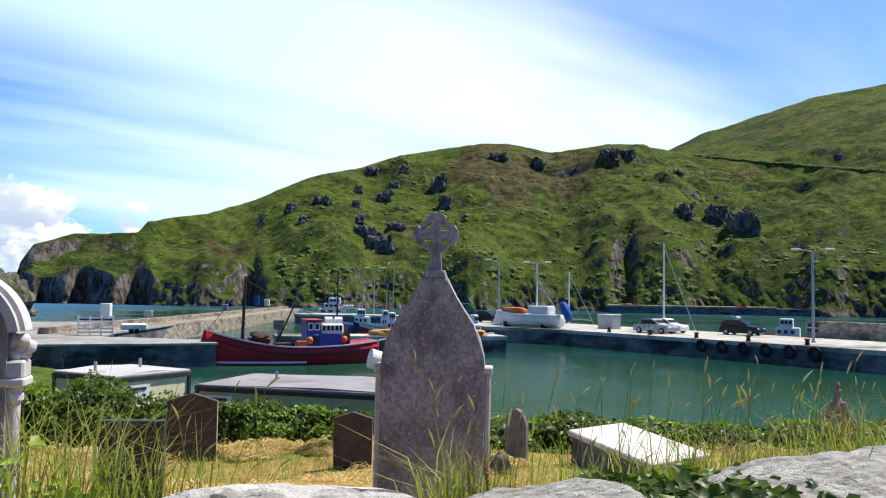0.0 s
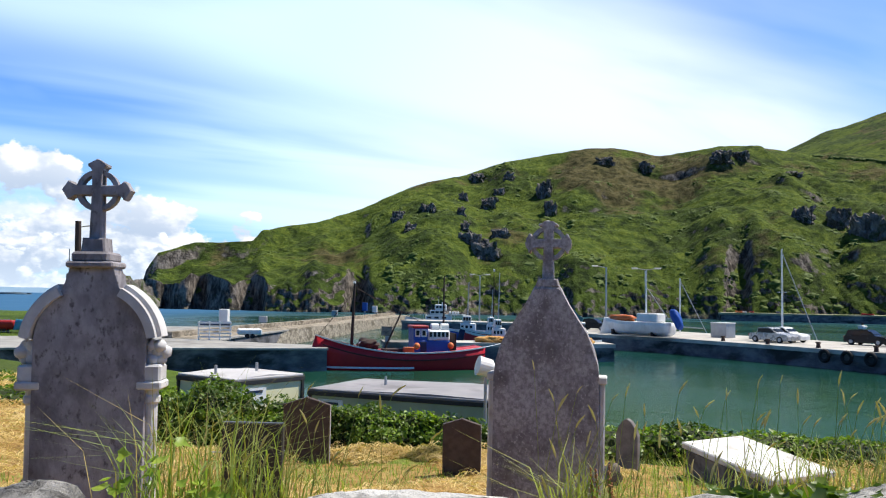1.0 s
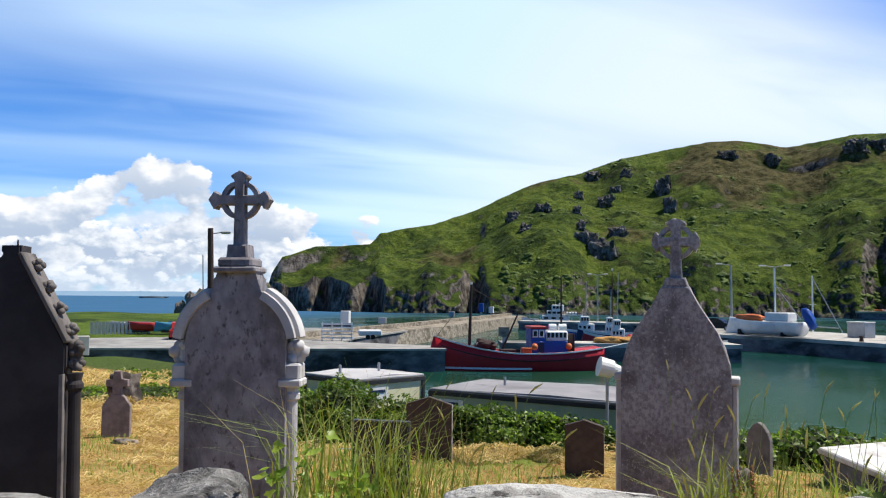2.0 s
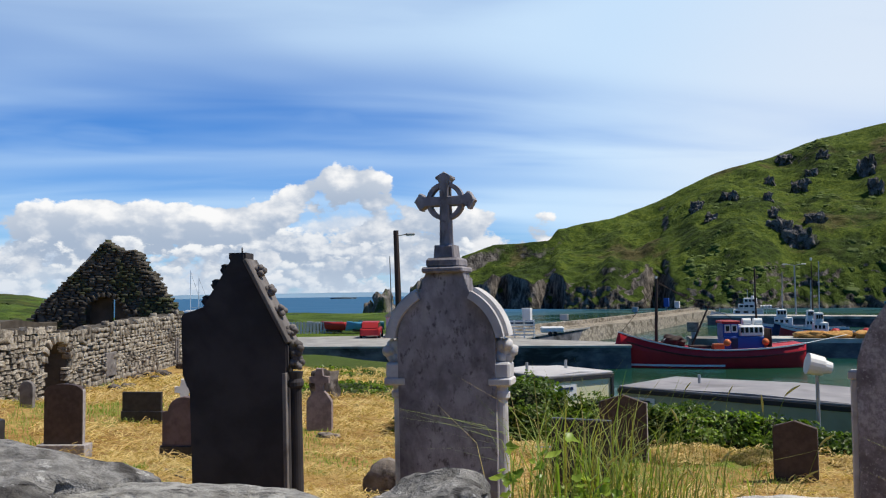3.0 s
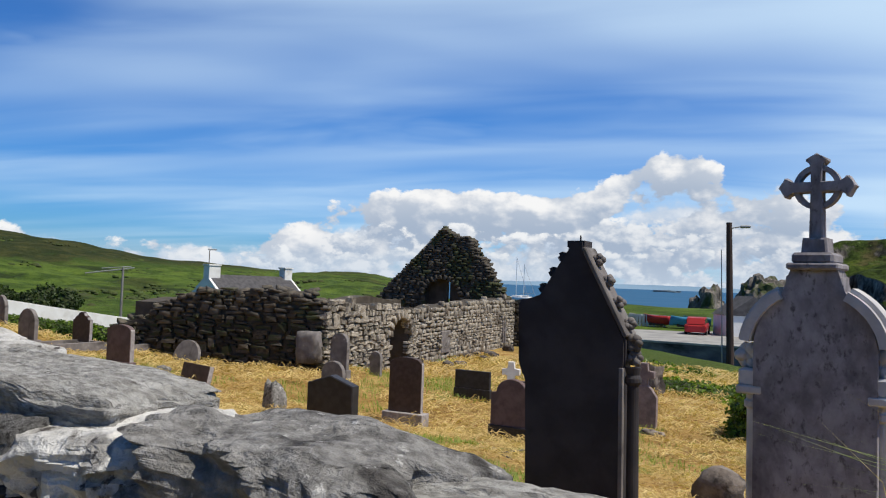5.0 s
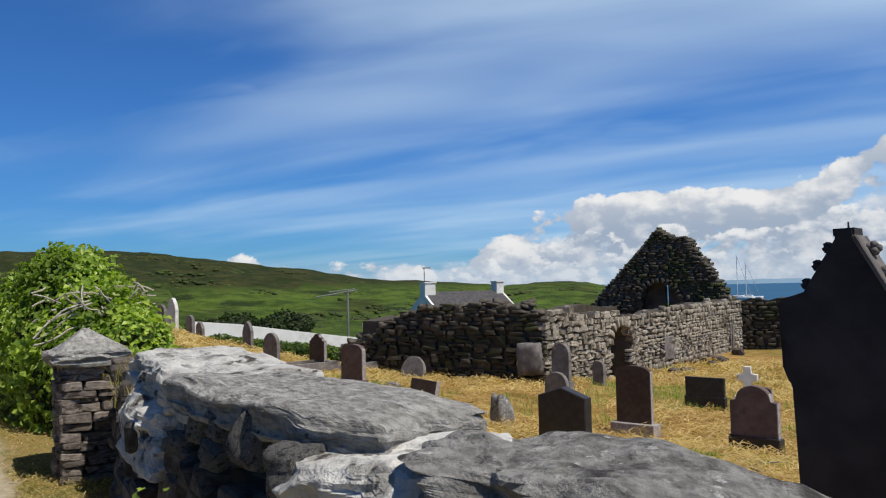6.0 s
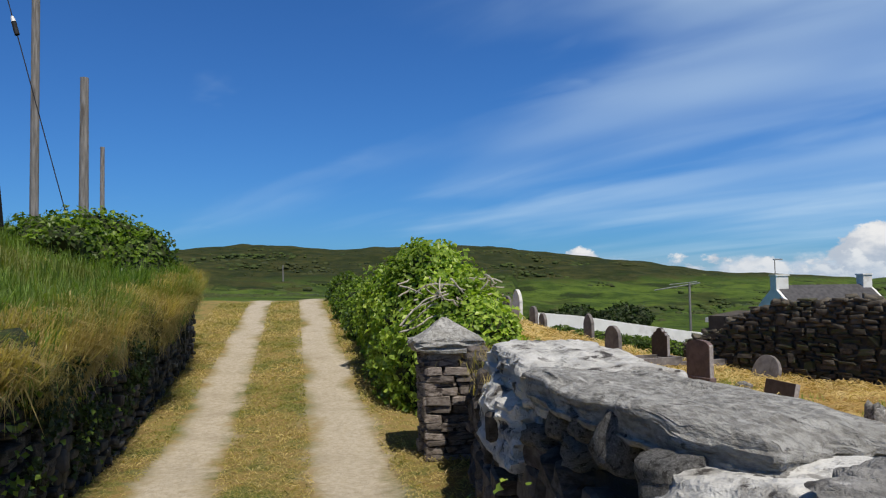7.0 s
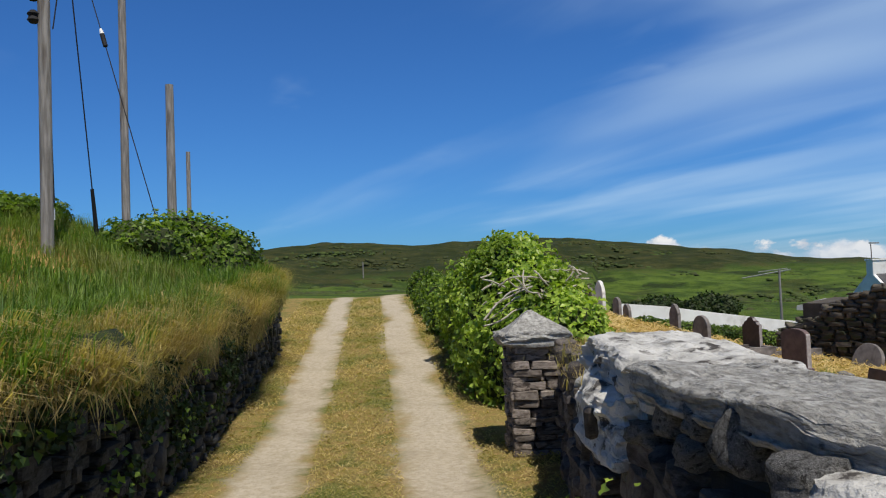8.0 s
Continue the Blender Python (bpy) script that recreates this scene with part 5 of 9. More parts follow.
def dark_monument():
    """The dark steep-gabled headstone with carved crockets up its slopes."""
    x, y = -3.51, 3.54
    z0 = float(land(x, y))
    t = thing("gabled_monument", "tall dark slate headstone with steep gable and carved crockets", "headstone", pose(x, y, z0, 0, -1.0, 24))
    top = 1.875 - z0
    bm = bmesh.new()
    pts = [(-0.285, -0.1), (0.26, -0.1), (0.26, top - 0.72), (0.285, top - 0.66), (0.285, top - 0.55), (0.03, top - 0.045), (0.045, top - 0.035), (0.045, top),
           (-0.055, top), (-0.055, top - 0.035), (-0.03, top - 0.045), (-0.205, top - 0.32), (-0.25, top - 0.335), (-0.33, top - 0.345), (-0.345, top - 0.37), (-0.34, top - 0.70), (-0.315, top - 0.77), (-0.285, top - 0.80)]
    bm_prism(bm, pts, 0.17, 0.010, seg=2)
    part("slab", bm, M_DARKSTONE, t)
    # raking moulding on the sunlit slope, the sunlight put in as paler stone
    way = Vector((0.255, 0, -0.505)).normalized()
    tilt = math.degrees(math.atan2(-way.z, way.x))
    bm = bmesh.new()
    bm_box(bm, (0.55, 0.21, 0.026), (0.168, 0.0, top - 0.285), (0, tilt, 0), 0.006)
    part("raking_moulding", bm, M_GREYSTONE, t, "edge moulding coloured paler as if sunlit")
    # crockets on the sunny slope are coloured lighter than those opposite
    for i in range(4):
        f = 0.16 + i * 0.235
        cx, cz = 0.03 + 0.255 * f, top - 0.045 - 0.505 * f
        crocket = bmesh.new()
        dice = random.Random(20 + i)
        for q in range(5):
            a = 1.3 * q
            bm_rock(crocket, (0.042, 0.06, 0.040), (cx + 0.040 + 0.018 * math.cos(a), -0.015 + 0.012 * dice.uniform(-1, 1), cz + 0.020 + 0.018 * math.sin(a)), (0, 40 * q, 0), 20 + i + q, 0.3, 2, 0.2)
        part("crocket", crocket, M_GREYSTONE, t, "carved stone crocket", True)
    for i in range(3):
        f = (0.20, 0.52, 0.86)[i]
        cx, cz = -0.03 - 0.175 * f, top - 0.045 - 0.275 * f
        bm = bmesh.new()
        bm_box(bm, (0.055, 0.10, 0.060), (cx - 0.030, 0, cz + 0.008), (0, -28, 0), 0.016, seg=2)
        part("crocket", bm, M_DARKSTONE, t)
    bm = bmesh.new()
    bm_tube(bm, (0.0, 0, top - 0.01), (0.0, 0, top + 0.035), 0.007, 0.004, 6)
    part("finial_pin", bm, M_DARKSTONE, t)
    # capital and side strip also carry the sunlight as a lighter colour
    bm = bmesh.new()
    carved_knot(bm, (0.318, -0.02, top - 0.565), 0.050, 31)
    carved_knot(bm, (0.322, -0.02, top - 0.645), 0.046, 37)
    part("capital", bm, M_GREYSTONE, t, "carved leaf capital", True)
    low = top - 0.70
    bm = bmesh.new()
    bm_lathe(bm, [(0.06, -0.1), (0.06, 0.06), (0.05, 0.10), (0.055, 0.13), (0.036, 0.17), (0.032, low - 0.10), (0.046, low - 0.08), (0.046, low - 0.06), (0.036, low - 0.04), (0.045, low)], (0.315, -0.02, 0), 16)
    part("column", bm, M_DARKSTONE, t)
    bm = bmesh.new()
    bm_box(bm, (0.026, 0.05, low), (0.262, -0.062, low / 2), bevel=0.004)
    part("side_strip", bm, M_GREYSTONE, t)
    bm = bmesh.new()
    bm_box(bm, (0.80, 0.36, 0.2), (0.02, 0, -0.02), bevel=0.02)
    part("plinth", bm, M_DARKSTONE, t)


def ogee_monument():
    """The grey headstone with a drawn-out top and a small ringed cross, seen from behind."""
    x, y = -0.06, 4.47
    z0 = float(land(x, y))
    t = thing("ogee_monument", "grey roughened headstone narrowing to a pierced ringed cross", "headstone", pose(x, y, z0, 0, 0.4, -4))
    top = 1.685 - z0                    # where the cross's shaft begins
    bm = bmesh.new()
    half = [(0.285, -0.1), (0.285, top - 0.50), (0.278, top - 0.42), (0.255, top - 0.33), (0.215, top - 0.245), (0.165, top - 0.17), (0.12, top - 0.10), (0.088, top - 0.04), (0.07, top)]
    pts = [(-px_, pz) for px_, pz in reversed(half)]
    bm_prism(bm, [(px_, pz) for px_, pz in half] + [p for p in pts], 0.15, 0.01)
    part("slab", bm, M_LICHENSTONE, t, "lichened grey slab")
    bm = bmesh.new()
    bm_prism(bm, [(-0.066, top), (0.066, top), (0.05, top + 0.045), (-0.05, top + 0.045)], 0.14, 0.006)
    celtic_cross(bm, 0, top + 0.24, 0.128, 0.128, 0.20, 0.050, 0.098, 0.09, 1.9)
    part("cross", bm, M_LICHENSTONE, t, "small weathered ringed cross")
    for s in (-1, 1):
        bm = bmesh.new()
        bm_box(bm, (0.035, 0.13, top - 0.52), (s * 0.30, 0.03, (top - 0.52) / 2), bevel=0.008)
        bm_box(bm, (0.05, 0.15, 0.04), (s * 0.302, 0.03, top - 0.50), bevel=0.006)
        part("side_column", bm, M_PALESTONE, t)


graveyard_wall()
gate_pillar()
cross_monument()
dark_monument()
ogee_monument()
headstone("purple granite headstone with shouldered round top on a dark base", -10.16, 9.5, 0.76, 1.02, "shoulder", M_PINKSTONE, 19, 0.12, 0.03, plinth_mat=M_BLACKSTONE)
headstone("dark brown granite headstone with curved top and pale plinth", -13.1, 9.48, 0.72, 1.30, "segment", M_BROWNSTONE, 24, 0.11, 0.09, plinth_mat=M_EDGE)
headstone("black stone headstone with a blunt pointed top", -8.2, 4.79, 0.62, 0.74, "peak", M_BLACKSTONE, 22, 0.13)
headstone("brown granite headstone with squared shoulders", -16.8, 5.19, 0.68, 0.96, "segment", M_PINKSTONE, 22, 0.11, 0.03)
headstone("dark rounded headstone at the head of a kerbed grave", -21.9, 5.86, 0.64, 0.99, "ogee", M_BROWNSTONE, 22, 0.10, 0.05, kerb=1.6, plinth_mat=M_GREYSTONE)
headstone("dark rounded headstone on a plain plinth", -21.0, 4.42, 0.60, 0.95, "round", M_GREYSTONE, 22, 0.10, 0.06, kerb=1.6, plinth_mat=M_GREYSTONE)
headstone("low black name slab standing on edge", -14.09, 12.08, 0.87, 0.64, "flat", M_BLACKSTONE, 22, 0.08, 0.02)
headstone("small grey headstone with rounded top and pale edge", -15.5, 9.3, 0.54, 0.69, "round", M_GREYSTONE, 26, 0.12)
headstone("tall narrow grey headstone with round top on a base", -16.5, 10.07, 0.45, 1.09, "round", M_GREYSTONE, 26, 0.12, 0.04)
headstone("small rounded grey field-stone grave marker", -17.01, 11.45, 0.30, 0.60, "round", M_GREYSTONE, 26, 0.12)
headstone("dark leaning rounded slab against the ruin", -19.74, 7.65, 0.78, 0.62, "round", M_GREYSTONE, 22, 0.10, tilt=(-12, 14))
headstone("pale tall round-topped headstone", -26.6, 4.9, 0.48, 1.0, "gothic", M_GREYSTONE, 22, 0.11)
headstone("tall pale headstone with round top", -27.57, 2.74, 0.52, 1.12, "gothic", M_WHITESTONE, 22, 0.12)
headstone("small grey headstone among the far graves", -27.13, 3.21, 0.40, 0.72, "round", M_GREYSTONE, 22, 0.10)
headstone("small leaning grey headstone among the far graves", -26.4, 3.42, 0.37, 0.60, "gothic", M_GREYSTONE, 22, 0.10, tilt=(4, 5))
headstone("grey rounded headstone at the top of the graveyard", -28.6, 2.5, 0.50, 0.80, "round", M_GREYSTONE, 22, 0.10)
headstone("low dark slab headstone near the ruin", -24.2, 7.4, 0.63, 0.55, "segment", M_BLACKSTONE, 22, 0.10)
headstone("dark brown headstone with a low pointed top", -1.37, 12.65, 0.60, 0.86, "peak", M_BROWNSTONE, 2, 0.09)
headstone("brown granite headstone with a low pointed top", -4.1, 13.41, 0.80, 1.10, "peak", M_BROWNSTONE, 6, 0.10)
headstone("black headstone standing in long grass", -2.62, 6.9, 0.54, 1.08, "flat", M_BLACKSTONE, 4, 0.08)
headstone("thin grey pointed grave slab in the grass", 1.27, 13.76, 0.40, 0.84, "gothic", M_GREYSTONE, -35, 0.10)


# ---- ruined church ----
CH_A, CH_U, CH_L, CH_W = Vector((-17.63, 10.34)), Vector((-0.5043, 0.8635)), 17.15, 6.1
CH_P = Vector((-CH_U.y, CH_U.x))


def ch(s, w):
    """A place in the church: s along its long wall, w across it."""
    return CH_A + CH_U * s + CH_P * w


class Bulk:
    """Stones too far off to be picked apart, joined into one mesh."""

    def __init__(self):
        self.co, self.tri, self.n = [], [], 0

    def add(self, me, m):
        co = np.array([v.co for v in me.vertices])
        mm = np.array(m)
        self.co.append(co @ mm[:3, :3].T + mm[:3, 3])
        tri = np.array([p.vertices[:] for p in me.polygons])
        self.tri.append(tri + self.n)
        self.n += len(co)

    def done(self, name, material, parent, label=""):
        ob = tri_mesh(name, np.concatenate(self.co), np.concatenate(self.tri), material)
        ob.parent = parent
        tagged(ob, label, kind="stuff")
        return ob


def courses(p, q, low, high, out, rng, meshes, put, course, length, depth, holes=(), proud=0.03):
    """Calls put(mesh, matrix, way along) for each stone of a wall face."""
    p, q = Vector((*p, 0)), Vector((*q, 0))
    total = (q - p).length
    along = (q - p) / total
    turn = math.degrees(math.atan2(along.y, along.x))
    z = low
    top = max(high(s * total / 40) for s in range(41))
    while z < top:
        h = rng.uniform(*course)
        s = rng.uniform(-0.2, 0.0)
        while s < total:
            l = rng.uniform(*length)
            mid, zz = s + l / 2, z + rng.uniform(-0.015, 0.015)
            if 0 < mid < total and zz + h * 0.6 < high(mid) + rng.uniform(-0.05, 0.08) and not any(f(mid, zz + h / 2) for f in holes):
                c = p + along * mid + Vector((*out, 0)) * rng.uniform(0, proud)
                m = pose(c.x, c.y, zz + h / 2, rng.uniform(-4, 4), rng.uniform(-9, 9), turn + rng.uniform(-4, 4))
                tall = rng.uniform(1.5, 2.3) if rng.random() < 0.11 else rng.uniform(0.6, 1.25)
                put(rng.choice(meshes), m @ Matrix.Diagonal((l * (rng.uniform(0.8, 1.1) if tall < 1.5 else 0.75), depth * rng.uniform(0.8, 1.3), h * tall, 1)), mid)
            s += l
        z += h


def bm_wall_profile(bm, p, q, profile, low, thick, out):
    """A wall from p to q whose top follows (way, height) pairs; its outer face runs from p to q."""
    p, q = Vector(p), Vector(q)
    d = (q - p).normalized()
    o = Vector(out)
    front, back = [], []
    for s, z in profile:
        a = p + d * s
        front.append((bm.verts.new((a.x, a.y, low)), bm.verts.new((a.x, a.y, z))))
        b = a - o * thick
        back.append((bm.verts.new((b.x, b.y, low)), bm.verts.new((b.x, b.y, z))))
    for i in range(len(profile) - 1):
        bm.faces.new((front[i][0], front[i + 1][0], front[i + 1][1], front[i][1]))
        bm.faces.new((back[i][0], back[i][1], back[i + 1][1], back[i + 1][0]))
        bm.faces.new((front[i][1], front[i + 1][1], back[i + 1][1], back[i][1]))
    bm.faces.new((front[0][0], front[0][1], back[0][1], back[0][0]))
    bm.faces.new((front[-1][0], back[-1][0], back[-1][1], front[-1][1]))


def ruined_church():
    rng = random.Random(21)
    church = thing("ruined_church", "roofless ruined church of grey rubble stone with one standing gable", "ruin", Matrix.Identity(4))
    out2, out1 = -CH_P, -CH_U
    door_l, door_r, door_mid, door_spring, door_top = 3.76, 5.20, 4.48, -0.05, 0.52

    def in_door(s, z):
        if not door_l < s < door_r:
            return False
        return z < door_spring + (door_top - door_spring) * math.sqrt(max(0.0, 1 - ((s - door_mid) / 0.72) ** 2))

    def top2(s):
        return float(np.interp(s, [0, 1, 3.2, 4.6, 7.5, 11.6, 17.2], [0.98, 0.97, 0.95, 0.80, 0.76, 0.92, 0.95])) + 0.04 * math.sin(s * 1.7) + 0.03 * math.sin(s * 4.1)

    # side wall with the arched doorway
    bm = bmesh.new()
    for a, b in ((0.05, door_l), (door_r, CH_L)):
        n = max(2, int((b - a) / 0.5))
        bm_wall_profile(bm, ch(a, 0), ch(b, 0), [((b - a) * i / n, top2(a + (b - a) * i / n) - 0.04) for i in range(n + 1)], -1.6, 0.72, out2)
    side = part("side_wall", bm, M_RUINCORE, church, "rubble side wall with an arched doorway")
    bm = bmesh.new()
    head = [(door_l, door_spring)] + [(door_mid + 0.72 * math.cos(radians(a)), door_spring + (door_top - door_spring) * math.sin(radians(a))) for a in range(165, 0, -15)] + [(door_r, door_spring), (door_r, 0.76), (door_l, 0.80)]
    bm_prism(bm, head, 0.72)
    mid = ch(0, 0.36)
    bmesh.ops.transform(bm, matrix=Matrix.Translation((mid.x, mid.y, 0)) @ pose(0, 0, 0, 0, 0, math.degrees(math.atan2(CH_U.y, CH_U.x))), verts=bm.verts)
    part("door_arch", bm, M_RUINCORE, church)
    # pale stones for the sunlit side wall, shade-darkened ones for end and gable
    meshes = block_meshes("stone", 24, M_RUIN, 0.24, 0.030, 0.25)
    dark = block_meshes("stone", 24, M_SHADEMOSSRUIN, 0.26, 0.035, 0.25)
    bulk, count = Bulk(), [0]

    def put2(me, m, s):
        if s < 6.0 and count[0] < 300:
            count[0] += 1
            ob = new("stone", me)
            ob.parent = side
            ob.matrix_local = m
        else:
            bulk.add(me, m)
    courses(ch(0, 0.04), ch(CH_L, 0.04), -1.25, top2, out2, rng, meshes, put2, (0.06, 0.19), (0.12, 0.50), 0.2, [in_door], proud=0.03)
    # voussoirs
    for a in range(10, 180, 20):
        s, z = door_mid + 0.82 * math.cos(radians(a)), door_spring + 0.64 * math.sin(radians(a))
        c = ch(s, -0.02)
        m = pose(c.x, c.y, z, 0, 0, math.degrees(math.atan2(CH_U.y, CH_U.x))) @ pose(0, 0, 0, 0, 90 - a, 0)
        bulk.add(meshes[a % 10], m @ Matrix.Diagonal((0.20, 0.26, 0.26, 1)))
    # a pale slab and a slit set in the wall
    bulk.done("far_stone", M_RUIN, side)
    c = ch(8.33, -0.05)
    bm = bmesh.new()
    bm_box(bm, (0.85, 0.10, 0.75), (0, 0, 0), bevel=0.02)
    slab = part("wall_slab", bm, M_GREYSTONE, church, "pale memorial slab set in the wall")
    slab.matrix_local = pose(c.x, c.y, -0.45, 0, 0, math.degrees(math.atan2(CH_U.y, CH_U.x)))
    c = ch(15.4, -0.07)
    bm = bmesh.new()
    for dx in (-0.14, 0.14):
        bm_box(bm, (0.13, 0.10, 0.95), (dx, 0, 0), bevel=0.015)
    slit = part("slit_window", bm, M_GREYSTONE, church, "narrow slit window with dressed jambs")
    slit.matrix_local = pose(c.x, c.y, -0.46, 0, 0, math.degrees(math.atan2(CH_U.y, CH_U.x)))
    # the broken near end
    prof1 = [(0.0, 0.96), (0.5, 1.04), (0.9, 1.17), (1.33, 1.25), (2.0, 1.26), (2.66, 1.20), (3.2, 1.16), (3.64, 1.09), (4.2, 0.98), (4.67, 0.84), (4.95, 0.62), (5.3, 0.44), (5.9, 0.30), (6.32, 0.16), (6.6, 0.02)]

    def top1(s):
        return float(np.interp(s, [v[0] for v in prof1], [v[1] for v in prof1])) + 0.04 * math.sin(s * 9)
    bm = bmesh.new()
    bm_wall_profile(bm, ch(0, 0), ch(0, 6.6), [(s, z - 0.05) for s, z in prof1], -1.6, 0.75, out1)
    end = part("end_wall", bm, M_RUINCORE, church, "dark tumbled end wall")
    bulk, count[0] = Bulk(), 0

    def put1(me, m, s):
        if s < 6.6 and count[0] < 260:
            count[0] += 1
            ob = new("stone", me)
            ob.parent = end
            ob.matrix_local = m
        else:
            bulk.add(me, m)
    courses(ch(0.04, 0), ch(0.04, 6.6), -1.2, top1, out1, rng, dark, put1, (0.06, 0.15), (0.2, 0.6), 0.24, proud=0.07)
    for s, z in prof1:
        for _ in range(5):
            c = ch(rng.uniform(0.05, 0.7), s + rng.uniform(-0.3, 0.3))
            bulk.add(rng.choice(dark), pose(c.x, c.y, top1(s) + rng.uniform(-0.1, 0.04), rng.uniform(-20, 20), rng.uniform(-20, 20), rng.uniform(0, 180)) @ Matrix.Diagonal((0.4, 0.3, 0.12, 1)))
    bulk.done("far_stone", M_SHADEMOSSRUIN, end)
    # big quoin at the corner
    bm = bmesh.new()
    c = ch(-0.16, 0.34)
    bm_rock(bm, (0.66, 0.34, 0.78), (0, 0, 0), seed=77, rough=0.12, sub=3, square=0.85)
    q = part("corner_stone", bm, M_GREYSTONE, church, "large dressed corner stone", True)
    q.matrix_local = pose(c.x, c.y, -0.12, 0, 4, math.degrees(math.atan2(CH_P.y, CH_P.x)))
    # standing gable at the far end, with a deep arched window recess
    prof = [(0.3, 0.6), (0.62, 1.15), (0.96, 1.60), (1.2, 2.05), (1.44, 2.45), (1.7, 2.68), (1.92, 3.02), (2.12, 3.42), (2.32, 3.60), (2.8, 3.64), (3.1, 3.74), (3.26, 3.84), (3.47, 4.06), (4.05, 3.46), (4.8, 2.68), (5.5, 1.96), (6.1, 1.34), (6.45, 0.95)]

    def top_g(s):
        return float(np.interp(s, [v[0] for v in prof], [v[1] for v in prof]))
    wl, wr, wm, ws, wt = 2.62, 4.28, 3.45, 0.98, 1.70

    def in_win(s, z):
        return wl < s < wr and z < ws + (wt - ws) * math.sqrt(max(0.0, 1 - ((s - wm) / 0.83) ** 2))
    bm = bmesh.new()
    n = [v for v in prof if v[0] < wl] + [(wl, top_g(wl))]
    bm_wall_profile(bm, ch(CH_L, 0), ch(CH_L, 6.6), n, -1.6, 0.85, out1)
    n = [(wr, top_g(wr))] + [v for v in prof if v[0] > wr]
    bm_wall_profile(bm, ch(CH_L, 0), ch(CH_L, 6.6), n, -1.6, 0.85, out1)
    gable = part("gable", bm, M_RUINCORE, church, "tall rubble gable with an arched window recess")
    bm = bmesh.new()
    head = [(wl, ws)] + [(wm - 0.83 * math.cos(radians(a)), ws + (wt - ws) * math.sin(radians(a))) for a in range(15, 180, 15)] + [(wr, ws)] + [(s, z) for s, z in [(wr, top_g(wr))] + [v for v in reversed(prof) if wl < v[0] < wr] + [(wl, top_g(wl))]]
    bm_prism(bm, head, 0.85)
    mid = ch(CH_L + 0.425, 0)
    bmesh.ops.transform(bm, matrix=Matrix.Translation((mid.x, mid.y, 0)) @ pose(0, 0, 0, 0, 0, math.degrees(math.atan2(CH_P.y, CH_P.x))), verts=bm.verts)
    part("window_arch", bm, M_RUINCORE, church)
    bm = bmesh.new()
    for a, b in ((wl - 0.05, wm - 0.22), (wm - 0.08, wr + 0.05)):
        pa = ch(CH_L + 0.5, a)
        bm_wall_profile(bm, pa, ch(CH_L + 0.5, b), [(0, 1.75), (b - a, 1.75)], -1.6, 0.25, out1)
    part("window_back", bm, M_RUINCORE, church, "rubble back of the recess with a narrow light")
    bulk = Bulk()
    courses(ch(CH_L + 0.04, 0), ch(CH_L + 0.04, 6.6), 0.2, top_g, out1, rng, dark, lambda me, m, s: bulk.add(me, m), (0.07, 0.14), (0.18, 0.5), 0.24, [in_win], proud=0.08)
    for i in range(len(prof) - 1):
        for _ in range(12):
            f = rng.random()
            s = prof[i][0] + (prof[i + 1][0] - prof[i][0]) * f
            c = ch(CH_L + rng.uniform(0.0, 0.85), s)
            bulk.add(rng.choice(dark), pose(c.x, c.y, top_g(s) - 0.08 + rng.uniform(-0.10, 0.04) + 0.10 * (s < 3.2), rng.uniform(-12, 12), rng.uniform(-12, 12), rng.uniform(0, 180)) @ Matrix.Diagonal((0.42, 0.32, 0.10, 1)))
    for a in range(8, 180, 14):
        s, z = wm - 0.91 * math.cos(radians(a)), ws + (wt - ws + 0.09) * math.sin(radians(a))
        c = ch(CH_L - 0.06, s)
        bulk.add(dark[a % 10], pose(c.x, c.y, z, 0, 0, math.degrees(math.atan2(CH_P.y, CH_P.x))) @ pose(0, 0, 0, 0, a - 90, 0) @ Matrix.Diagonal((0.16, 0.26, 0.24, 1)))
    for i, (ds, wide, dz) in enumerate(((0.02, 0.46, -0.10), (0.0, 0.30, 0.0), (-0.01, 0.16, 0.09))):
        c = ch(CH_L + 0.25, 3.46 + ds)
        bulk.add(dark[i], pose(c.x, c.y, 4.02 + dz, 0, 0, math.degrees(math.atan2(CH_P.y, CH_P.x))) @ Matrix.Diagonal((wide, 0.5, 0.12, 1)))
    bulk.done("far_stone", M_SHADEMOSSRUIN, gable)
    # pale coping left on the steep side
    bm = bmesh.new()
    for i in range(7):
        f = (i + 0.5) / 7
        s, z = 3.47 + 2.85 * f, 4.05 - 2.95 * f
        c = ch(CH_L + 0.42, s)
        mat = pose(c.x, c.y, z, 0, 0, math.degrees(math.atan2(CH_P.y, CH_P.x))) @ pose(0, 0, 0, 0, 46, 0)
        before = set(bm.verts)
        bm_box(bm, (0.54, 0.95, 0.08), bevel=0.01)
        bmesh.ops.transform(bm, matrix=mat, verts=[v for v in bm.verts if v not in before])
    part("coping", bm, M_RUIN, church, "sloping coping slabs")
    # far long wall and the stub beyond the corner
    bm = bmesh.new()
    bm_wall_profile(bm, ch(0.3, 6.1), ch(CH_L, 6.1), [(i * 1.2, 0.75 + 0.12 * math.sin(i * 1.3)) for i in range(15)], -1.6, 0.7, CH_P)
    part("back_wall", bm, M_RUINCORE, church)
    bm = bmesh.new()
    bm_wall_profile(bm, ch(CH_L, -2.9), ch(CH_L, -0.02), [(i * 0.36, 0.92 + 0.06 * math.sin(i * 2.1)) for i in range(9)], -1.9, 0.6, out1)
    stub = part("stub_wall", bm, M_RUINCORE, church, "dark rubble stub wall at the corner")
    bulk = Bulk()
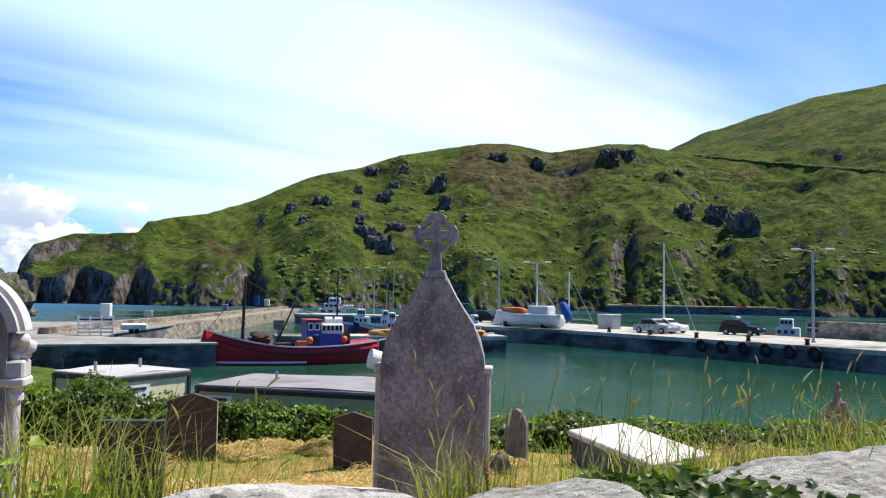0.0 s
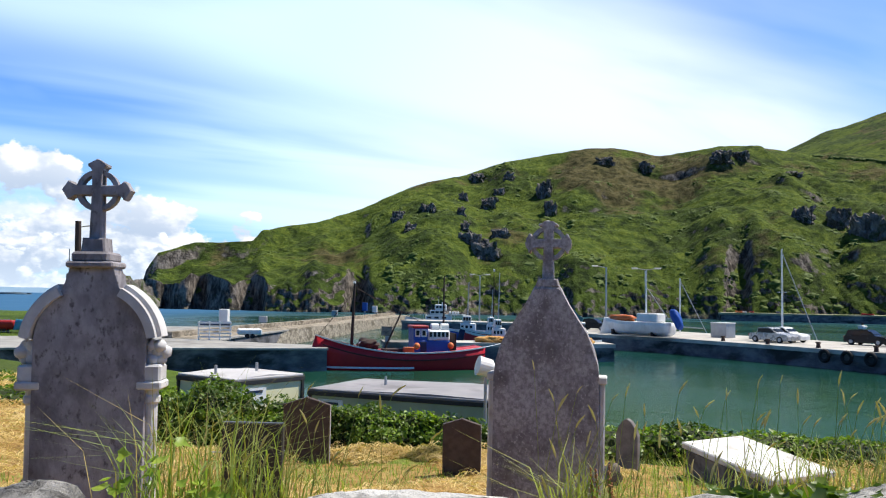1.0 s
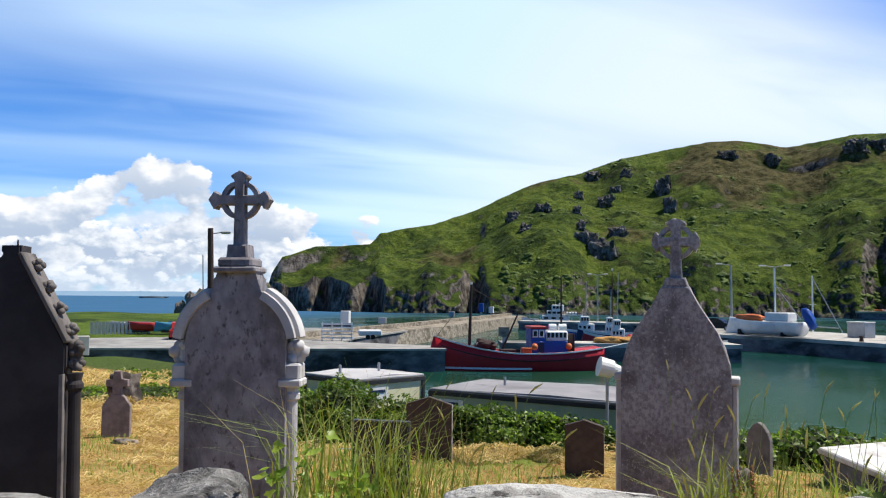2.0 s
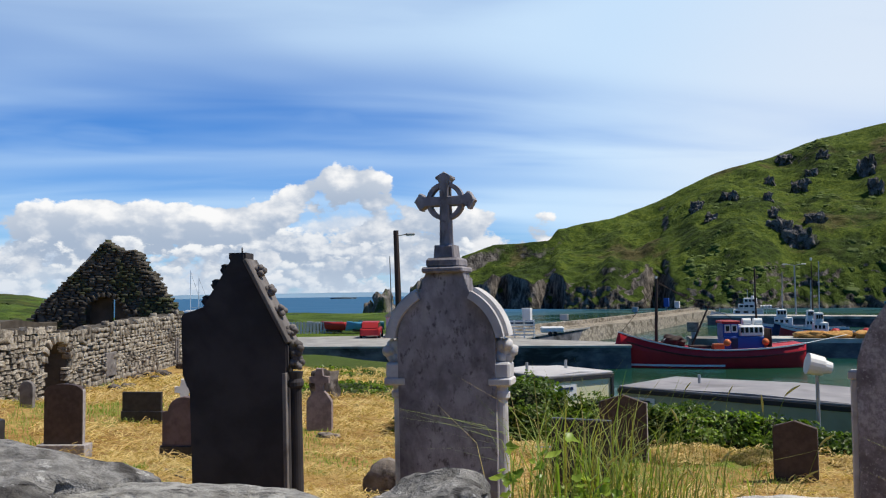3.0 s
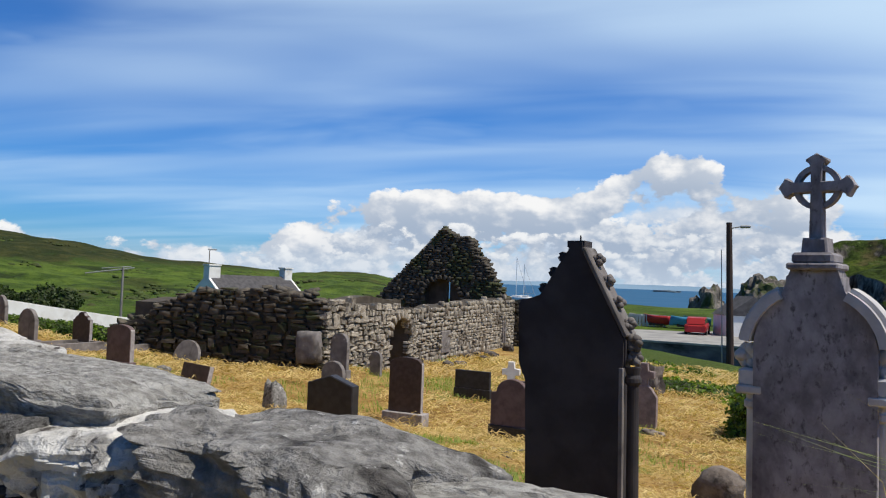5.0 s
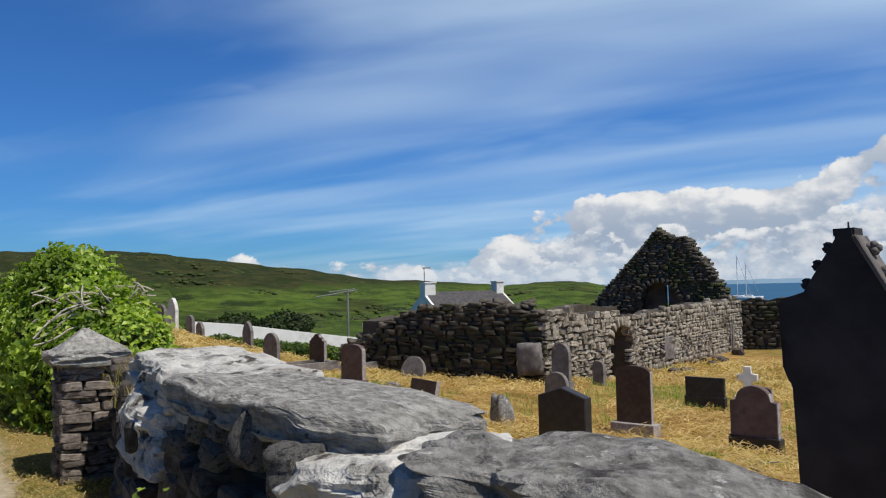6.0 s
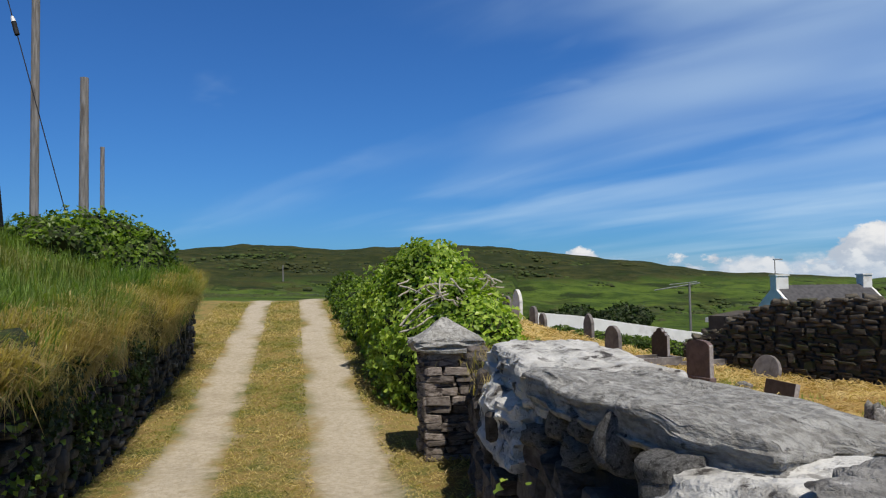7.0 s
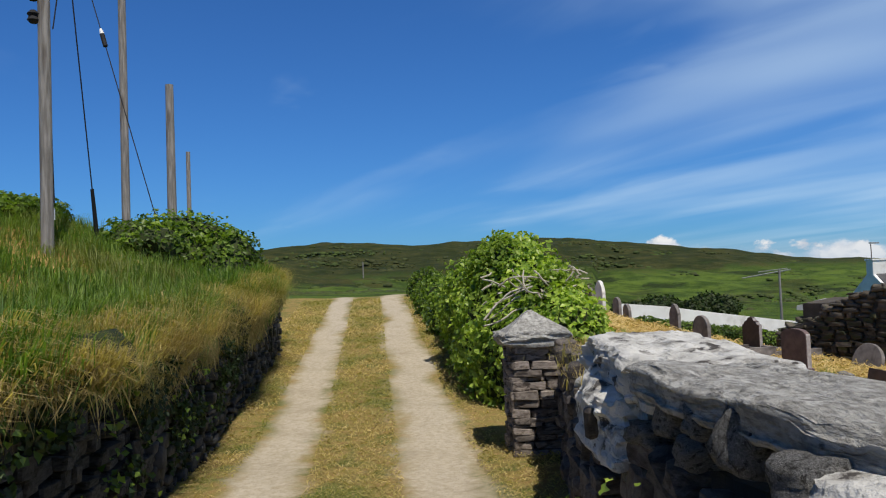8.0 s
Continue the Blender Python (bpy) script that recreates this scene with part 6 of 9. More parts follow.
    courses(ch(CH_L - 0.02, -2.9), ch(CH_L - 0.02, 0), -1.6, lambda s: 0.95, out1, rng, dark, lambda me, m, s: bulk.add(me, m), (0.1, 0.2), (0.2, 0.55), 0.22, proud=0.05)
    bulk.done("far_stone", M_SHADEMOSSRUIN, stub)
    # rubble lying along the side wall
    for i in range(9):
        s = rng.uniform(5.8, 14)
        c = ch(s, -rng.uniform(0.5, 1.5))
        bm = bmesh.new()
        bm_rock(bm, (rng.uniform(0.3, 0.6), rng.uniform(0.25, 0.4), rng.uniform(0.2, 0.4)), seed=i, rough=0.25, sub=2, square=0.4)
        r = part("fallen_stone", bm, M_WALLSTONE)
        r.location = (c.x, c.y, float(land(c.x, c.y)) + 0.08)
        tagged(r, "fallen grey stone lying in the hay", "stone", "fallen stones by the ruin")


# ---- growth ----
GROW = np.random.default_rng(11)


def bush(name, label, lobes, count, size, material, core=True, lump=0.22, freq=1.3, category="bush", kind="", floor=None):
    """Leaves over a cluster of rounded masses (x, y, z, rx, ry, rz), with a core coloured dark for inner shade."""
    top = thing(name, label, category, Matrix.Identity(4), kind=kind)
    area = np.array([(a[3] * a[4] + a[3] * a[5] + a[4] * a[5]) for a in lobes])
    share = (count * area / area.sum()).astype(int)
    places, normals = [], []
    bm = bmesh.new()
    for lobe, n in zip(lobes, share):
        c, r = np.array(lobe[:3]), np.array(lobe[3:])
        d = GROW.normal(0, 1, (n, 3))
        d /= np.linalg.norm(d, axis=1, keepdims=True)
        bumps = np.array([noise.noise(Vector(c + v * r) * freq) + 0.5 * noise.noise(Vector(c + v * r) * freq * 2.7) for v in d])
        f = (1 + lump * bumps) * GROW.uniform(0.80, 1.06, n)
        pts = c + d * r * f[:, None]
        keep = np.ones(n, bool)
        for other in lobes:
            if other is not lobe:
                q = (pts - np.array(other[:3])) / np.array(other[3:])
                keep &= (q * q).sum(1) > 0.62
        keep &= pts[:, 2] > land(pts[:, 0], pts[:, 1]) - 0.02 if floor is None else pts[:, 2] > floor
        places.append(pts[keep])
        normals.append((d / r)[keep] / np.linalg.norm((d / r)[keep], axis=1, keepdims=True) * 0.8 + np.array([0, 0, 0.35]))
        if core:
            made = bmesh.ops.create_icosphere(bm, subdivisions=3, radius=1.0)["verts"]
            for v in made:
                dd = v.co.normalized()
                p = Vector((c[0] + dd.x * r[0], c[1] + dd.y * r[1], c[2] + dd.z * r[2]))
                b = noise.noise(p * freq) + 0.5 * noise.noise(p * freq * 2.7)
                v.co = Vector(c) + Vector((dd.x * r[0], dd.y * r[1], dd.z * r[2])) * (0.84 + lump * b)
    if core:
        tagged(part("thicket", bm, M_BLADECORE, top), "dark shell coloured for the shade inside the bush", kind="stuff")
    else:
        bm.free()
    ob = leaves("foliage", np.concatenate(places), np.concatenate(normals), size, material, GROW)
    ob.parent = top
    return top


def hedges():
    ivy = bush("ivy_bush", "large ivy-covered bush beside the lane", [(-12.4, -0.06, 0.90, 1.4, 0.88, 1.28), (-11.2, 0.10, 0.72, 1.0, 0.76, 1.00), (-13.9, -0.34, 0.95, 1.5, 0.90, 1.25), (-10.6, 0.50, 0.85, 0.8, 0.55, 0.78), (-13.2, -0.20, 1.30, 1.2, 0.82, 0.88), (-12.3, -0.14, 1.50, 0.8, 0.6, 0.72), (-15.4, -0.50, 0.95, 1.4, 0.85, 1.15), (-16.8, -0.75, 1.0, 1.3, 0.8, 1.0)], 52000, 0.082, F_IVY, lump=0.30)
    rng = random.Random(3)
    bm = bmesh.new()
    for i in range(46):
        p = Vector((rng.uniform(-11.7, -10.2), rng.uniform(-0.5, 0.9), rng.uniform(1.15, 1.75)))
        way = Vector((rng.uniform(-0.6, 1.0), rng.uniform(-1, 1), rng.uniform(-0.4, 0.5)))
        for k in range(9):
            way = (way + Vector((rng.uniform(-0.5, 0.5), rng.uniform(-0.5, 0.5), rng.uniform(-0.45, 0.35)))).normalized()
            q = p + way * rng.uniform(0.06, 0.11)
            if not (-11.8 < q.x < -10.15 and -0.5 < q.y < 0.85 and 1.05 < q.z < 1.78):
                break
            bm_tube(bm, p, q, 0.0105, 0.0095, 5, False)
            p = q
    tagged(part("bare_stem", bm, surface("dead_ivy_stem", (0.34, 0.30, 0.24), (0.52, 0.48, 0.40), 8.0, bump=0.3, bump_scale=40.0, bump_dist=0.004), ivy), "pale bare ivy stems", kind="stuff")
    bush("hedge", "low green hedge behind the graves", [(-8.3, 14.2, -0.85, 0.7, 0.7, 0.70), (-7.2, 14.5, -0.88, 0.9, 0.8, 0.68), (-6.3, 14.6, -0.82, 0.8, 0.8, 0.72), (-4.7, 15.0, -0.98, 1.2, 0.8, 0.56), (-3.3, 15.1, -1.0, 1.2, 0.8, 0.50), (-1.9, 15.2, -1.1, 1.1, 0.7, 0.40), (-0.5, 15.2, -1.15, 1.1, 0.7, 0.32)], 40000, 0.085, F_HEDGE, lump=0.5, freq=1.9, category="hedge")
    bush("bramble_strip", "low brambles at the edge of the slope", [(0.9 + i * 1.5, 15.2 + 0.25 * math.sin(i), -1.05, 1.0, 0.8, 0.36 + 0.08 * math.sin(i * 1.7)) for i in range(10)], 14000, 0.10, F_HEDGE, category="bramble")
    bush("bramble_slope", "rank green brambles on the slope above the water", [(-5.0 + i * 1.9, 18.2 + 1.1 * math.sin(i * 2.1), float(land(-5.0 + i * 1.9, 18.2)) + 0.05, 1.4, 1.3, 0.42 + 0.12 * math.sin(i * 1.3)) for i in range(12)], 13000, 0.13, F_HEDGE, category="bramble")
    bush("bramble_patch", "green brambles beside the lower graves", [(-13.2, 18.6, -1.15, 1.8, 1.0, 0.35), (-11.6, 19.6, -1.25, 1.6, 1.0, 0.45), (-14.8, 17.9, -1.15, 1.0, 0.8, 0.35), (-9.8, 19.2, -1.45, 1.3, 1.0, 0.5), (-15.6, 22.4, -1.35, 1.5, 1.0, 0.45), (-17.4, 23.4, -1.35, 1.6, 1.0, 0.45), (-13.6, 22.8, -1.5, 1.3, 0.9, 0.4), (-9.0, 17.2, -1.25, 1.3, 0.9, 0.5), (-10.6, 18.2, -1.35, 1.4, 1.0, 0.5), (-8.0, 18.4, -1.6, 1.4, 1.0, 0.5), (-12.0, 21.0, -1.6, 1.5, 1.0, 0.5)], 18000, 0.12, F_HEDGE, category="bramble")
    bush("bank_scrub", "dark green scrub on top of the bank", [(-15.0 - i * 1.1, -1.80 + 0.176 * (-15.0 - i * 1.1) - 2.1 + 0.3 * math.sin(i * 2.0), float(land(-15.0 - i * 1.1, -1.80 + 0.176 * (-15.0 - i * 1.1) - 2.1)) + 0.05, 1.15, 1.1, 0.64 + 0.14 * math.sin(i * 1.3)) for i in range(7)], 19000, 0.10, F_HEDGE, category="scrub", lump=0.4)
    bush("bank_brambles", "brambles along the skyline of the bank", [(-9.0 - i * 1.7, float(bank_y(-9.0 - i * 1.7)) - 5.2 + 0.5 * math.sin(i * 2.3), float(land(-9.0 - i * 1.7, bank_y(-9.0 - i * 1.7) - 5.2)) + 0.0, 1.2, 1.0, 0.25 + 0.1 * math.sin(i * 1.9)) for i in range(8)], 15000, 0.10, F_HEDGE, category="scrub")
    bush("edge_scrub", "green scrub spilling over the end of the bank", [(-15.3 - i * 0.9, float(bank_y(-15.3 - i * 0.9)) - 0.75 + 0.18 * math.sin(i * 2.6), 0.078 * (6.3 + i * 0.9) + 1.50 - 0.06 * i, 0.80, 0.62, 0.66 + 0.14 * math.sin(i * 1.9 + 1)) for i in range(7)], 11000, 0.09, F_HEDGE, category="scrub")
    bush("verge_scrub", "scrub beside the lane near its crest", [(-17.5 - i * 1.7, -0.75 - 0.171 * (10.5 + i * 1.7) + 1.30, float(land(-17.5 - i * 1.7, -2.6)) + 0.1, 1.2, 0.6, 0.62 + 0.12 * math.sin(i * 3)) for i in range(6)], 13000, 0.10, F_HEDGE, category="scrub")


def lip_out(x):
    """How far the turf hangs out over the foot of the bank."""
    return 0.25 + 0.08 * math.sin(x * 0.9) + 0.07 * math.sin(x * 2.3 + 1.0)


def hem(x):
    """Height to which the turf and dead grass hang down the facing."""
    return 1.10 + 0.07 * math.sin(x * 1.3 + 0.5) + 0.05 * math.sin(x * 3.1) - 0.20 * float(smooth01(-x, 4.0, 9.0))


def stone_bank():
    rng = random.Random(31)
    xs = np.arange(4.0, -27.01, -0.5)
    bm = bmesh.new()
    rows = []
    for x in xs:
        y, base = float(bank_y(x)), 0.078 * min(max(-x - 9.0, 0), 17.0)
        rows.append([bm.verts.new((x, y + 0.06, base - 0.3)), bm.verts.new((x, y - 0.06, base + 1.22)), bm.verts.new((x, y - 0.5, base + 1.24)), bm.verts.new((x, y - 0.5, base - 0.3))])
    for a, b in zip(rows, rows[1:]):
        for i in range(3):
            bm.faces.new((a[i], a[i + 1], b[i + 1], b[i]))
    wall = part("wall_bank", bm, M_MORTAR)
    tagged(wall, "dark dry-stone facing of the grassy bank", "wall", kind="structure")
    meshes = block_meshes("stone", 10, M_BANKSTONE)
    bulk, count = Bulk(), [0]

    def put(me, m, s):
        if 6.5 < s < 17 and count[0] < 300:
            count[0] += 1
            ob = new("stone", me)
            ob.parent = wall
            ob.matrix_local = m
        else:
            bulk.add(me, m)
    p, q = (4.0, float(bank_y(4.0)) + 0.02), (-15.6, float(bank_y(-15.6)) + 0.02)
    for k in range(20):
        a, b = k / 20, (k + 1) / 20
        pa = (p[0] + (q[0] - p[0]) * a, p[1] + (q[1] - p[1]) * a)
        pb = (p[0] + (q[0] - p[0]) * b, p[1] + (q[1] - p[1]) * b)
        base = 0.078 * min(max(-pa[0] - 9.0, 0), 17.0)
        courses(pa, pb, base - 0.02, lambda s: base + 1.18, (-0.18, 0.98), rng, meshes, lambda me, m, s: put(me, m, s + k), (0.05, 0.13), (0.10, 0.30), 0.2, proud=0.07)
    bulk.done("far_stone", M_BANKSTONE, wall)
    # a rounded lip of turf that hangs over the stones
    xs = np.arange(4.1, -27.0, -0.12)
    bm = bmesh.new()
    rows = []
    for x in xs:
        base = 0.078 * min(max(-x - 9.0, 0), 17.0)
        lip = lip_out(x)
        row = []
        low = hem(x)
        for back, dz in ((-1.1, 1.20), (-0.6, 1.30), (-0.2, 1.37), (lip * 0.6, 1.37), (lip, 1.26), (lip * 0.95, 0.5 * (1.26 + low)), (lip * 0.55, low), (-0.10, low + 0.04)):
            q = Vector((x, back * 2.0, dz * 2.0))
            n = noise.noise(q * 1.4) + 0.5 * noise.noise(q * 4.0)
            row.append(bm.verts.new((x + 0.05 * noise.noise(q * 3.0), float(bank_y(x)) + back + 0.07 * n, base + dz + 0.08 * n)))
        rows.append(row)
    for a, c in zip(rows, rows[1:]):
        for i in range(7):
            bm.faces.new((a[i], a[i + 1], c[i + 1], c[i]))
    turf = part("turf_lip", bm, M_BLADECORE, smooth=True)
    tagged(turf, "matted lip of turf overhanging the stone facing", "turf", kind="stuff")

    def tufts(name, label, count, each, place, length, width, lean, material, spread=0.07, category="grass", over=0.0):
        """Tufts of blades that fan out from one root each."""
        cx, cy, cz, h = place(count)
        k = len(cx)
        h = h * GROW.uniform(0.75, 1.25, k)
        rx, ry = GROW.normal(0, spread, (k, each)), GROW.normal(0, spread, (k, each))
        base = np.stack([cx[:, None] + rx, cy[:, None] + ry, np.repeat(cz[:, None], each, 1)], -1).reshape(-1, 3)
        ang = np.arctan2(ry, rx) + GROW.normal(0, 0.7, (k, each))
        drift = 0.14 * np.stack([np.sin(cx * 1.7 + cy), np.cos(cx * 1.1 - cy * 1.9)], -1) + np.array([0.0, over])
        out = np.stack([np.cos(ang), np.sin(ang)], -1) + drift[:, None, :]
        tall = (h[:, None] * GROW.uniform(0.5, 1.2, (k, each)) * length).reshape(-1, 1)
        out = np.concatenate([out.reshape(-1, 2), np.zeros((k * each, 1))], 1)
        tilt = lean * GROW.uniform(0.2, 1.5, (k * each, 1))
        side = np.stack([-out[:, 1], out[:, 0], 0 * out[:, 0]], 1) * width * GROW.uniform(0.6, 1.3, (k * each, 1)) / 2
        upz = np.array([0, 0, 1.0])
        mid = base + out * tall * tilt * 0.32 + upz * tall * 0.6
        tip = base + out * tall * tilt * 1.05 + upz * tall * (1.0 - 0.45 * np.minimum(tilt, 1.6))
        co = np.stack([base - side, base + side, mid - side * 0.8, mid + side * 0.8, tip], 1).reshape(-1, 3)
        i = np.arange(k * each)[:, None] * 5
        tri = np.concatenate([i + [0, 1, 3], i + [0, 3, 2], i + [2, 3, 4]], 1).reshape(-1, 3)
        tagged(tri_mesh(name, co, tri, material), label, category, kind="stuff")

    def lump_of(x, y, f, seed):
        return np.array([noise.noise(Vector((a * f, b * f, seed))) + 0.5 * noise.noise(Vector((a * f * 2.7, b * f * 2.7, seed + 3))) for a, b in zip(x, y)])

    def top_place(n, far_back=8.0, push=1.3):
        x = 4.2 - 30.7 * GROW.random(n) ** 1.2
        y = bank_y(x) - 0.15 - GROW.random(n) ** push * far_back
        h = 0.8 + 0.6 * lump_of(x, y, 0.8, 0.0)
        near = bank_y(x) - y
        z = np.where(near < 0.9, 0.078 * np.clip(-x - 9.0, 0, 17.0) + 1.42 - 0.06 * np.clip(0.9 - near, 0, 1), np.maximum(land(x, y), 0.078 * np.clip(-x - 9.0, 0, 17.0) + 1.40))
        return x, y, z - 0.05, np.maximum(h, 0.35)

    tufts("bank_grass", "lush green grass in tufts over the bank", 10500, 12, top_place, 0.40, 0.010, 0.6, F_BANK)
    tufts("short_grass", "short matted grass between the tufts", 8000, 10, lambda n: top_place(n, 6.0, 1.0), 0.20, 0.012, 1.1, F_BANK, 0.12)

    def lip_place(n, low, high, sel, seed):
        x = 3.8 - 28.8 * GROW.random(n) ** 1.1
        f = GROW.uniform(low, high, n)                       # 0 on top of the lip, 1 under it
        keep = lump_of(x, f * 2.0, 1.6, seed) > sel
        x, f = x[keep], f[keep]
        base = 0.078 * np.clip(-x - 9.0, 0, 17.0)
        lip = np.array([lip_out(v) for v in x])
        y = bank_y(x) + np.interp(f, [0, 0.35, 0.7, 1.0], [-0.5, 0.0, 1.0, 0.95]) * np.where(f < 0.35, 1.0, lip)
        z = base + np.interp(f, [0, 0.35, 0.7, 1.0], [1.42, 1.40, 1.27, 1.08])
        return x, y, z, np.maximum(0.35, 1.0 + 0.9 * lump_of(x, y, 1.6, seed + 1.0)) * np.clip(-x / 8.0, 0.45, 1.0)

    tufts("dry_tussocks", "bleached tussocks along the edge of the bank", 3500, 14, lambda n: lip_place(n, 0.15, 0.9, 0.02, 9.4), 0.21, 0.006, 1.1, F_STRAW, 0.07, over=0.35)
    tufts("dry_grass", "dull dry grass along the edge of the bank", 5000, 12, lambda n: lip_place(n, 0.1, 1.0, -0.05, 2.2), 0.19, 0.006, 1.2, F_DRY, 0.07, over=0.35)
    tufts("edge_grass", "green grass along the edge of the bank", 2300, 12, lambda n: lip_place(n, 0.0, 0.75, 0.0, 5.5), 0.28, 0.007, 0.9, F_BANK, over=0.2)
    # curtains of dead and green strands over the lip, in uneven clumps
    for count, seed, cut, longest, material, words in ((26000, 1.3, -0.12, 0.30, F_DRY, "strands of dead grass hanging over the stones"), (7000, 7.9, 0.06, 0.40, F_STRAW, "bleached strands hanging from the bank"),
                                                       (9000, 4.4, 0.05, 0.26, F_BANK, "green grass hanging over the edge of the bank")):
        x = 3.8 - 27.8 * GROW.random(count) ** 1.05
        f = GROW.random(count)
        clump = np.array([noise.noise(Vector((a * 1.3, seed, 0))) + 0.7 * noise.noise(Vector((a * 4.3, c * 1.5, seed))) + 0.5 * noise.noise(Vector((a * 11.0, c * 3.0, seed))) for a, c in zip(x, f)])
        x, f, clump = x[clump > cut], f[clump > cut], clump[clump > cut]
        n = len(x)
        lip = np.array([lip_out(v) for v in x])
        low = np.array([hem(v) for v in x])
        y0 = bank_y(x) + lip * np.interp(f, [0, 0.35, 0.75, 1.0], [0.35, 1.0, 0.95, 0.6]) + GROW.normal(0, 0.03, n)
        z0 = 0.078 * np.clip(-x - 9.0, 0, 17.0) + low + 0.03 + (1.36 - low) * (1 - f)
        drop = GROW.uniform(0.06, 0.18, n) + longest * np.clip(clump, 0, 0.9) * GROW.random(n)
        base = np.stack([x, y0, z0], 1)
        sway = GROW.normal(0, 0.07, n)
        mid = base + np.stack([sway * 0.5, GROW.uniform(0.02, 0.12, n), -drop * 0.25], 1)
        tip = base + np.stack([sway * 1.6 + GROW.normal(0, 0.04, n), GROW.uniform(-0.02, 0.12, n), -drop], 1)
        side = np.stack([GROW.uniform(0.002, 0.0045, n), GROW.uniform(-0.003, 0.003, n), 0 * x], 1)
        co = np.stack([base - side, base + side, mid - side, mid + side, tip], 1).reshape(-1, 3)
        i = np.arange(n)[:, None] * 5
        tri = np.concatenate([i + [0, 1, 3], i + [0, 3, 2], i + [2, 3, 4]], 1).reshape(-1, 3)
        tagged(tri_mesh("hanging_grass", co, tri, material), words, "grass", kind="stuff")
    # ivy and brambles on the face and among the edge
    n = 30000
    x = GROW.uniform(-10.5, 1.5, n)
    zc = GROW.uniform(0.05, 1.15, n)
    keep = np.array([noise.noise(Vector((a * 1.5, b * 2.0, 7.7))) + 0.5 * noise.noise(Vector((a * 5, b * 5, 2.7))) for a, b in zip(x, zc)]) > 0.26 - 0.22 * smooth01(x, -6.5, -3.5)
    x, zc = x[keep], zc[keep]
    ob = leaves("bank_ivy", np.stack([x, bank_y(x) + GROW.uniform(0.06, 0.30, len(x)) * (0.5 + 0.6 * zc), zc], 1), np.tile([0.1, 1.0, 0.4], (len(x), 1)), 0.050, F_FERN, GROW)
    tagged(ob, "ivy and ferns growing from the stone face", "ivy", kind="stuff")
    n = 1300
    x = GROW.uniform(-8.5, 1.0, n)
    zc = GROW.uniform(0.15, 1.1, n)
    keep = np.array([noise.noise(Vector((a * 2.2, b * 2.6, 3.1))) for a, b in zip(x, zc)]) > 0.12
    x, zc = x[keep], zc[keep]
    ob = leaves("bank_weeds", np.stack([x, bank_y(x) + GROW.uniform(0.12, 0.34, len(x)), zc], 1), np.tile([0.2, 0.8, 0.7], (len(x), 1)), 0.055, F_HEDGE, GROW)
    tagged(ob, "leafy weeds hanging from the bank", "weeds", kind="stuff")


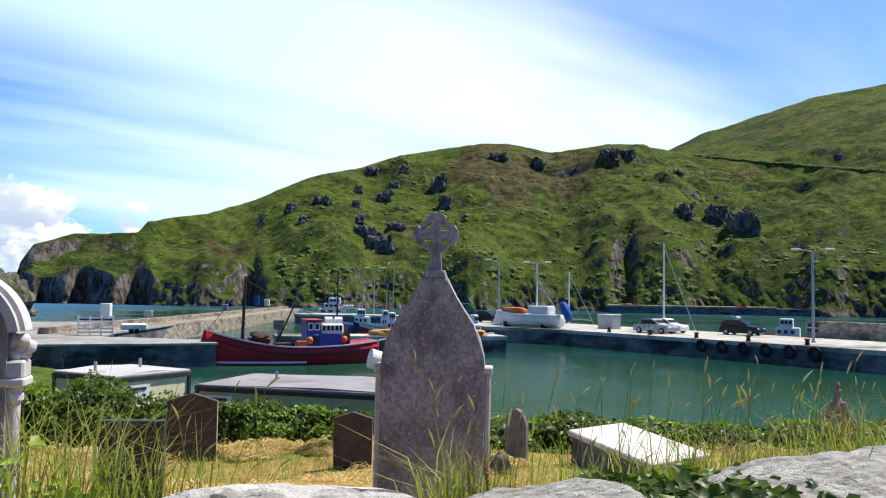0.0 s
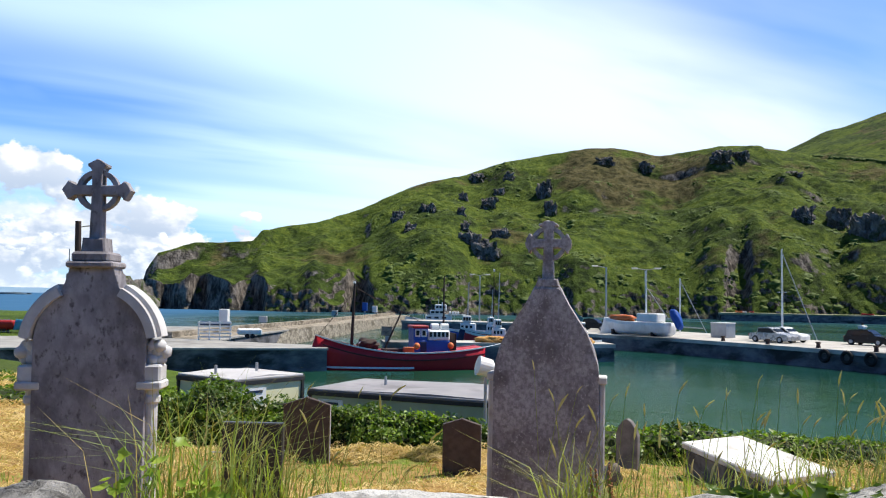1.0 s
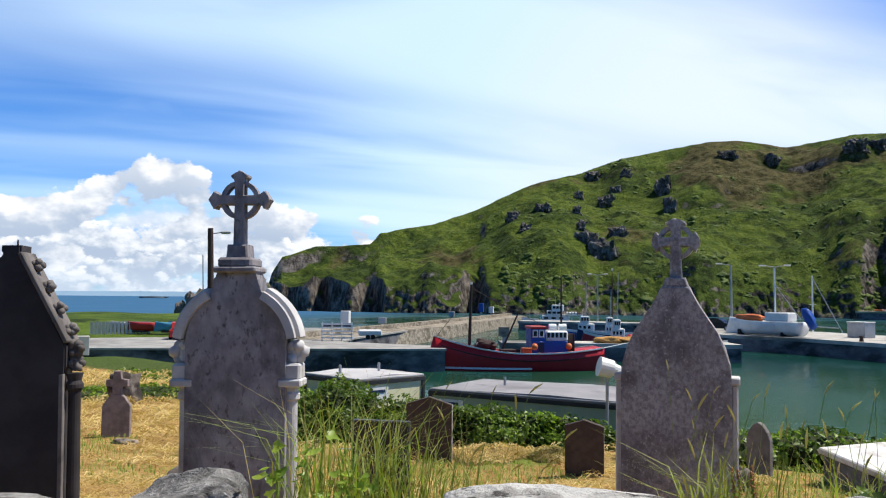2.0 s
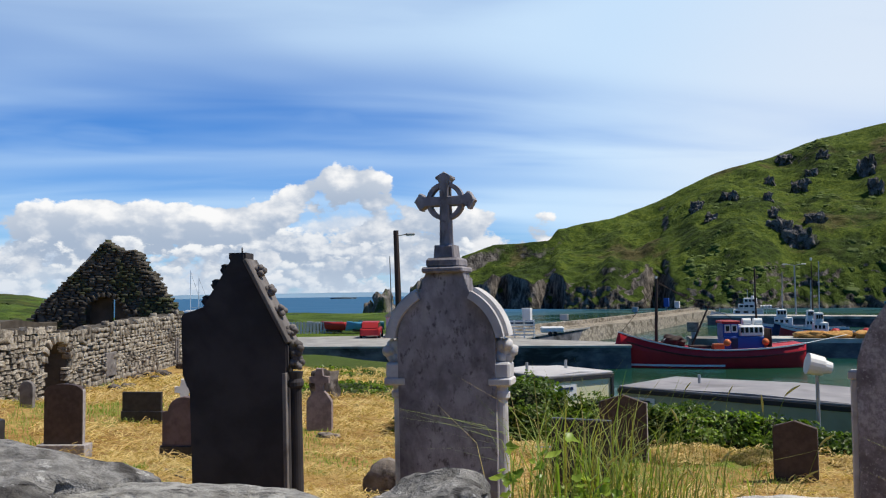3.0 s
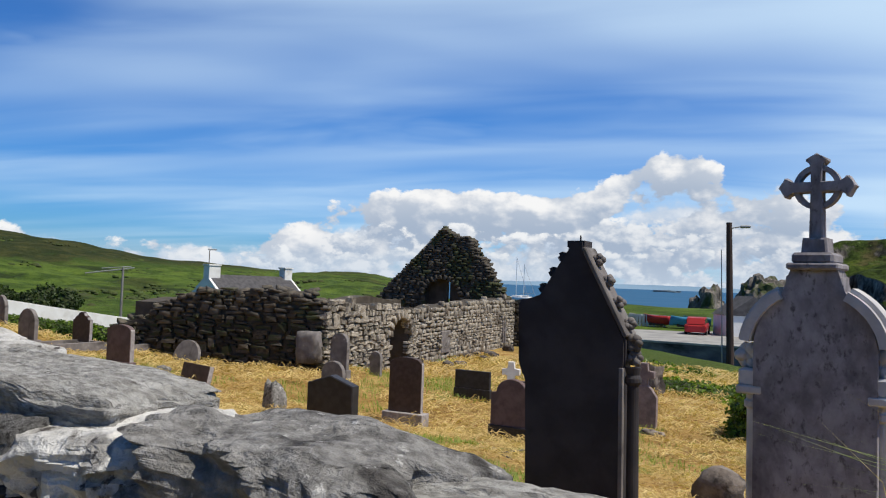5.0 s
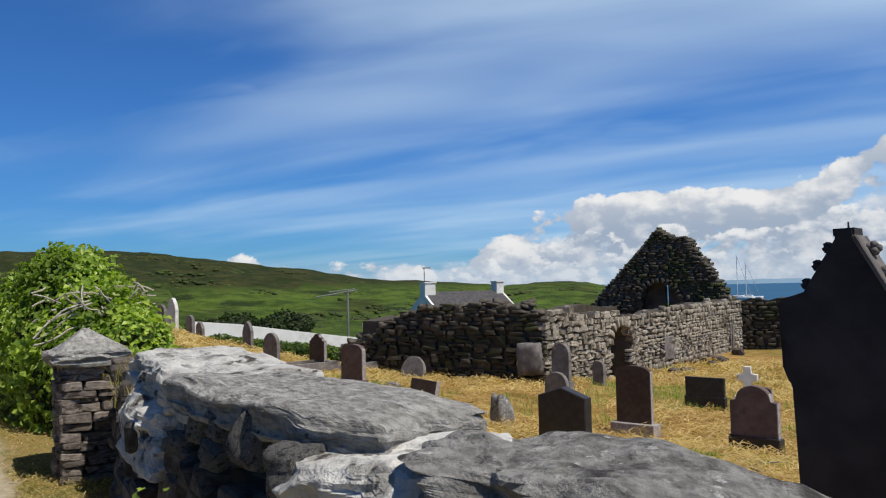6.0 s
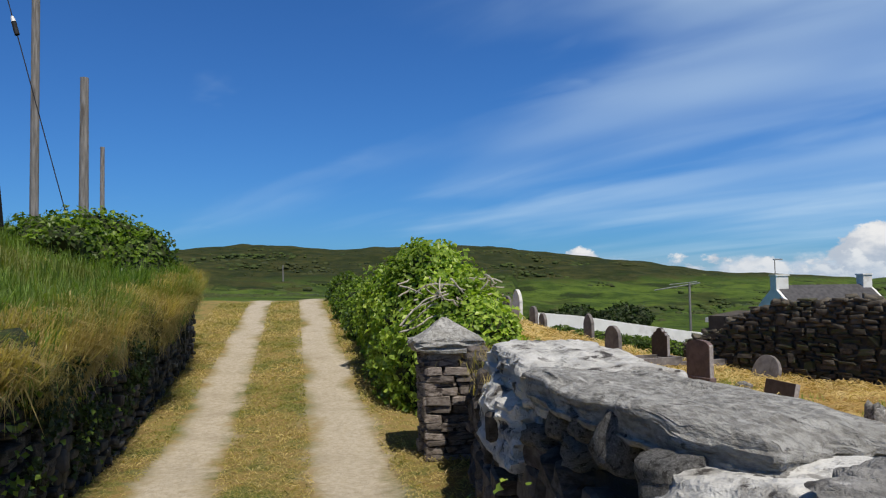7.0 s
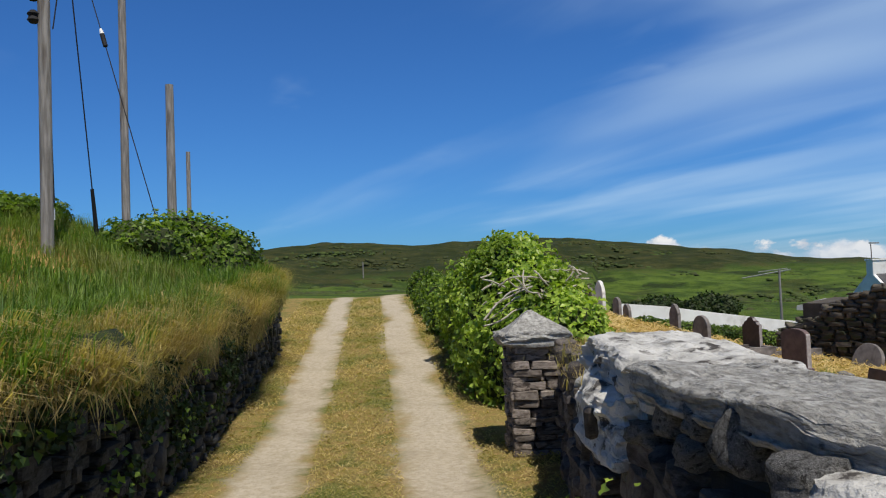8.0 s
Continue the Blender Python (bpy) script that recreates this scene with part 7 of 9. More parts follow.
def hay():
    """Cut grass lying over the graveyard, and stubble on the lane's ridge."""
    n = 180000
    r = 3.0 + 26 * GROW.random(n) ** 0.8
    b = np.radians(GROW.uniform(-32, 92, n))
    x, y = -np.sin(b) * r, np.cos(b) * r
    keep = (y - wall_y(x) > 0.35) & (y < np.interp(x, [-24, -14, -7, 0], [30, 25, 17, 14.6]))
    rel = np.stack([x - CH_A.x, y - CH_A.y], 1)
    s, w = rel @ np.array(CH_U), rel @ np.array(CH_P)
    keep &= ~((s > -0.2) & (w > -0.1) & (s < 19) & (w < 6.9))
    x, y, r = x[keep], y[keep], r[keep]
    z = land(x, y)
    green = np.array([noise.noise(Vector((a * 0.28, c * 0.28, 5.0))) + 0.5 * noise.noise(Vector((a * 0.9, c * 0.9, 1.0))) for a, c in zip(x, y)])
    g = green > 0.22
    co = np.stack([x, y, z - 0.01], 1)
    size = 0.5 + r / 16
    rx_, ry_, rr_ = x[~g], y[~g], r[~g]
    lump = np.array([max(0.0, noise.noise(Vector((a * 1.3, c * 1.3, 2.0)))) + 0.6 * max(0.0, noise.noise(Vector((a * 3.1, c * 3.1, 6.0)))) for a, c in zip(rx_, ry_)])
    co_h = np.stack([rx_, ry_, land(rx_, ry_) + 0.01 + 0.26 * lump * GROW.random(len(rx_))], 1)
    ob = straws("cut_hay", co_h, (0.09 + 0.013 * rr_) * GROW.uniform(0.5, 1.5, len(rx_)), 0.004 + 0.0006 * rr_, F_HAY, GROW)
    tagged(ob, "bleached cut hay lying over the graves", "hay", kind="stuff")
    ob = blades("green_grass", co[g], 0.09 * size[g] * GROW.uniform(0.4, 1.3, g.sum()), 0.012, 0.8, F_GRASS, GROW)
    tagged(ob, "green grass coming through the hay", "grass", kind="stuff")
    for hx, hy, wide, high, material, words in ((-3.1, 13.75, 0.75, 0.24, F_HAY, "heap of golden cut hay in front of the hedge"), (-2.05, 13.7, 0.36, 0.20, F_DRY, "small brown heap of old cuttings"), (-0.4, 13.9, 0.6, 0.16, F_HAY, "low heap of cut hay beside a headstone"),
                                                (-5.4, 13.2, 0.8, 0.16, F_HAY, "low heap of cut hay among the graves"), (0.75, 13.1, 0.6, 0.10, F_HAY, "low heap of cut hay beside a grave slab")):
        a, d = GROW.uniform(0, 6.28, 2600), GROW.random(2600) ** 0.6
        hx_, hy_ = hx + np.cos(a) * d * wide * (1 + 0.25 * np.sin(3 * a)), hy + np.sin(a) * d * wide * 0.7
        top = high * (1 - d * d) * (0.75 + 0.3 * np.sin(a * 2 + 1))
        ob = straws("hay_heap", np.stack([hx_, hy_, land(hx_, hy_) + 0.02 + top * GROW.uniform(0.55, 1.0, 2600)], 1), GROW.uniform(0.08, 0.26, 2600), np.full(2600, 0.010), material, GROW)
        tagged(ob, words, "hay", "heaps of cut hay", kind="stuff")
    n = 60000
    x = -3.0 - 22 * GROW.random(n) ** 1.2
    v = GROW.uniform(-2.0, 1.95, n)
    y = LANE_Y + LANE_SLOPE * x + v
    keep = (np.abs(v - 0.70) > 0.36) & (np.abs(v + 0.80) > 0.33) & (y < wall_y(x) - 0.3)
    keep &= np.array([noise.noise(Vector((a * 2.0, c * 2.0, 3.0))) + 0.5 * noise.noise(Vector((a * 6.0, c * 6.0, 1.0))) for a, c in zip(x, y)]) > -0.50
    x, y = x[keep], y[keep]
    far_ = np.hypot(x, y)
    co_l, half = np.stack([x, y, land(x, y) + 0.004], 1), len(x) // 2
    ob = straws("lane_straw", co_l[:half], GROW.uniform(0.03, 0.085, half) * (0.7 + far_[:half] / 18), 0.004 + 0.0005 * far_[:half], F_STRAW, GROW, 0.45)
    tagged(ob, "pale trodden straw on the lane's ridge and verges", "grass", kind="stuff")
    ob = straws("lane_grass", co_l[half:], GROW.uniform(0.03, 0.085, len(x) - half) * (0.7 + far_[half:] / 18), 0.004 + 0.0005 * far_[half:], F_DRY, GROW, 0.45)
    tagged(ob, "short scorched grass on the lane's ridge and verges", "grass", kind="stuff")


def wall_tufts():
    """Long grass, seed heads and ivy growing out of the wall top by the harbour side."""
    spots = [(-0.92, 1.98, 0.22, 260, 0.42), (-0.76, 2.15, 0.2, 110, 0.28), (0.08, 2.06, 0.13, 200, 0.26), (0.45, 2.3, 0.2, 160, 0.22), (0.95, 2.5, 0.35, 420, 0.24), (1.6, 2.9, 0.4, 420, 0.28), (0.0, 1.98, 0.05, 50, 0.32)]
    for i, (x, y, spread, n, h) in enumerate(spots):
        px_ = GROW.normal(x, spread * 0.45, n)
        py_ = GROW.normal(y, spread * 0.35, n)
        root, tall, third = np.stack([px_, py_, np.full(n, 0.98)], 1), GROW.uniform(0.4, 1.2, n) * h, n // 3
        ob = blades("grass_tuft", root[third:], tall[third:], 0.0046, 0.65, F_GRASS, GROW)
        tagged(ob, "tuft of long green grass growing from the wall", "grass", kind="stuff")
        ob = blades("dead_blades", root[:third], tall[:third] * 1.1, 0.0034, 0.45, F_DRY, GROW)
        tagged(ob, "dry brown blades among the green grass", "grass", kind="stuff")
    rng = random.Random(8)
    bm, heads = bmesh.new(), bmesh.new()
    for i in range(300):
        x = rng.choice([rng.uniform(0.25, 1.9), rng.uniform(-0.95, -0.5), rng.uniform(-0.1, 0.3)]) if i % 3 == 0 else rng.uniform(0.35, 2.1)
        y = float(wall_y(x)) + rng.uniform(0.25, 1.1)
        z = 0.55
        h = rng.uniform(0.38, 0.84)
        a = rng.uniform(-0.9, 0.9)
        dx, dy = math.cos(a) * rng.uniform(-0.08, 0.20), math.sin(a) * 0.1
        p = Vector((x, y, z))
        pts = [p + Vector((dx * f * f, dy * f * f, h * f - 0.05 * abs(dx) * f ** 4)) for f in (0, 0.3, 0.55, 0.8, 1.0)]
        for u, v in zip(pts, pts[1:]):
            bm_tube(bm, u, v, 0.0010, 0.0008, 4, False)
        way = (pts[4] - pts[3]).normalized() + Vector((dx * 1.6, 0, -0.15))
        q, size = pts[4], rng.uniform(0.7, 1.3)
        for r0, r1, step in ((0.0010, 0.0024, 0.010), (0.0024, 0.0027, 0.014), (0.0027, 0.0007, 0.016)):
            nxt = q + way.normalized() * step * size
            bm_tube(heads, q, nxt, r0 * size, r1 * size, 5, r0 > 0.0025)
            q, way = nxt, way + Vector((dx * 0.8, 0, -0.12))
    t = thing("seeding_grass", "tall grass stalks with pale seed heads behind the wall", "grass", Matrix.Identity(4), kind="stuff")
    part("stalks", bm, F_GRASS, t)
    part("seed_heads", heads, F_SEED, t, "pale seed heads")
    sorrel = thing("sorrel", "sorrel plant with rusty red seed spikes on the wall", "plant", pose(0.10, 2.0, 1.0))
    rng = random.Random(18)
    for i in range(4):
        x, y, h = rng.uniform(-0.03, 0.05), rng.uniform(-0.04, 0.04), rng.uniform(0.16, 0.25)
        bm = bmesh.new()
        bm_tube(bm, (x, y, -0.05), (x - 0.02, y, h), 0.002, 0.0015, 5, False)
        part("stem", bm, F_GRASS, sorrel)
        bm = bmesh.new()
        for q in range(44):
            f = rng.random()
            r, a = 0.008 * (1.1 - f), rng.uniform(0, 6.28)
            bm_rock(bm, (0.005, 0.005, 0.006), (x - 0.02 * (0.55 + 0.45 * f) + r * math.cos(a), y + r * math.sin(a), h * (0.5 + 0.55 * f)), (0, 0, 0), q, 0.3, 1, 0.0)
        tagged(part("seed_spike", bm, F_SORREL, sorrel), "rusty red seed spike", kind="stuff")
    n = 1500
    x = GROW.uniform(0.30, 1.15, n)
    y = wall_y(x) + GROW.uniform(-0.15, 0.36, n)
    z = 1.12 + GROW.uniform(0, 0.07, n) - 0.10 * (x > 0.85)
    ob = ivy_leaves("wall_ivy", np.stack([x, y, z], 1), np.tile([-0.1, -0.2, 0.8], (n, 1)), 0.036, F_HEDGE, GROW)
    tagged(ob, "glossy ivy sprawling over the wall top", "ivy", kind="stuff")
    for x0, y0, z0, k in ((-0.98, 1.86, 1.06, 70), (-3.62, 0.20, 0.72, 40), (-4.4, 0.12, 0.55, 30), (-3.3, 0.24, 0.42, 40)):
        ob = ivy_leaves("wall_weed", np.stack([GROW.normal(x0, 0.10, k), GROW.normal(y0, 0.05, k), GROW.normal(z0, 0.09, k)], 1), np.tile([0.0, -0.5, 1.0], (k, 1)), 0.034, F_IVY, GROW)
        tagged(ob, "small leafy weed rooted in the wall", "weed", kind="stuff")
    n = 7000
    x = GROW.uniform(-8.3, -5.2, n)
    ob = blades("wall_grass", np.stack([x, wall_y(x) + GROW.normal(0.05, 0.17, n), 1.0 + GROW.uniform(-0.05, 0.05, n)], 1), GROW.uniform(0.04, 0.15, n), 0.006, 1.2, F_DRY, GROW)
    tagged(ob, "dry grass growing over the wall beside the pillar", "grass", kind="stuff")


ruined_church()
hedges()
stone_bank()
hay()
wall_tufts()


# ---- more of the graveyard ----
def small_graves():
    # cross-topped headstone
    x, y = -10.57, 13.6
    t = thing("cross_headstone", "small purple-grey headstone topped with a plain cross", "headstone", pose(x, y, float(land(x, y)), 0, 0, 22))
    bm = bmesh.new()
    bm_prism(bm, [(-0.27, -0.2), (0.27, -0.2), (0.27, 0.62), (0.16, 0.78), (0.09, 0.84), (-0.09, 0.84), (-0.16, 0.78), (-0.27, 0.62)], 0.13, 0.012)
    part("slab", bm, M_PURPLE, t)
    bm = bmesh.new()
    bm_prism(bm, [(-0.08, 0.84), (0.08, 0.84), (0.07, 1.0), (0.21, 1.0), (0.21, 1.13), (0.07, 1.13), (0.07, 1.30), (-0.07, 1.30), (-0.07, 1.13), (-0.21, 1.13), (-0.21, 1.0), (-0.07, 1.0)], 0.12, 0.012)
    part("cross", bm, M_PURPLE, t)
    # white cross
    x, y = -13.4, 12.6
    t = thing("white_cross", "short white marble cross on a stepped base", "cross", pose(x, y, float(land(x, y)), 0, 0, 34))
    bm = bmesh.new()
    bm_prism(bm, [(-0.07, 0.35), (0.07, 0.35), (0.07, 0.66), (0.20, 0.66), (0.20, 0.79), (0.07, 0.79), (0.07, 0.95), (-0.07, 0.95), (-0.07, 0.79), (-0.20, 0.79), (-0.20, 0.66), (-0.07, 0.66)], 0.12, 0.01)
    part("cross", bm, M_WHITESTONE, t)
    bm = bmesh.new()
    bm_box(bm, (0.5, 0.36, 0.5), (0, 0, 0.12), bevel=0.02)
    bm_box(bm, (0.34, 0.24, 0.12), (0, 0, 0.42), bevel=0.02)
    part("base", bm, M_WHITESTONE, t)
    # low dark marker
    x, y = -14.0, 13.6
    headstone("low dark grave marker near the ruin", x, y, 0.43, 0.40, "segment", M_BROWNSTONE, 22, 0.1)
    headstone("low dark slab lying tilted in the hay", -16.09, 6.44, 0.82, 0.40, "flat", M_BROWNSTONE, 16, 0.12, tilt=(-12, 2))
    # broken stump
    for x, y, sx, sy, sz, lab in ((-12.9, 6.55, 0.48, 0.30, 0.72, "broken lichened gravestone stump"), (-5.7, 8.55, 0.58, 0.42, 0.56, "brown rounded boulder in the hay"), (-8.36, 5.84, 0.32, 0.22, 0.25, "brown stone lying in the hay"),
                                  (-17.2, 6.2, 0.35, 0.25, 0.22, "small pale stone lying in the grass"), (-9.9, 13.0, 0.5, 0.25, 0.12, "flat stone lying in the hay"),
                                  (-13.2, 17.3, 0.8, 0.5, 0.85, "rounded mossy boulder among brambles"), (0.9, 12.4, 0.3, 0.2, 0.35, "small stone beside the headstone"), (7.9, 13.4, 1.1, 0.6, 0.35, "pale flat stone among the grass")):
        bm = bmesh.new()
        bm_rock(bm, (sx, sy, sz), (0, 0, sz * 0.3), seed=int(abs(x) * 10), rough=0.42, sub=3, square=0.45)
        r = part("stone", bm, M_SPOTSLAB if "pale" in lab or "lichened" in lab else M_PILLARSTONE, smooth=True)
        r.location = (x, y, float(land(x, y)))
        tagged(r, lab, "stone")
    bm = bmesh.new()
    bm_tube(bm, (0, 0, 0.03), (0.75, -0.35, 0.05), 0.025, 0.012, 6)
    bm_tube(bm, (0.35, -0.16, 0.04), (0.6, 0.1, 0.10), 0.012, 0.006, 5)
    r = part("dead_branch", bm, M_GREYSTONE)
    r.location = (-8.9, 7.9, float(land(-8.9, 7.9)))
    tagged(r, "bleached dead branch lying in the hay", "branch")
    # table tomb
    x, y = 3.12, 13.2
    t = thing("table_tomb", "white slab tomb on low dark stone sides", "tomb", pose(x, y, float(land(x, y)) - 0.14, 2, 6, -60))
    bm = bmesh.new()
    bm_box(bm, (1.95, 1.25, 0.10), (0, 0, 0.56), bevel=0.02)
    part("slab", bm, M_WHITESTONE, t, "bleached white top slab")
    for sy in (-1, 1):
        bm = bmesh.new()
        bm_box(bm, (1.80, 0.12, 0.75), (0, sy * 0.52, 0.12), bevel=0.015)
        part("side_panel", bm, M_GREYSTONE, t)
    for sx in (-1, 1):
        bm = bmesh.new()
        bm_box(bm, (0.12, 0.9, 0.75), (sx * 0.83, 0, 0.12), bevel=0.015)
        part("end_panel", bm, M_GREYSTONE, t)
    # a thin pinnacle headstone further right
    x, y = 7.1, 14.6
    t = thing("pinnacle_headstone", "dark pointed headstone with a small finial", "headstone", pose(x, y, float(land(x, y)), 0, 0, -28))
    bm = bmesh.new()
    bm_prism(bm, [(-0.32, -0.2), (0.32, -0.2), (0.30, 0.55), (0.12, 0.90), (-0.12, 0.90), (-0.30, 0.55)], 0.16, 0.012)
    part("slab", bm, M_GREYSTONE, t)
    bm = bmesh.new()
    bm_lathe(bm, [(0.10, 0.88), (0.06, 0.96), (0.035, 1.0), (0.07, 1.06), (0.07, 1.10), (0.03, 1.15), (0.05, 1.20), (0.01, 1.27)], (0, 0, 0), 10)
    part("finial", bm, M_GREYSTONE, t)
    # cord strung in front of the black headstone
    bm = bmesh.new()
    bm_tube(bm, (-3.75, 8.6, -0.13), (-2.9, 8.62, -0.08), 0.008, 0.008, 5)
    r = part("cord", bm, surface("blue_cord", (0.45, 0.55, 0.6), (0.55, 0.65, 0.7), 20.0, bump=0))
    tagged(r, "pale blue cord tied across the black headstone", "cord")


# ---- plain coloured finishes ----
def paint(name, rgb, rough=0.45, dirt=0.75, metal=0.0):
    return surface(name, rgb, tuple(v * 0.88 for v in rgb), 1.5, c=tuple(v * dirt for v in rgb), c_scale=0.8, c_at=(0.55, 0.75), rough=rough, bump=0.08, bump_scale=12.0, bump_dist=0.004, metal=metal)


P_RED, P_WHITE, P_BLUE = paint("red_hull_paint", (0.46, 0.020, 0.030)), paint("white_paint", (0.78, 0.78, 0.76)), paint("blue_paint", (0.022, 0.085, 0.36))
P_BRIGHT, P_NAVY, P_BLACK = paint("bright_red_paint", (0.42, 0.028, 0.03)), paint("navy_hull_paint", (0.015, 0.03, 0.08)), paint("black_rubber", (0.018, 0.018, 0.02), 0.8)
P_ORANGE, P_YELLOW, P_TEAL = paint("orange_paint", (0.65, 0.17, 0.05)), surface("yellow_net", (0.42, 0.20, 0.05), (0.62, 0.36, 0.12), 6.0, bump=0.9, bump_scale=9.0, bump_dist=0.1), paint("teal_paint", (0.015, 0.10, 0.13))
P_SILVER, P_CARBLACK, P_STEEL = paint("silver_car_paint", (0.42, 0.43, 0.44), 0.3, 0.9, 0.5), paint("black_car_paint", (0.015, 0.017, 0.022), 0.2), paint("galvanised_steel", (0.40, 0.41, 0.42), 0.5, 0.8, 0.6)
P_CREAM, P_HUTDARK, P_ROOF = paint("cream_hut_paint", (0.74, 0.71, 0.46), 0.7, 0.85), paint("green_hut_paint", (0.36, 0.40, 0.27), 0.7), surface("pale_felt_roof", (0.40, 0.39, 0.40), (0.52, 0.51, 0.51), 1.2, c=(0.30, 0.29, 0.29), c_scale=0.6, bump=0.2, bump_scale=20.0)
P_SLATE, P_LIMEWASH = surface("slate_roof", (0.055, 0.053, 0.056), (0.10, 0.096, 0.10), 3.0, bump=0.4, bump_scale=8.0, bump_dist=0.03), surface("limewash", (0.74, 0.73, 0.70), (0.82, 0.81, 0.79), 1.5, c=(0.62, 0.60, 0.56), c_scale=0.5, bump=0.2, bump_scale=6.0)
P_WOOD = surface("weathered_pole_wood", (0.15, 0.14, 0.13), (0.30, 0.285, 0.27), 6.0, c=(0.09, 0.075, 0.065), c_scale=1.0, bump=0.4, bump_scale=14.0, bump_dist=0.01, stretch=(4, 4, 0.35))
P_TARWOOD = surface("dark_pole_wood", (0.030, 0.020, 0.018), (0.075, 0.050, 0.042), 3.0, bump=0.3, bump_scale=12.0, bump_dist=0.01, stretch=(4, 4, 0.4))
P_GLASS = surface("dark_window_glass", (0.02, 0.025, 0.03), (0.03, 0.035, 0.04), 2.0, rough=0.12, bump=0)


def box_part(name, size, at, material, parent, bevel=0.02, rot=(0, 0, 0), label=""):
    bm = bmesh.new()
    bm_box(bm, size, at, rot, bevel)
    return part(name, bm, material, parent, label)


def tube_part(name, p, q, r0, r1, material, parent, n=10, label=""):
    bm = bmesh.new()
    bm_tube(bm, p, q, r0, r1, n)
    return part(name, bm, material, parent, label)


# ---- quays ----
def quay(name, label, outline, top=QUAY_Z, low=-6.0, lip=0.35, deck=M_CONCRETE):
    """A quay with a concrete deck and dark wet walls."""
    bm = bmesh.new()
    n = len(outline)
    ring = [bm.verts.new((x, y, top - lip)) for x, y in outline]
    foot = [bm.verts.new((x, y, low)) for x, y in outline]
    for i in range(n):
        bm.faces.new((ring[i], ring[(i + 1) % n], foot[(i + 1) % n], foot[i]))
    bm.faces.new(ring)
    ob = part(name, bm, M_QUAYWALL)
    tagged(ob, label, "quay", kind="structure")
    bm = bmesh.new()
    cx, cy = sum(p[0] for p in outline) / n, sum(p[1] for p in outline) / n
    grow = [(x + (0.12 if x > cx else -0.12), y + (0.12 if y > cy else -0.12)) for x, y in outline]
    a = [bm.verts.new((x, y, top)) for x, y in grow]
    b = [bm.verts.new((x, y, top - lip)) for x, y in grow]
    bm.faces.new(a)
    bm.faces.new(list(reversed(b)))
    for i in range(n):
        bm.faces.new((a[i], a[(i + 1) % n], b[(i + 1) % n], b[i]))
    part("deck", bm, deck, ob, "worn quay deck")
    return ob


def street_lamp(x, y, z, height, arms, turn=0.0):
    t = thing("street_lamp", "tall galvanised lamp post on the quay", "street lamp", pose(x, y, z, 0, 0, turn), "lamps on the quay")
    tube_part("post", (0, 0, 0), (0, 0, height), 0.13, 0.09, P_STEEL, t)
    box_part("base", (0.35, 0.35, 0.12), (0, 0, 0.06), P_STEEL, t)
    for s in arms:
        tube_part("arm", (0, 0, height - 0.05), (s * 1.0, 0, height + 0.12), 0.045, 0.04, P_STEEL, t, 8)
        bm = bmesh.new()
        bm_box(bm, (0.75, 0.26, 0.16), (s * 1.3, 0, height + 0.14), bevel=0.05)
        part("lamp_head", bm, P_WHITE, t, "pale lamp head")


def car(label, x, y, z, turn, body, length=4.2, estate=False):
    t = thing("car", label, "car", pose(x, y, z, 0, 0, turn), "cars on the quay")
    l = length / 2
    bm = bmesh.new()
    bm_prism(bm, [(-l, 0.28), (-l * 0.98, 0.72), (-l * 0.90, 0.86), (l * 0.35, 0.92), (l * 0.92, 0.78), (l, 0.60), (l, 0.28), (l * 0.9, 0.22), (-l * 0.95, 0.22)], 1.68, 0.07, seg=2)
    part("body", bm, body, t)
    back = -l * (0.93 if estate else 0.62)
    bm = bmesh.new()
    bm_prism(bm, [(back, 0.88), (back * 0.86, 1.36), (-l * 0.2, 1.44), (l * 0.08, 1.40), (l * 0.44, 0.90)], 1.42, 0.06, seg=2)
    part("roof", bm, body, t)
    for s in (-1, 1):
        bm = bmesh.new()
        bm_prism(bm, [(back * 0.88, 0.93), (back * 0.80, 1.29), (-l * 0.05, 1.34), (l * 0.10, 1.31), (l * 0.36, 0.93)], 0.02, 0.0, off=s * 0.725)
        part("side_window", bm, P_GLASS, t, "dark side window")
    bm = bmesh.new()
    bm_box(bm, (0.05, 1.2, 0.42), (l * 0.275, 0, 1.15), (0, -52, 0), 0.01)
    part("windscreen", bm, P_GLASS, t, "dark windscreen")
    for s in (-1, 1):
        for fx in (-0.62, 0.62):
            bm = bmesh.new()
            bm_tube(bm, (fx * l, s * 0.68, 0.31), (fx * l, s * 0.88, 0.31), 0.31, 0.31, 16)
            w = part("wheel", bm, P_BLACK, t)
            bm = bmesh.new()
            bm_tube(bm, (fx * l, s * 0.87, 0.31), (fx * l, s * 0.895, 0.31), 0.19, 0.17, 12)
            part("rim", bm, P_STEEL, w)
        box_part("headlight", (0.08, 0.35, 0.14), (l * 0.97, s * 0.6, 0.66), P_WHITE, t)
        box_part("tail_light", (0.06, 0.25, 0.16), (-l * 0.985, s * 0.65, 0.70), P_BRIGHT, t)


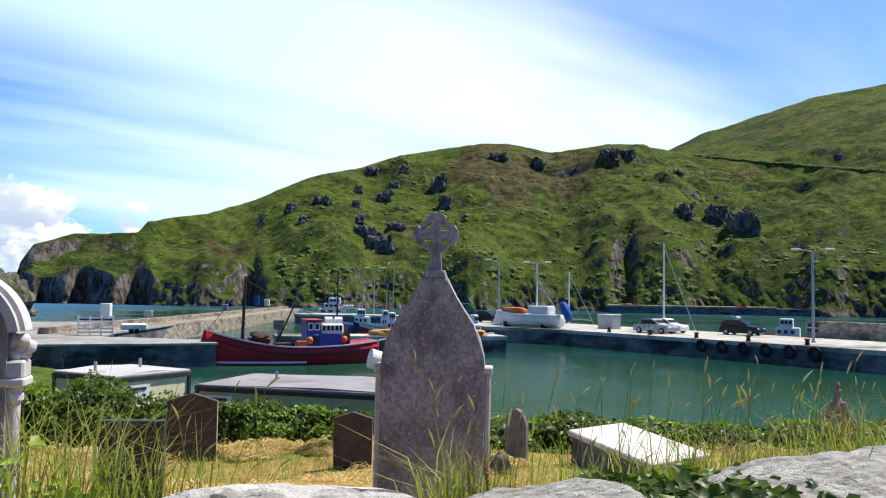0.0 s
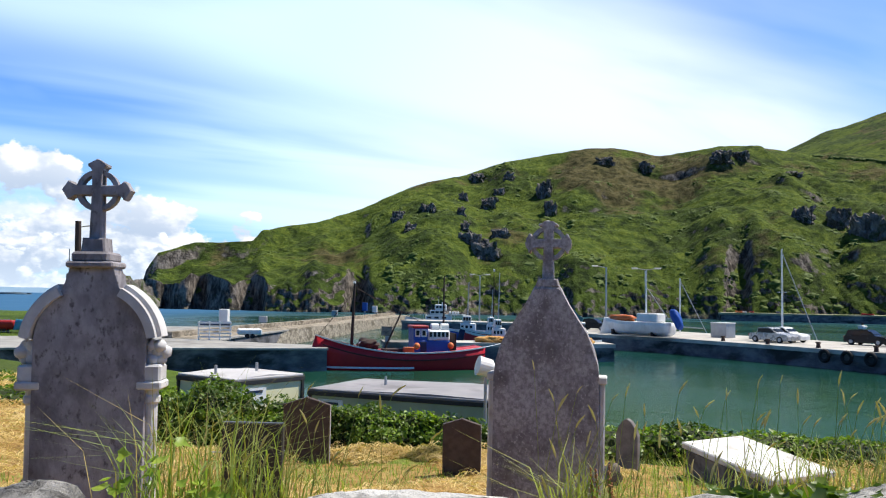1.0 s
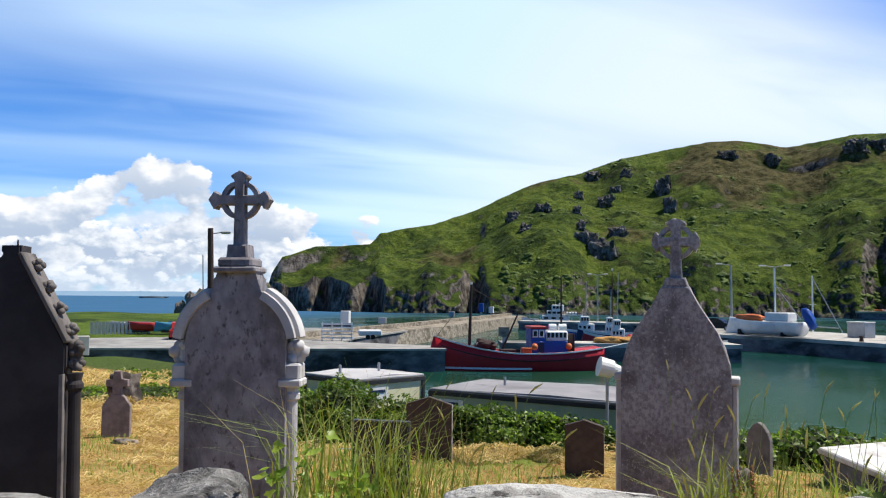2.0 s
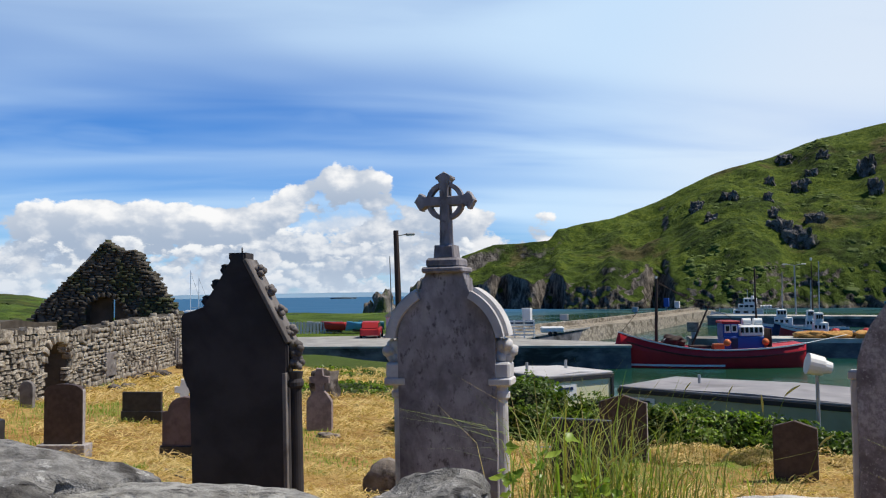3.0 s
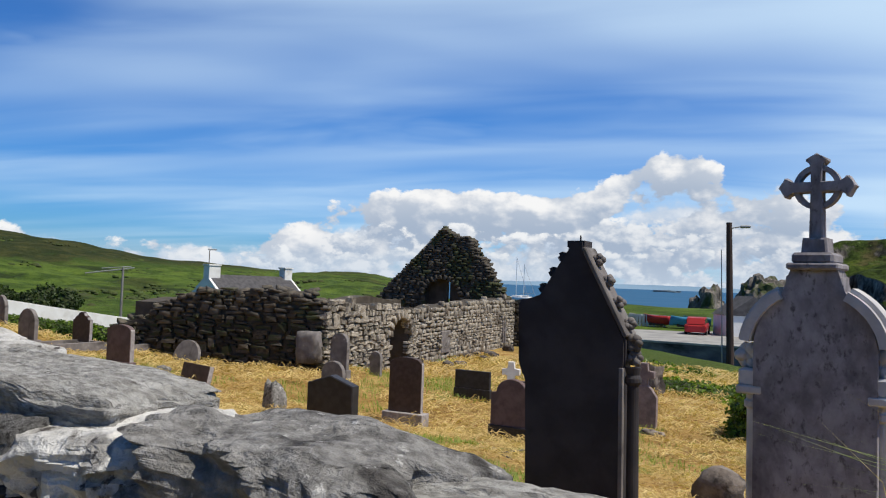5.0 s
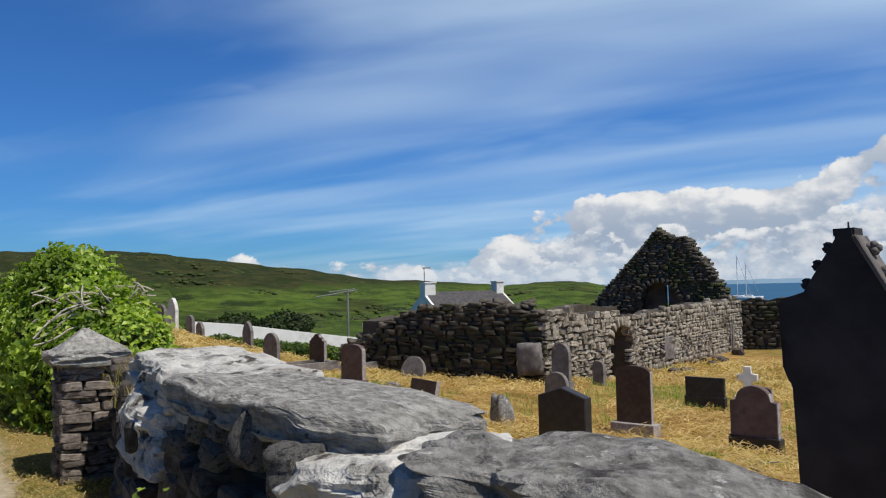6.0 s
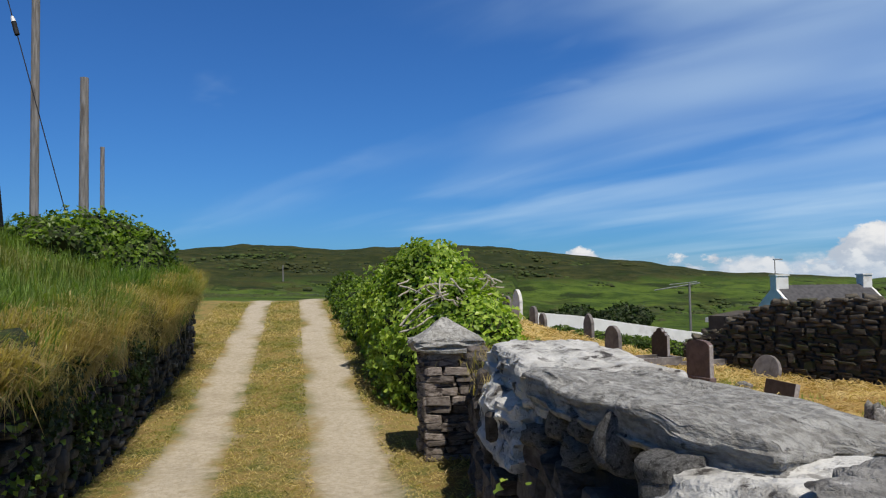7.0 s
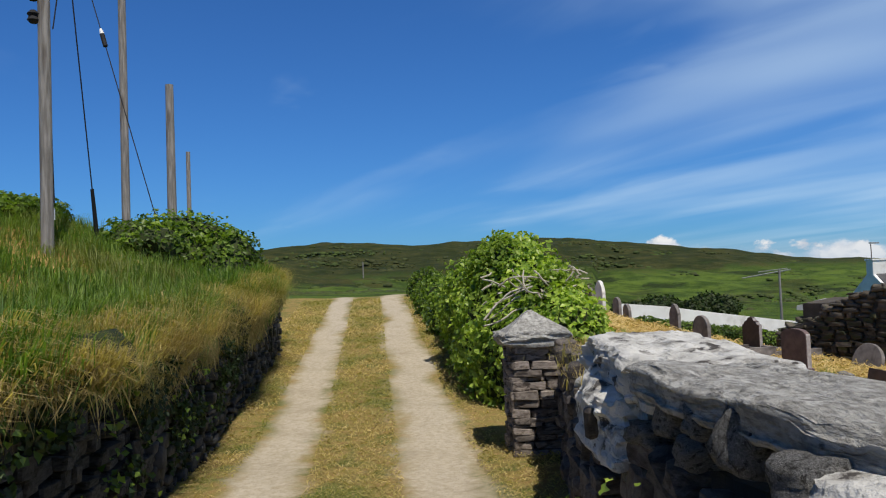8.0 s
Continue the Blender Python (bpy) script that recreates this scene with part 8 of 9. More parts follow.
def hull(bm, length, beam, free_bow, free_mid, free_stern, draft=0.7, stern_w=0.75, n=18, inset=0.0, z_add=0.0):
    """A round-bilged hull, bow towards -x; its waterline at z = 0."""
    rows = []
    for i in range(n + 1):
        u = i / n
        x = -length / 2 + length * u
        half = beam / 2 * (math.sin(min(u / 0.55, 1.0) * math.pi / 2) ** 0.8) * (1 - (1 - stern_w) * max(0, (u - 0.6) / 0.4) ** 2) - inset
        half = max(half, 0.03)
        sheer = free_mid + (free_bow - free_mid) * max(0, 1 - u / 0.55) ** 2 + (free_stern - free_mid) * max(0, (u - 0.55) / 0.45) ** 2 + z_add
        rake = -0.10 * length * max(0, 1 - u * 8)
        row = []
        for w, zz in ((0.03, -draft), (0.55, -draft * 0.7), (0.86, 0.0), (0.96, sheer * 0.55), (1.0, sheer)):
            k = (zz + draft) / (sheer + draft)
            row.append((x + rake * (k - 1) * -0.7 if i == 0 else x, half * w, zz))
        rows.append(row)
    vs = [[[bm.verts.new((x, s * y, z)) for x, y, z in row] for row in rows] for s in (-1, 1)]
    for side in vs:
        for a, b in zip(side, side[1:]):
            for j in range(4):
                bm.faces.new((a[j], b[j], b[j + 1], a[j + 1]))
    for j in range(4):
        bm.faces.new((vs[0][-1][j], vs[1][-1][j], vs[1][-1][j + 1], vs[0][-1][j + 1]))
        bm.faces.new((vs[0][0][j], vs[0][0][j + 1], vs[1][0][j + 1], vs[1][0][j]))
    for i in range(n):
        bm.faces.new((vs[0][i][4], vs[0][i + 1][4], vs[1][i + 1][4], vs[1][i][4]))
    return [(row[4][0], row[4][1], row[4][2]) for row in rows]


def bm_band(bm, line, dz0, dz1, out=0.03):
    """A rubbing strake along a sheer line on both sides."""
    for s in (-1, 1):
        a = [bm.verts.new((x, s * (y + out), z + dz0)) for x, y, z in line]
        b = [bm.verts.new((x, s * (y + out), z + dz1)) for x, y, z in line]
        c = [bm.verts.new((x, s * (y - 0.05), z + dz1)) for x, y, z in line]
        for i in range(len(line) - 1):
            bm.faces.new((a[i], a[i + 1], b[i + 1], b[i]))
            bm.faces.new((b[i], b[i + 1], c[i + 1], c[i]))


def red_trawler():
    t = thing("trawler", "old wooden fishing boat with red hull and blue wheelhouse", "fishing boat", pose(-10.9, 58.8, SEA_Z, 0, 0, 22.8))
    bm = bmesh.new()
    line = hull(bm, 12.4, 3.9, 2.45, 1.25, 1.65, 0.8, 0.62)
    part("hull", bm, P_RED, t, smooth=True)
    bm = bmesh.new()
    bm_band(bm, line, -0.04, 0.06, 0.05)
    part("rail", bm, P_WHITE, t, "pale bulwark rail")
    bm = bmesh.new()
    bm_band(bm, line, -0.55, -0.45, 0.03)
    part("strake", bm, paint("dark_red_strake", (0.10, 0.012, 0.014)), t)
    bm = bmesh.new()
    bm_band(bm, [(x, y * 0.875, 0.22) for x, y, z in line[:11]], -0.10, 0.04, 0.05)
    part("waterline", bm, P_WHITE, t, "white waterline stripe")
    box_part("wheelhouse", (2.7, 1.9, 1.15), (2.2, 0, 1.55), P_BLUE, t, 0.05)
    box_part("front_cabin", (1.05, 1.75, 0.95), (1.35, 0, 2.55), P_BLUE, t, 0.05)
    box_part("red_roof", (1.2, 1.9, 0.20), (1.35, 0, 3.10), P_BRIGHT, t, 0.05, label="red cabin roof")
    box_part("white_cabin", (1.65, 1.85, 0.80), (2.75, 0, 2.48), P_WHITE, t, 0.12)
    for i in range(5):
        w = box_part("window", (0.20, 0.04, 0.36), (2.1 + i * 0.31, -0.935, 2.56), P_GLASS, t, 0.01)
    for i in range(2):
        w = box_part("window_frame", (0.40, 0.04, 0.56), (1.12 + i * 0.46, -0.885, 2.66), P_WHITE, t, 0.02, label="white window frame")
        box_part("window", (0.24, 0.03, 0.36), (1.12 + i * 0.46, -0.91, 2.66), P_GLASS, w, 0.01)
    for i in range(2):
        bm = bmesh.new()
        bm_tube(bm, (2.25 + i * 0.75, -0.35, 3.10), (2.80 + i * 0.75, -0.35, 3.10), 0.26, 0.26, 14)
        part("life_raft", bm, P_WHITE, t, "white life-raft canister")
    box_part("wheelhouse_door", (0.45, 0.04, 0.85), (1.55, -0.965, 1.58), P_NAVY, t, 0.01)
    box_part("fish_box", (0.7, 0.6, 0.4), (0.45, -0.9, 1.45), P_ORANGE, t, 0.03)
    box_part("gallows", (0.12, 1.8, 1.3), (4.0, 0, 2.0), P_TARWOOD, t, 0.02)
    box_part("deck_hatch", (1.4, 1.2, 0.35), (-0.6, 0, 1.3), P_TARWOOD, t, 0.03)
    tube_part("foremast", (-3.6, 0, 0.9), (-3.45, 0, 6.2), 0.13, 0.09, P_TARWOOD, t)
    tube_part("boom", (-1.2, 0.2, 1.2), (0.2, 0.5, 4.2), 0.08, 0.06, P_TARWOOD, t)
    tube_part("mizzen_mast", (3.3, 0, 1.2), (3.3, 0, 6.8), 0.09, 0.05, P_TARWOOD, t)
    tube_part("mooring_rope", (6.0, -0.3, 1.5), (10.5, 3.0, 2.0), 0.03, 0.03, P_WHITE, t, 5)
    for a, b in (((-3.45, 0, 6.0), (-0.1, 0.45, 4.0)), ((-3.45, 0, 5.9), (1.6, 0, 3.4)), ((-3.45, 0, 5.6), (-6.0, 0, 2.4))):
        tube_part("stay", a, b, 0.018, 0.018, P_TARWOOD, t, 5)
    bm = bmesh.new()
    bm_rock(bm, (1.6, 1.5, 0.9), (-2.4, 0, 1.75), seed=3, rough=0.35, sub=3, square=0.3)
    part("winch", bm, P_TARWOOD, t, "dark deck winch and nets")
    for x, y in ((-2.9, -0.2), (3.6, -1.0), (0.9, -1.6)):
        bm = bmesh.new()
        bm_rock(bm, (0.5, 0.5, 0.5), (x, y, 1.75), seed=2, rough=0.05, sub=2, square=0.0)
        part("buoy", bm, P_ORANGE if x > 0 else P_WHITE, t, "round fishing buoy", True)
    tube_part("deck_light", (-3.47, 0, 6.2), (-3.47, 0, 6.35), 0.09, 0.09, P_WHITE, t, 8)


def work_boat(label, x, y, turn, length, hull_paint, cabin_paint, scale_cabin=1.0, mast=4.0, category="boat", trim=None):
    t = thing("work_boat", label, category, pose(x, y, SEA_Z, 0, 0, turn))
    bm = bmesh.new()
    line = hull(bm, length, length * 0.31, 1.7, 1.05, 1.1, 0.5, 0.85)
    part("hull", bm, hull_paint, t, smooth=True)
    bm = bmesh.new()
    bm_band(bm, line, -0.12, 0.12, 0.05)
    part("rail", bm, trim or P_WHITE, t)
    c = length * 0.26 * scale_cabin
    box_part("cabin", (c, length * 0.2, 1.2), (0.02 * length, 0, 1.5), cabin_paint, t, 0.08)
    box_part("wheelhouse", (c * 0.55, length * 0.18, 1.1), (0.0, 0, 2.5), cabin_paint, t, 0.08)
    for i in range(3):
        box_part("window", (c * 0.13, 0.04, 0.4), (-c * 0.17 + i * c * 0.17, -length * 0.09 - 0.02, 2.65), P_GLASS, t, 0.01)
    for i in range(3):
        box_part("window", (c * 0.16, 0.04, 0.35), (-c * 0.3 + i * c * 0.28, -length * 0.1 - 0.02, 1.65), P_GLASS, t, 0.01)
    if mast:
        tube_part("mast", (0.1, 0, 2.9), (0.2, 0, 2.9 + mast), 0.07, 0.04, P_STEEL, t, 8)
        tube_part("crosstree", (0.15, -0.6, 2.9 + mast * 0.6), (0.15, 0.6, 2.9 + mast * 0.6), 0.03, 0.03, P_STEEL, t, 6)
    return t


def ferry():
    t = work_boat("white passenger boat with dark blue waterline at the outer pier", -20.6, 149, 6, 11.8, P_WHITE, P_WHITE, 1.6, 2.6, "boat")
    box_part("stripe", (10.5, 3.95, 0.35), (0.5, 0, 0.25), P_BLUE, t, 0.05, label="dark blue waterline band")
    box_part("upper_deck", (5.6, 2.6, 0.18), (2.4, 0, 2.2), P_WHITE, t, 0.03)
    for i in range(6):
        box_part("rail_post", (0.06, 0.06, 0.9), (-4.4 + i * 1.9, -1.6, 1.85), P_WHITE, t, 0.0)
    box_part("rail_bar", (9.6, 0.05, 0.06), (0.3, -1.6, 2.3), P_WHITE, t, 0.0)
    box_part("radar_arch", (0.4, 1.8, 1.5), (1.0, 0, 3.7), P_WHITE, t, 0.1)
    box_part("bridge", (2.2, 2.0, 1.2), (0.6, 0, 3.5), P_WHITE, t, 0.12)
    for i in range(3):
        box_part("bridge_window", (0.45, 0.04, 0.45), (0.0 + i * 0.6, -1.02, 3.6), P_GLASS, t, 0.02)
    box_part("red_band", (1.4, 1.9, 0.2), (0.1, 0, 3.12), P_BRIGHT, t, 0.03)
    tube_part("aerial", (1.2, 0, 4.3), (1.3, 0, 6.6), 0.04, 0.02, P_STEEL, t, 6)
    bm = bmesh.new()
    for i in range(4):
        bm_tube(bm, (2.2 + i * 0.5, -1.2, 2.55), (2.55 + i * 0.5, -1.2, 2.55), 0.28, 0.28, 10)
    part("life_raft", bm, P_WHITE, t)


def yacht(label, x, y, turn, height, length=9.0):
    t = thing("yacht", label, "yacht", pose(x, y, SEA_Z, 0, 0, turn), "yachts in the harbour")
    bm = bmesh.new()
    hull(bm, length, length * 0.3, 1.3, 0.95, 0.95, 0.5, 0.7)
    part("hull", bm, P_WHITE, t, smooth=True)
    box_part("coachroof", (length * 0.35, length * 0.15, 0.5), (-0.3, 0, 1.15), P_WHITE, t, 0.12)
    tube_part("mast", (-0.6, 0, 1.2), (-0.6, 0, height), 0.12, 0.08, P_WHITE, t, 8)
    tube_part("boom", (-0.6, 0, 2.2), (length * 0.32, 0, 2.1), 0.06, 0.06, P_STEEL, t, 8)
    tube_part("spreader", (-0.6, -0.8, height * 0.58), (-0.6, 0.8, height * 0.58), 0.03, 0.03, P_STEEL, t, 6)
    tube_part("forestay", (-0.6, 0, height * 0.97), (length * 0.42, 0, 1.0), 0.05, 0.05, P_STEEL, t, 6)


def harbour():
    quay("quay_left", "low quay arm with dark wet wall across the basin", [(-62, 37.2), (-15.4, 55.2), (-16.6, 58.6), (-25.5, 60.6), (-27.0, 66), (-28.2, 92), (-44, 84), (-41, 62), (-52, 52), (-67, 43)], lip=0.14, deck=M_YARD)
    quay("quay_main", "long concrete quay on the harbour's far side", [(2.4, 92.0), (12.7, 84), (24.4, 67.7), (31.3, 57.4), (47, 34), (56, 40), (40, 66), (22, 95), (12.5, 110), (4.0, 110)])
    quay("quay_middle", "short dark pier behind the fishing boat", [(5.6, 71.6), (-13.5, 66.4), (-14.6, 70.2), (4.6, 75.4)], -2.1)
    quay("quay_outer", "outer harbour pier with boats alongside", [(-24, 131), (-4, 129), (14, 125), (14, 131), (-4, 136), (-24, 139)], -2.1)
    # stone breakwater
    bm = bmesh.new()
    line = [(-26.8, 62.5), (-27.4, 75), (-27.0, 95), (-27.6, 125), (-28.2, 166)]
    rows = []
    for x, y in line:
        rows.append([bm.verts.new(v) for v in ((x, y, -6), (x - 0.5, y, -2.0), (x - 3.6, y, -1.95), (x - 3.6, y, -1.5), (x - 4.4, y, -1.5), (x - 5.2, y, -6))])
    for a, b in zip(rows, rows[1:]):
        for i in range(5):
            bm.faces.new((a[i], a[i + 1], b[i + 1], b[i]))
    bm.faces.new(rows[0])
    bm.faces.new(list(reversed(rows[-1])))
    ob = part("breakwater", bm, M_PIERSTONE)
    tagged(ob, "sandy stone breakwater with a seaward parapet", "breakwater", kind="structure")
    # quay across the far side under the cliffs
    bm = bmesh.new()
    bm_wall_profile(bm, away(-11.5, 258).xy, away(-25.5, 262).xy, [(0, -1.6), (12, -1.5), (40, -1.6), (64, -1.5)], -6, 14, away(-18, -1.0).xy)
    ob = part("quay_far", bm, M_QUAYWALL)
    tagged(ob, "low far quay below the wooded cliff", "quay", kind="structure")
    bm = bmesh.new()
    bm_wall_profile(bm, away(-11.3, 257.6).xy, away(-22.5, 260.5).xy, [(0, -1.2), (12, -1.15), (30, -1.2), (50, -1.1)], -1.75, 13, away(-18, -1.0).xy)
    part("slip_top", bm, surface("sandy_grass_slip", (0.30, 0.26, 0.15), (0.42, 0.38, 0.26), 0.35, c=(0.14, 0.19, 0.05), c_scale=0.10, c_at=(0.45, 0.6), bump=0.3, bump_scale=3.0, bump_dist=0.05), ob, "sandy slipway with turf")
    for b, m in ((-12.6, P_ORANGE), (-12.9, P_WHITE), (-13.4, P_BRIGHT), (-15.0, P_NAVY), (-20.2, P_BRIGHT)):
        p = away(b, 262)
        kayak = thing("kayak", "small bright boat drawn up on the slip", "boat", pose(p.x, p.y, -1.05, 0, 0, 20 * b), "boats on the slip")
        bm = bmesh.new()
        hull(bm, 3.4, 1.0, 0.5, 0.35, 0.4, 0.2, 0.5, 10)
        part("hull", bm, m, kayak, smooth=True)
    p = away(-19.9, 205)
    dinghy = thing("dinghy", "white inflatable dinghy moored in the inner harbour", "boat", pose(p.x, p.y, SEA_Z, 0, 0, 70))
    bm = bmesh.new()
    hull(bm, 4.4, 2.0, 0.9, 0.7, 0.7, 0.3, 0.85, 10)
    part("hull", bm, P_WHITE, dinghy, smooth=True)
    box_part("engine", (0.5, 0.5, 0.9), (2.3, 0, 0.9), P_BLACK, dinghy, 0.1)
    for b, arms, d in ((-3.9, (-1,), 97), (-6.6, (-1, 1), 98), (4.9, (-1, 1), 133), (-24.55, (-1, 1), 74)):
        p = away(b, d)
        street_lamp(p.x, p.y, QUAY_Z, {97: 7.6, 98: 7.4, 133: 7.5, 74: 7.6}[d], arms, b)
    p = away(3.9, 132)
    t = thing("signal_mast", "thin pole with a lamp on the outer pier", "mast", pose(p.x, p.y, -2.1))
    tube_part("post", (0, 0, 0), (0, 0, 8.3), 0.09, 0.05, P_TARWOOD, t)
    box_part("lamp_head", (0.3, 0.3, 0.4), (0, 0, 8.4), P_WHITE, t, 0.05)
    red_trawler()
    ferry()
    work_boat("blue and white fishing boat moored at the pier", -10.5, 103.5, 8, 8.5, P_BLUE, P_WHITE, 0.9, 4.5)
    work_boat("dark fishing boat with nets at the pier", -7.1, 99.0, 12, 7.5, P_NAVY, P_WHITE, 0.6, 3.5)
    work_boat("small red-hulled potting boat at the pier", -5.6, 88.0, 14, 7.0, P_BRIGHT, P_WHITE, 0.7, 5.2)
    work_boat("small white motor boat at the end of the pier", 3.2, 84.0, 40, 4.6, P_WHITE, P_WHITE, 0.9, 0.0)
    work_boat("red and white workboat alongside the quay", 36.9, 87.0, -28, 7.0, P_WHITE, P_WHITE, 1.3, 0.0, trim=P_BRIGHT)
    yacht("white yacht with tall bare mast behind the quay", 25.3, 91.0, -52, 11.2)
    yacht("white yacht moored beyond the church", -190.0, 186.0, 20, 14.0)
    yacht("white yacht at anchor beyond the church", -193.5, 193.0, 20, 12.0)
    yacht("sailing boat with a thin mast at the quay", 16.6, 103.5, -40, 8.2, 8.0)
    # white boat hauled out on the quay with a blue cover
    t = thing("hauled_boat", "white hauled-out boat with orange gear and blue sail cover", "boat", pose(9.4, 90.0, QUAY_Z + 0.55, 0, 0, -40))
    bm = bmesh.new()
    hull(bm, 8.5, 2.8, 1.3, 0.9, 0.9, 0.5, 0.8)
    part("hull", bm, P_WHITE, t, smooth=True)
    box_part("cabin", (2.6, 1.7, 0.9), (1.8, 0, 1.4), P_WHITE, t, 0.1)
    tube_part("mast", (1.2, 0, 1.5), (1.1, 0, 6.4), 0.1, 0.07, P_WHITE, t)
    tube_part("backstay", (1.1, 0, 4.8), (4.0, 0, 1.2), 0.05, 0.05, P_STEEL, t, 6)
    bm = bmesh.new()
    bm_rock(bm, (3.2, 1.4, 0.7), (-1.8, 0, 1.25), seed=5, rough=0.3, sub=3, square=0.3)
    part("fishing_gear", bm, P_ORANGE, t, "heap of orange fishing gear", True)
    bm = bmesh.new()
    bm_rock(bm, (0.9, 0.8, 2.4), (4.9, 0, 1.3), (0, -28, 0), seed=8, rough=0.2, sub=3, square=0.3)
    part("sail_cover", bm, P_BLUE, t, "blue tarpaulin cover", True)
    for fx in (-2.5, 2.5):
        box_part("cradle", (0.25, 2.0, 0.9), (fx, 0, -0.4), P_TARWOOD, t)
    car("silver saloon car parked on the quay", 20.9, 79.8, QUAY_Z, -52, P_SILVER, 4.3)
    car("white hatchback parked beside the silver car", 22.6, 81.6, QUAY_Z, -50, P_WHITE, 4.0, True)
    car("black hatchback parked on the quay", 29.0, 78.6, QUAY_Z, -48, P_CARBLACK, 4.0, True)
    car("dark car parked at the end of the quay", 5.6, 103.0, QUAY_Z, -30, P_CARBLACK, 4.3)
    car("pale blue car parked at the end of the quay", 7.8, 103.6, QUAY_Z, -60, P_SILVER, 4.2)
    t = thing("van", "teal delivery van parked on the outer pier", "van", pose(2.8, 131.5, -2.1, 0, 0, 4))
    bm = bmesh.new()
    bm_prism(bm, [(-2.4, 0.4), (-2.4, 2.1), (1.2, 2.15), (1.8, 1.3), (2.5, 1.1), (2.5, 0.4)], 1.9, 0.08)
    part("body", bm, P_TEAL, t)
    box_part("side_window", (2.6, 0.03, 0.55), (-0.4, -0.96, 1.6), P_GLASS, t, 0.01)
    for fx in (-1.6, 1.6):
        tube_part("wheel", (fx, -1.0, 0.38), (fx, -0.7, 0.38), 0.38, 0.38, P_BLACK, t, 14)
    # crate, bollards, tyres, dark wall block on the main quay
    box = thing("storage_crate", "pale mesh storage crate on the quay", "crate", pose(18.2, 88.8, QUAY_Z, 0, 0, -50))
    box_part("body", (2.0, 1.5, 1.5), (0, 0, 0.75), P_STEEL, box, 0.03)
    box_part("lid", (2.1, 1.6, 0.08), (0, 0, 1.54), P_WHITE, box, 0.02)
    wall = thing("store_wall", "long dark rubble wall on the quay with a small sign", "wall", pose(35.9, 74.5, QUAY_Z, 0, 0, -54))
    box_part("wall", (15.0, 0.7, 1.55), (5.0, 0, 0.77), M_PIERSTONE, wall, 0.06)
    box_part("sign", (1.0, 0.05, 0.8), (-1.8, -0.38, 0.9), P_NAVY, wall, 0.0)
    for i in range(2):
        box_part("sign_bar", (0.9 if i else 0.08, 0.02, 0.08 if i else 0.7), (-1.8, -0.415, 0.9), P_WHITE, wall, 0.0, label="pale bar on the sign")
    d = Vector((31.3 - 12.7, 57.4 - 84)).normalized()
    for i in range(6):
        p = Vector((22.6, 70.2)) + d * i * 2.05
        t = thing("tyre_fender", "black lorry tyre hung on the quay wall", "tyre", pose(p.x - 0.28, p.y - 0.2, -2.55, 90, 0, -55), "tyre fenders")
        bm = bmesh.new()
        n = 16
        rings = []
        for k in range(n):
            a = 2 * math.pi * k / n
            rings.append([bm.verts.new(((0.42 + 0.16 * math.cos(q)) * math.cos(a), (0.42 + 0.16 * math.cos(q)) * math.sin(a), 0.14 * math.sin(q))) for q in (0, 1.05, 2.1, 3.14, 4.19, 5.24)])
        for k in range(n):
            for j in range(6):
                bm.faces.new((rings[k][j], rings[(k + 1) % n][j], rings[(k + 1) % n][(j + 1) % 6], rings[k][(j + 1) % 6]))
        part("tyre", bm, P_BLACK, t, smooth=True)
    for i in range(5):
        p = Vector((14.5, 81.9)) + d * (2.5 + i * 5.2)
        bm = bmesh.new()
        bm_lathe(bm, [(0.22, 0), (0.18, 0.1), (0.15, 0.35), (0.24, 0.42), (0.2, 0.5)], (0, 0, 0), 12)
        b = part("bollard", bm, P_TARWOOD)
        b.location = (p.x + 0.5, p.y + 0.3, QUAY_Z)
        tagged(b, "dark iron mooring bollard on the quay", "bollard", "quay bollards")
    # nets and buoys on the middle pier
    bm = bmesh.new()
    for i in range(5):
        bm_rock(bm, (2.6, 1.6, 0.7), (-5.0 + i * 1.9, 70.0 + i * 0.5, -1.9), (0, 0, i * 40), seed=i, rough=0.4, sub=3, square=0.2)
    ob = part("net_heap", bm, P_YELLOW, smooth=True)
    tagged(ob, "heap of yellow fishing nets on the pier", "nets", kind="stuff")
    for i, (x, y, m) in enumerate(((-1.2, 72.4, P_BRIGHT), (0.6, 73.0, P_ORANGE), (1.6, 73.0, P_TEAL), (2.6, 73.4, P_BRIGHT), (-3.4, 71.6, P_BRIGHT))):
        bm = bmesh.new()
        bm_rock(bm, (0.8, 0.8, 0.75), (x, y, -1.75), seed=i, rough=0.06, sub=2, square=0.05)
        ob = part("buoy", bm, m, smooth=True)
        tagged(ob, "large round mooring buoy lying on the pier", "buoy", "buoys on the pier")
    # barriers and gear on the left apron
    p = away(23.2, 67)
    t = thing("barrier_stack", "white steel crowd barriers stacked on the quay", "barriers", pose(p.x, p.y, QUAY_Z, 0, 0, 20))
    for i in range(5):
        box_part("rail", (2.6, 0.08, 0.12), (0, -0.1 * i, 0.25 + i * 0.28), P_WHITE, t, 0.0)
    for i in range(4):
        box_part("post", (0.08, 0.3, 1.5), (-1.2 + i * 0.8, -0.2, 0.75), P_WHITE, t, 0.0)
    box_part("cover", (2.5, 0.6, 0.3), (0, 0.2, 1.3), P_NAVY, t, 0.05)
    p = away(20.9, 70)
    t = thing("trailer", "white covered trailer parked on the quay", "trailer", pose(p.x, p.y, QUAY_Z, 0, 0, 25))
    box_part("body", (2.0, 1.2, 0.5), (0, 0, 0.55), P_WHITE, t, 0.1)
    for fx in (-0.7, 0.7):
        tube_part("wheel", (fx * 0.3, -0.66, 0.2), (fx * 0.3, -0.54, 0.2), 0.2, 0.2, P_BLACK, t, 12)
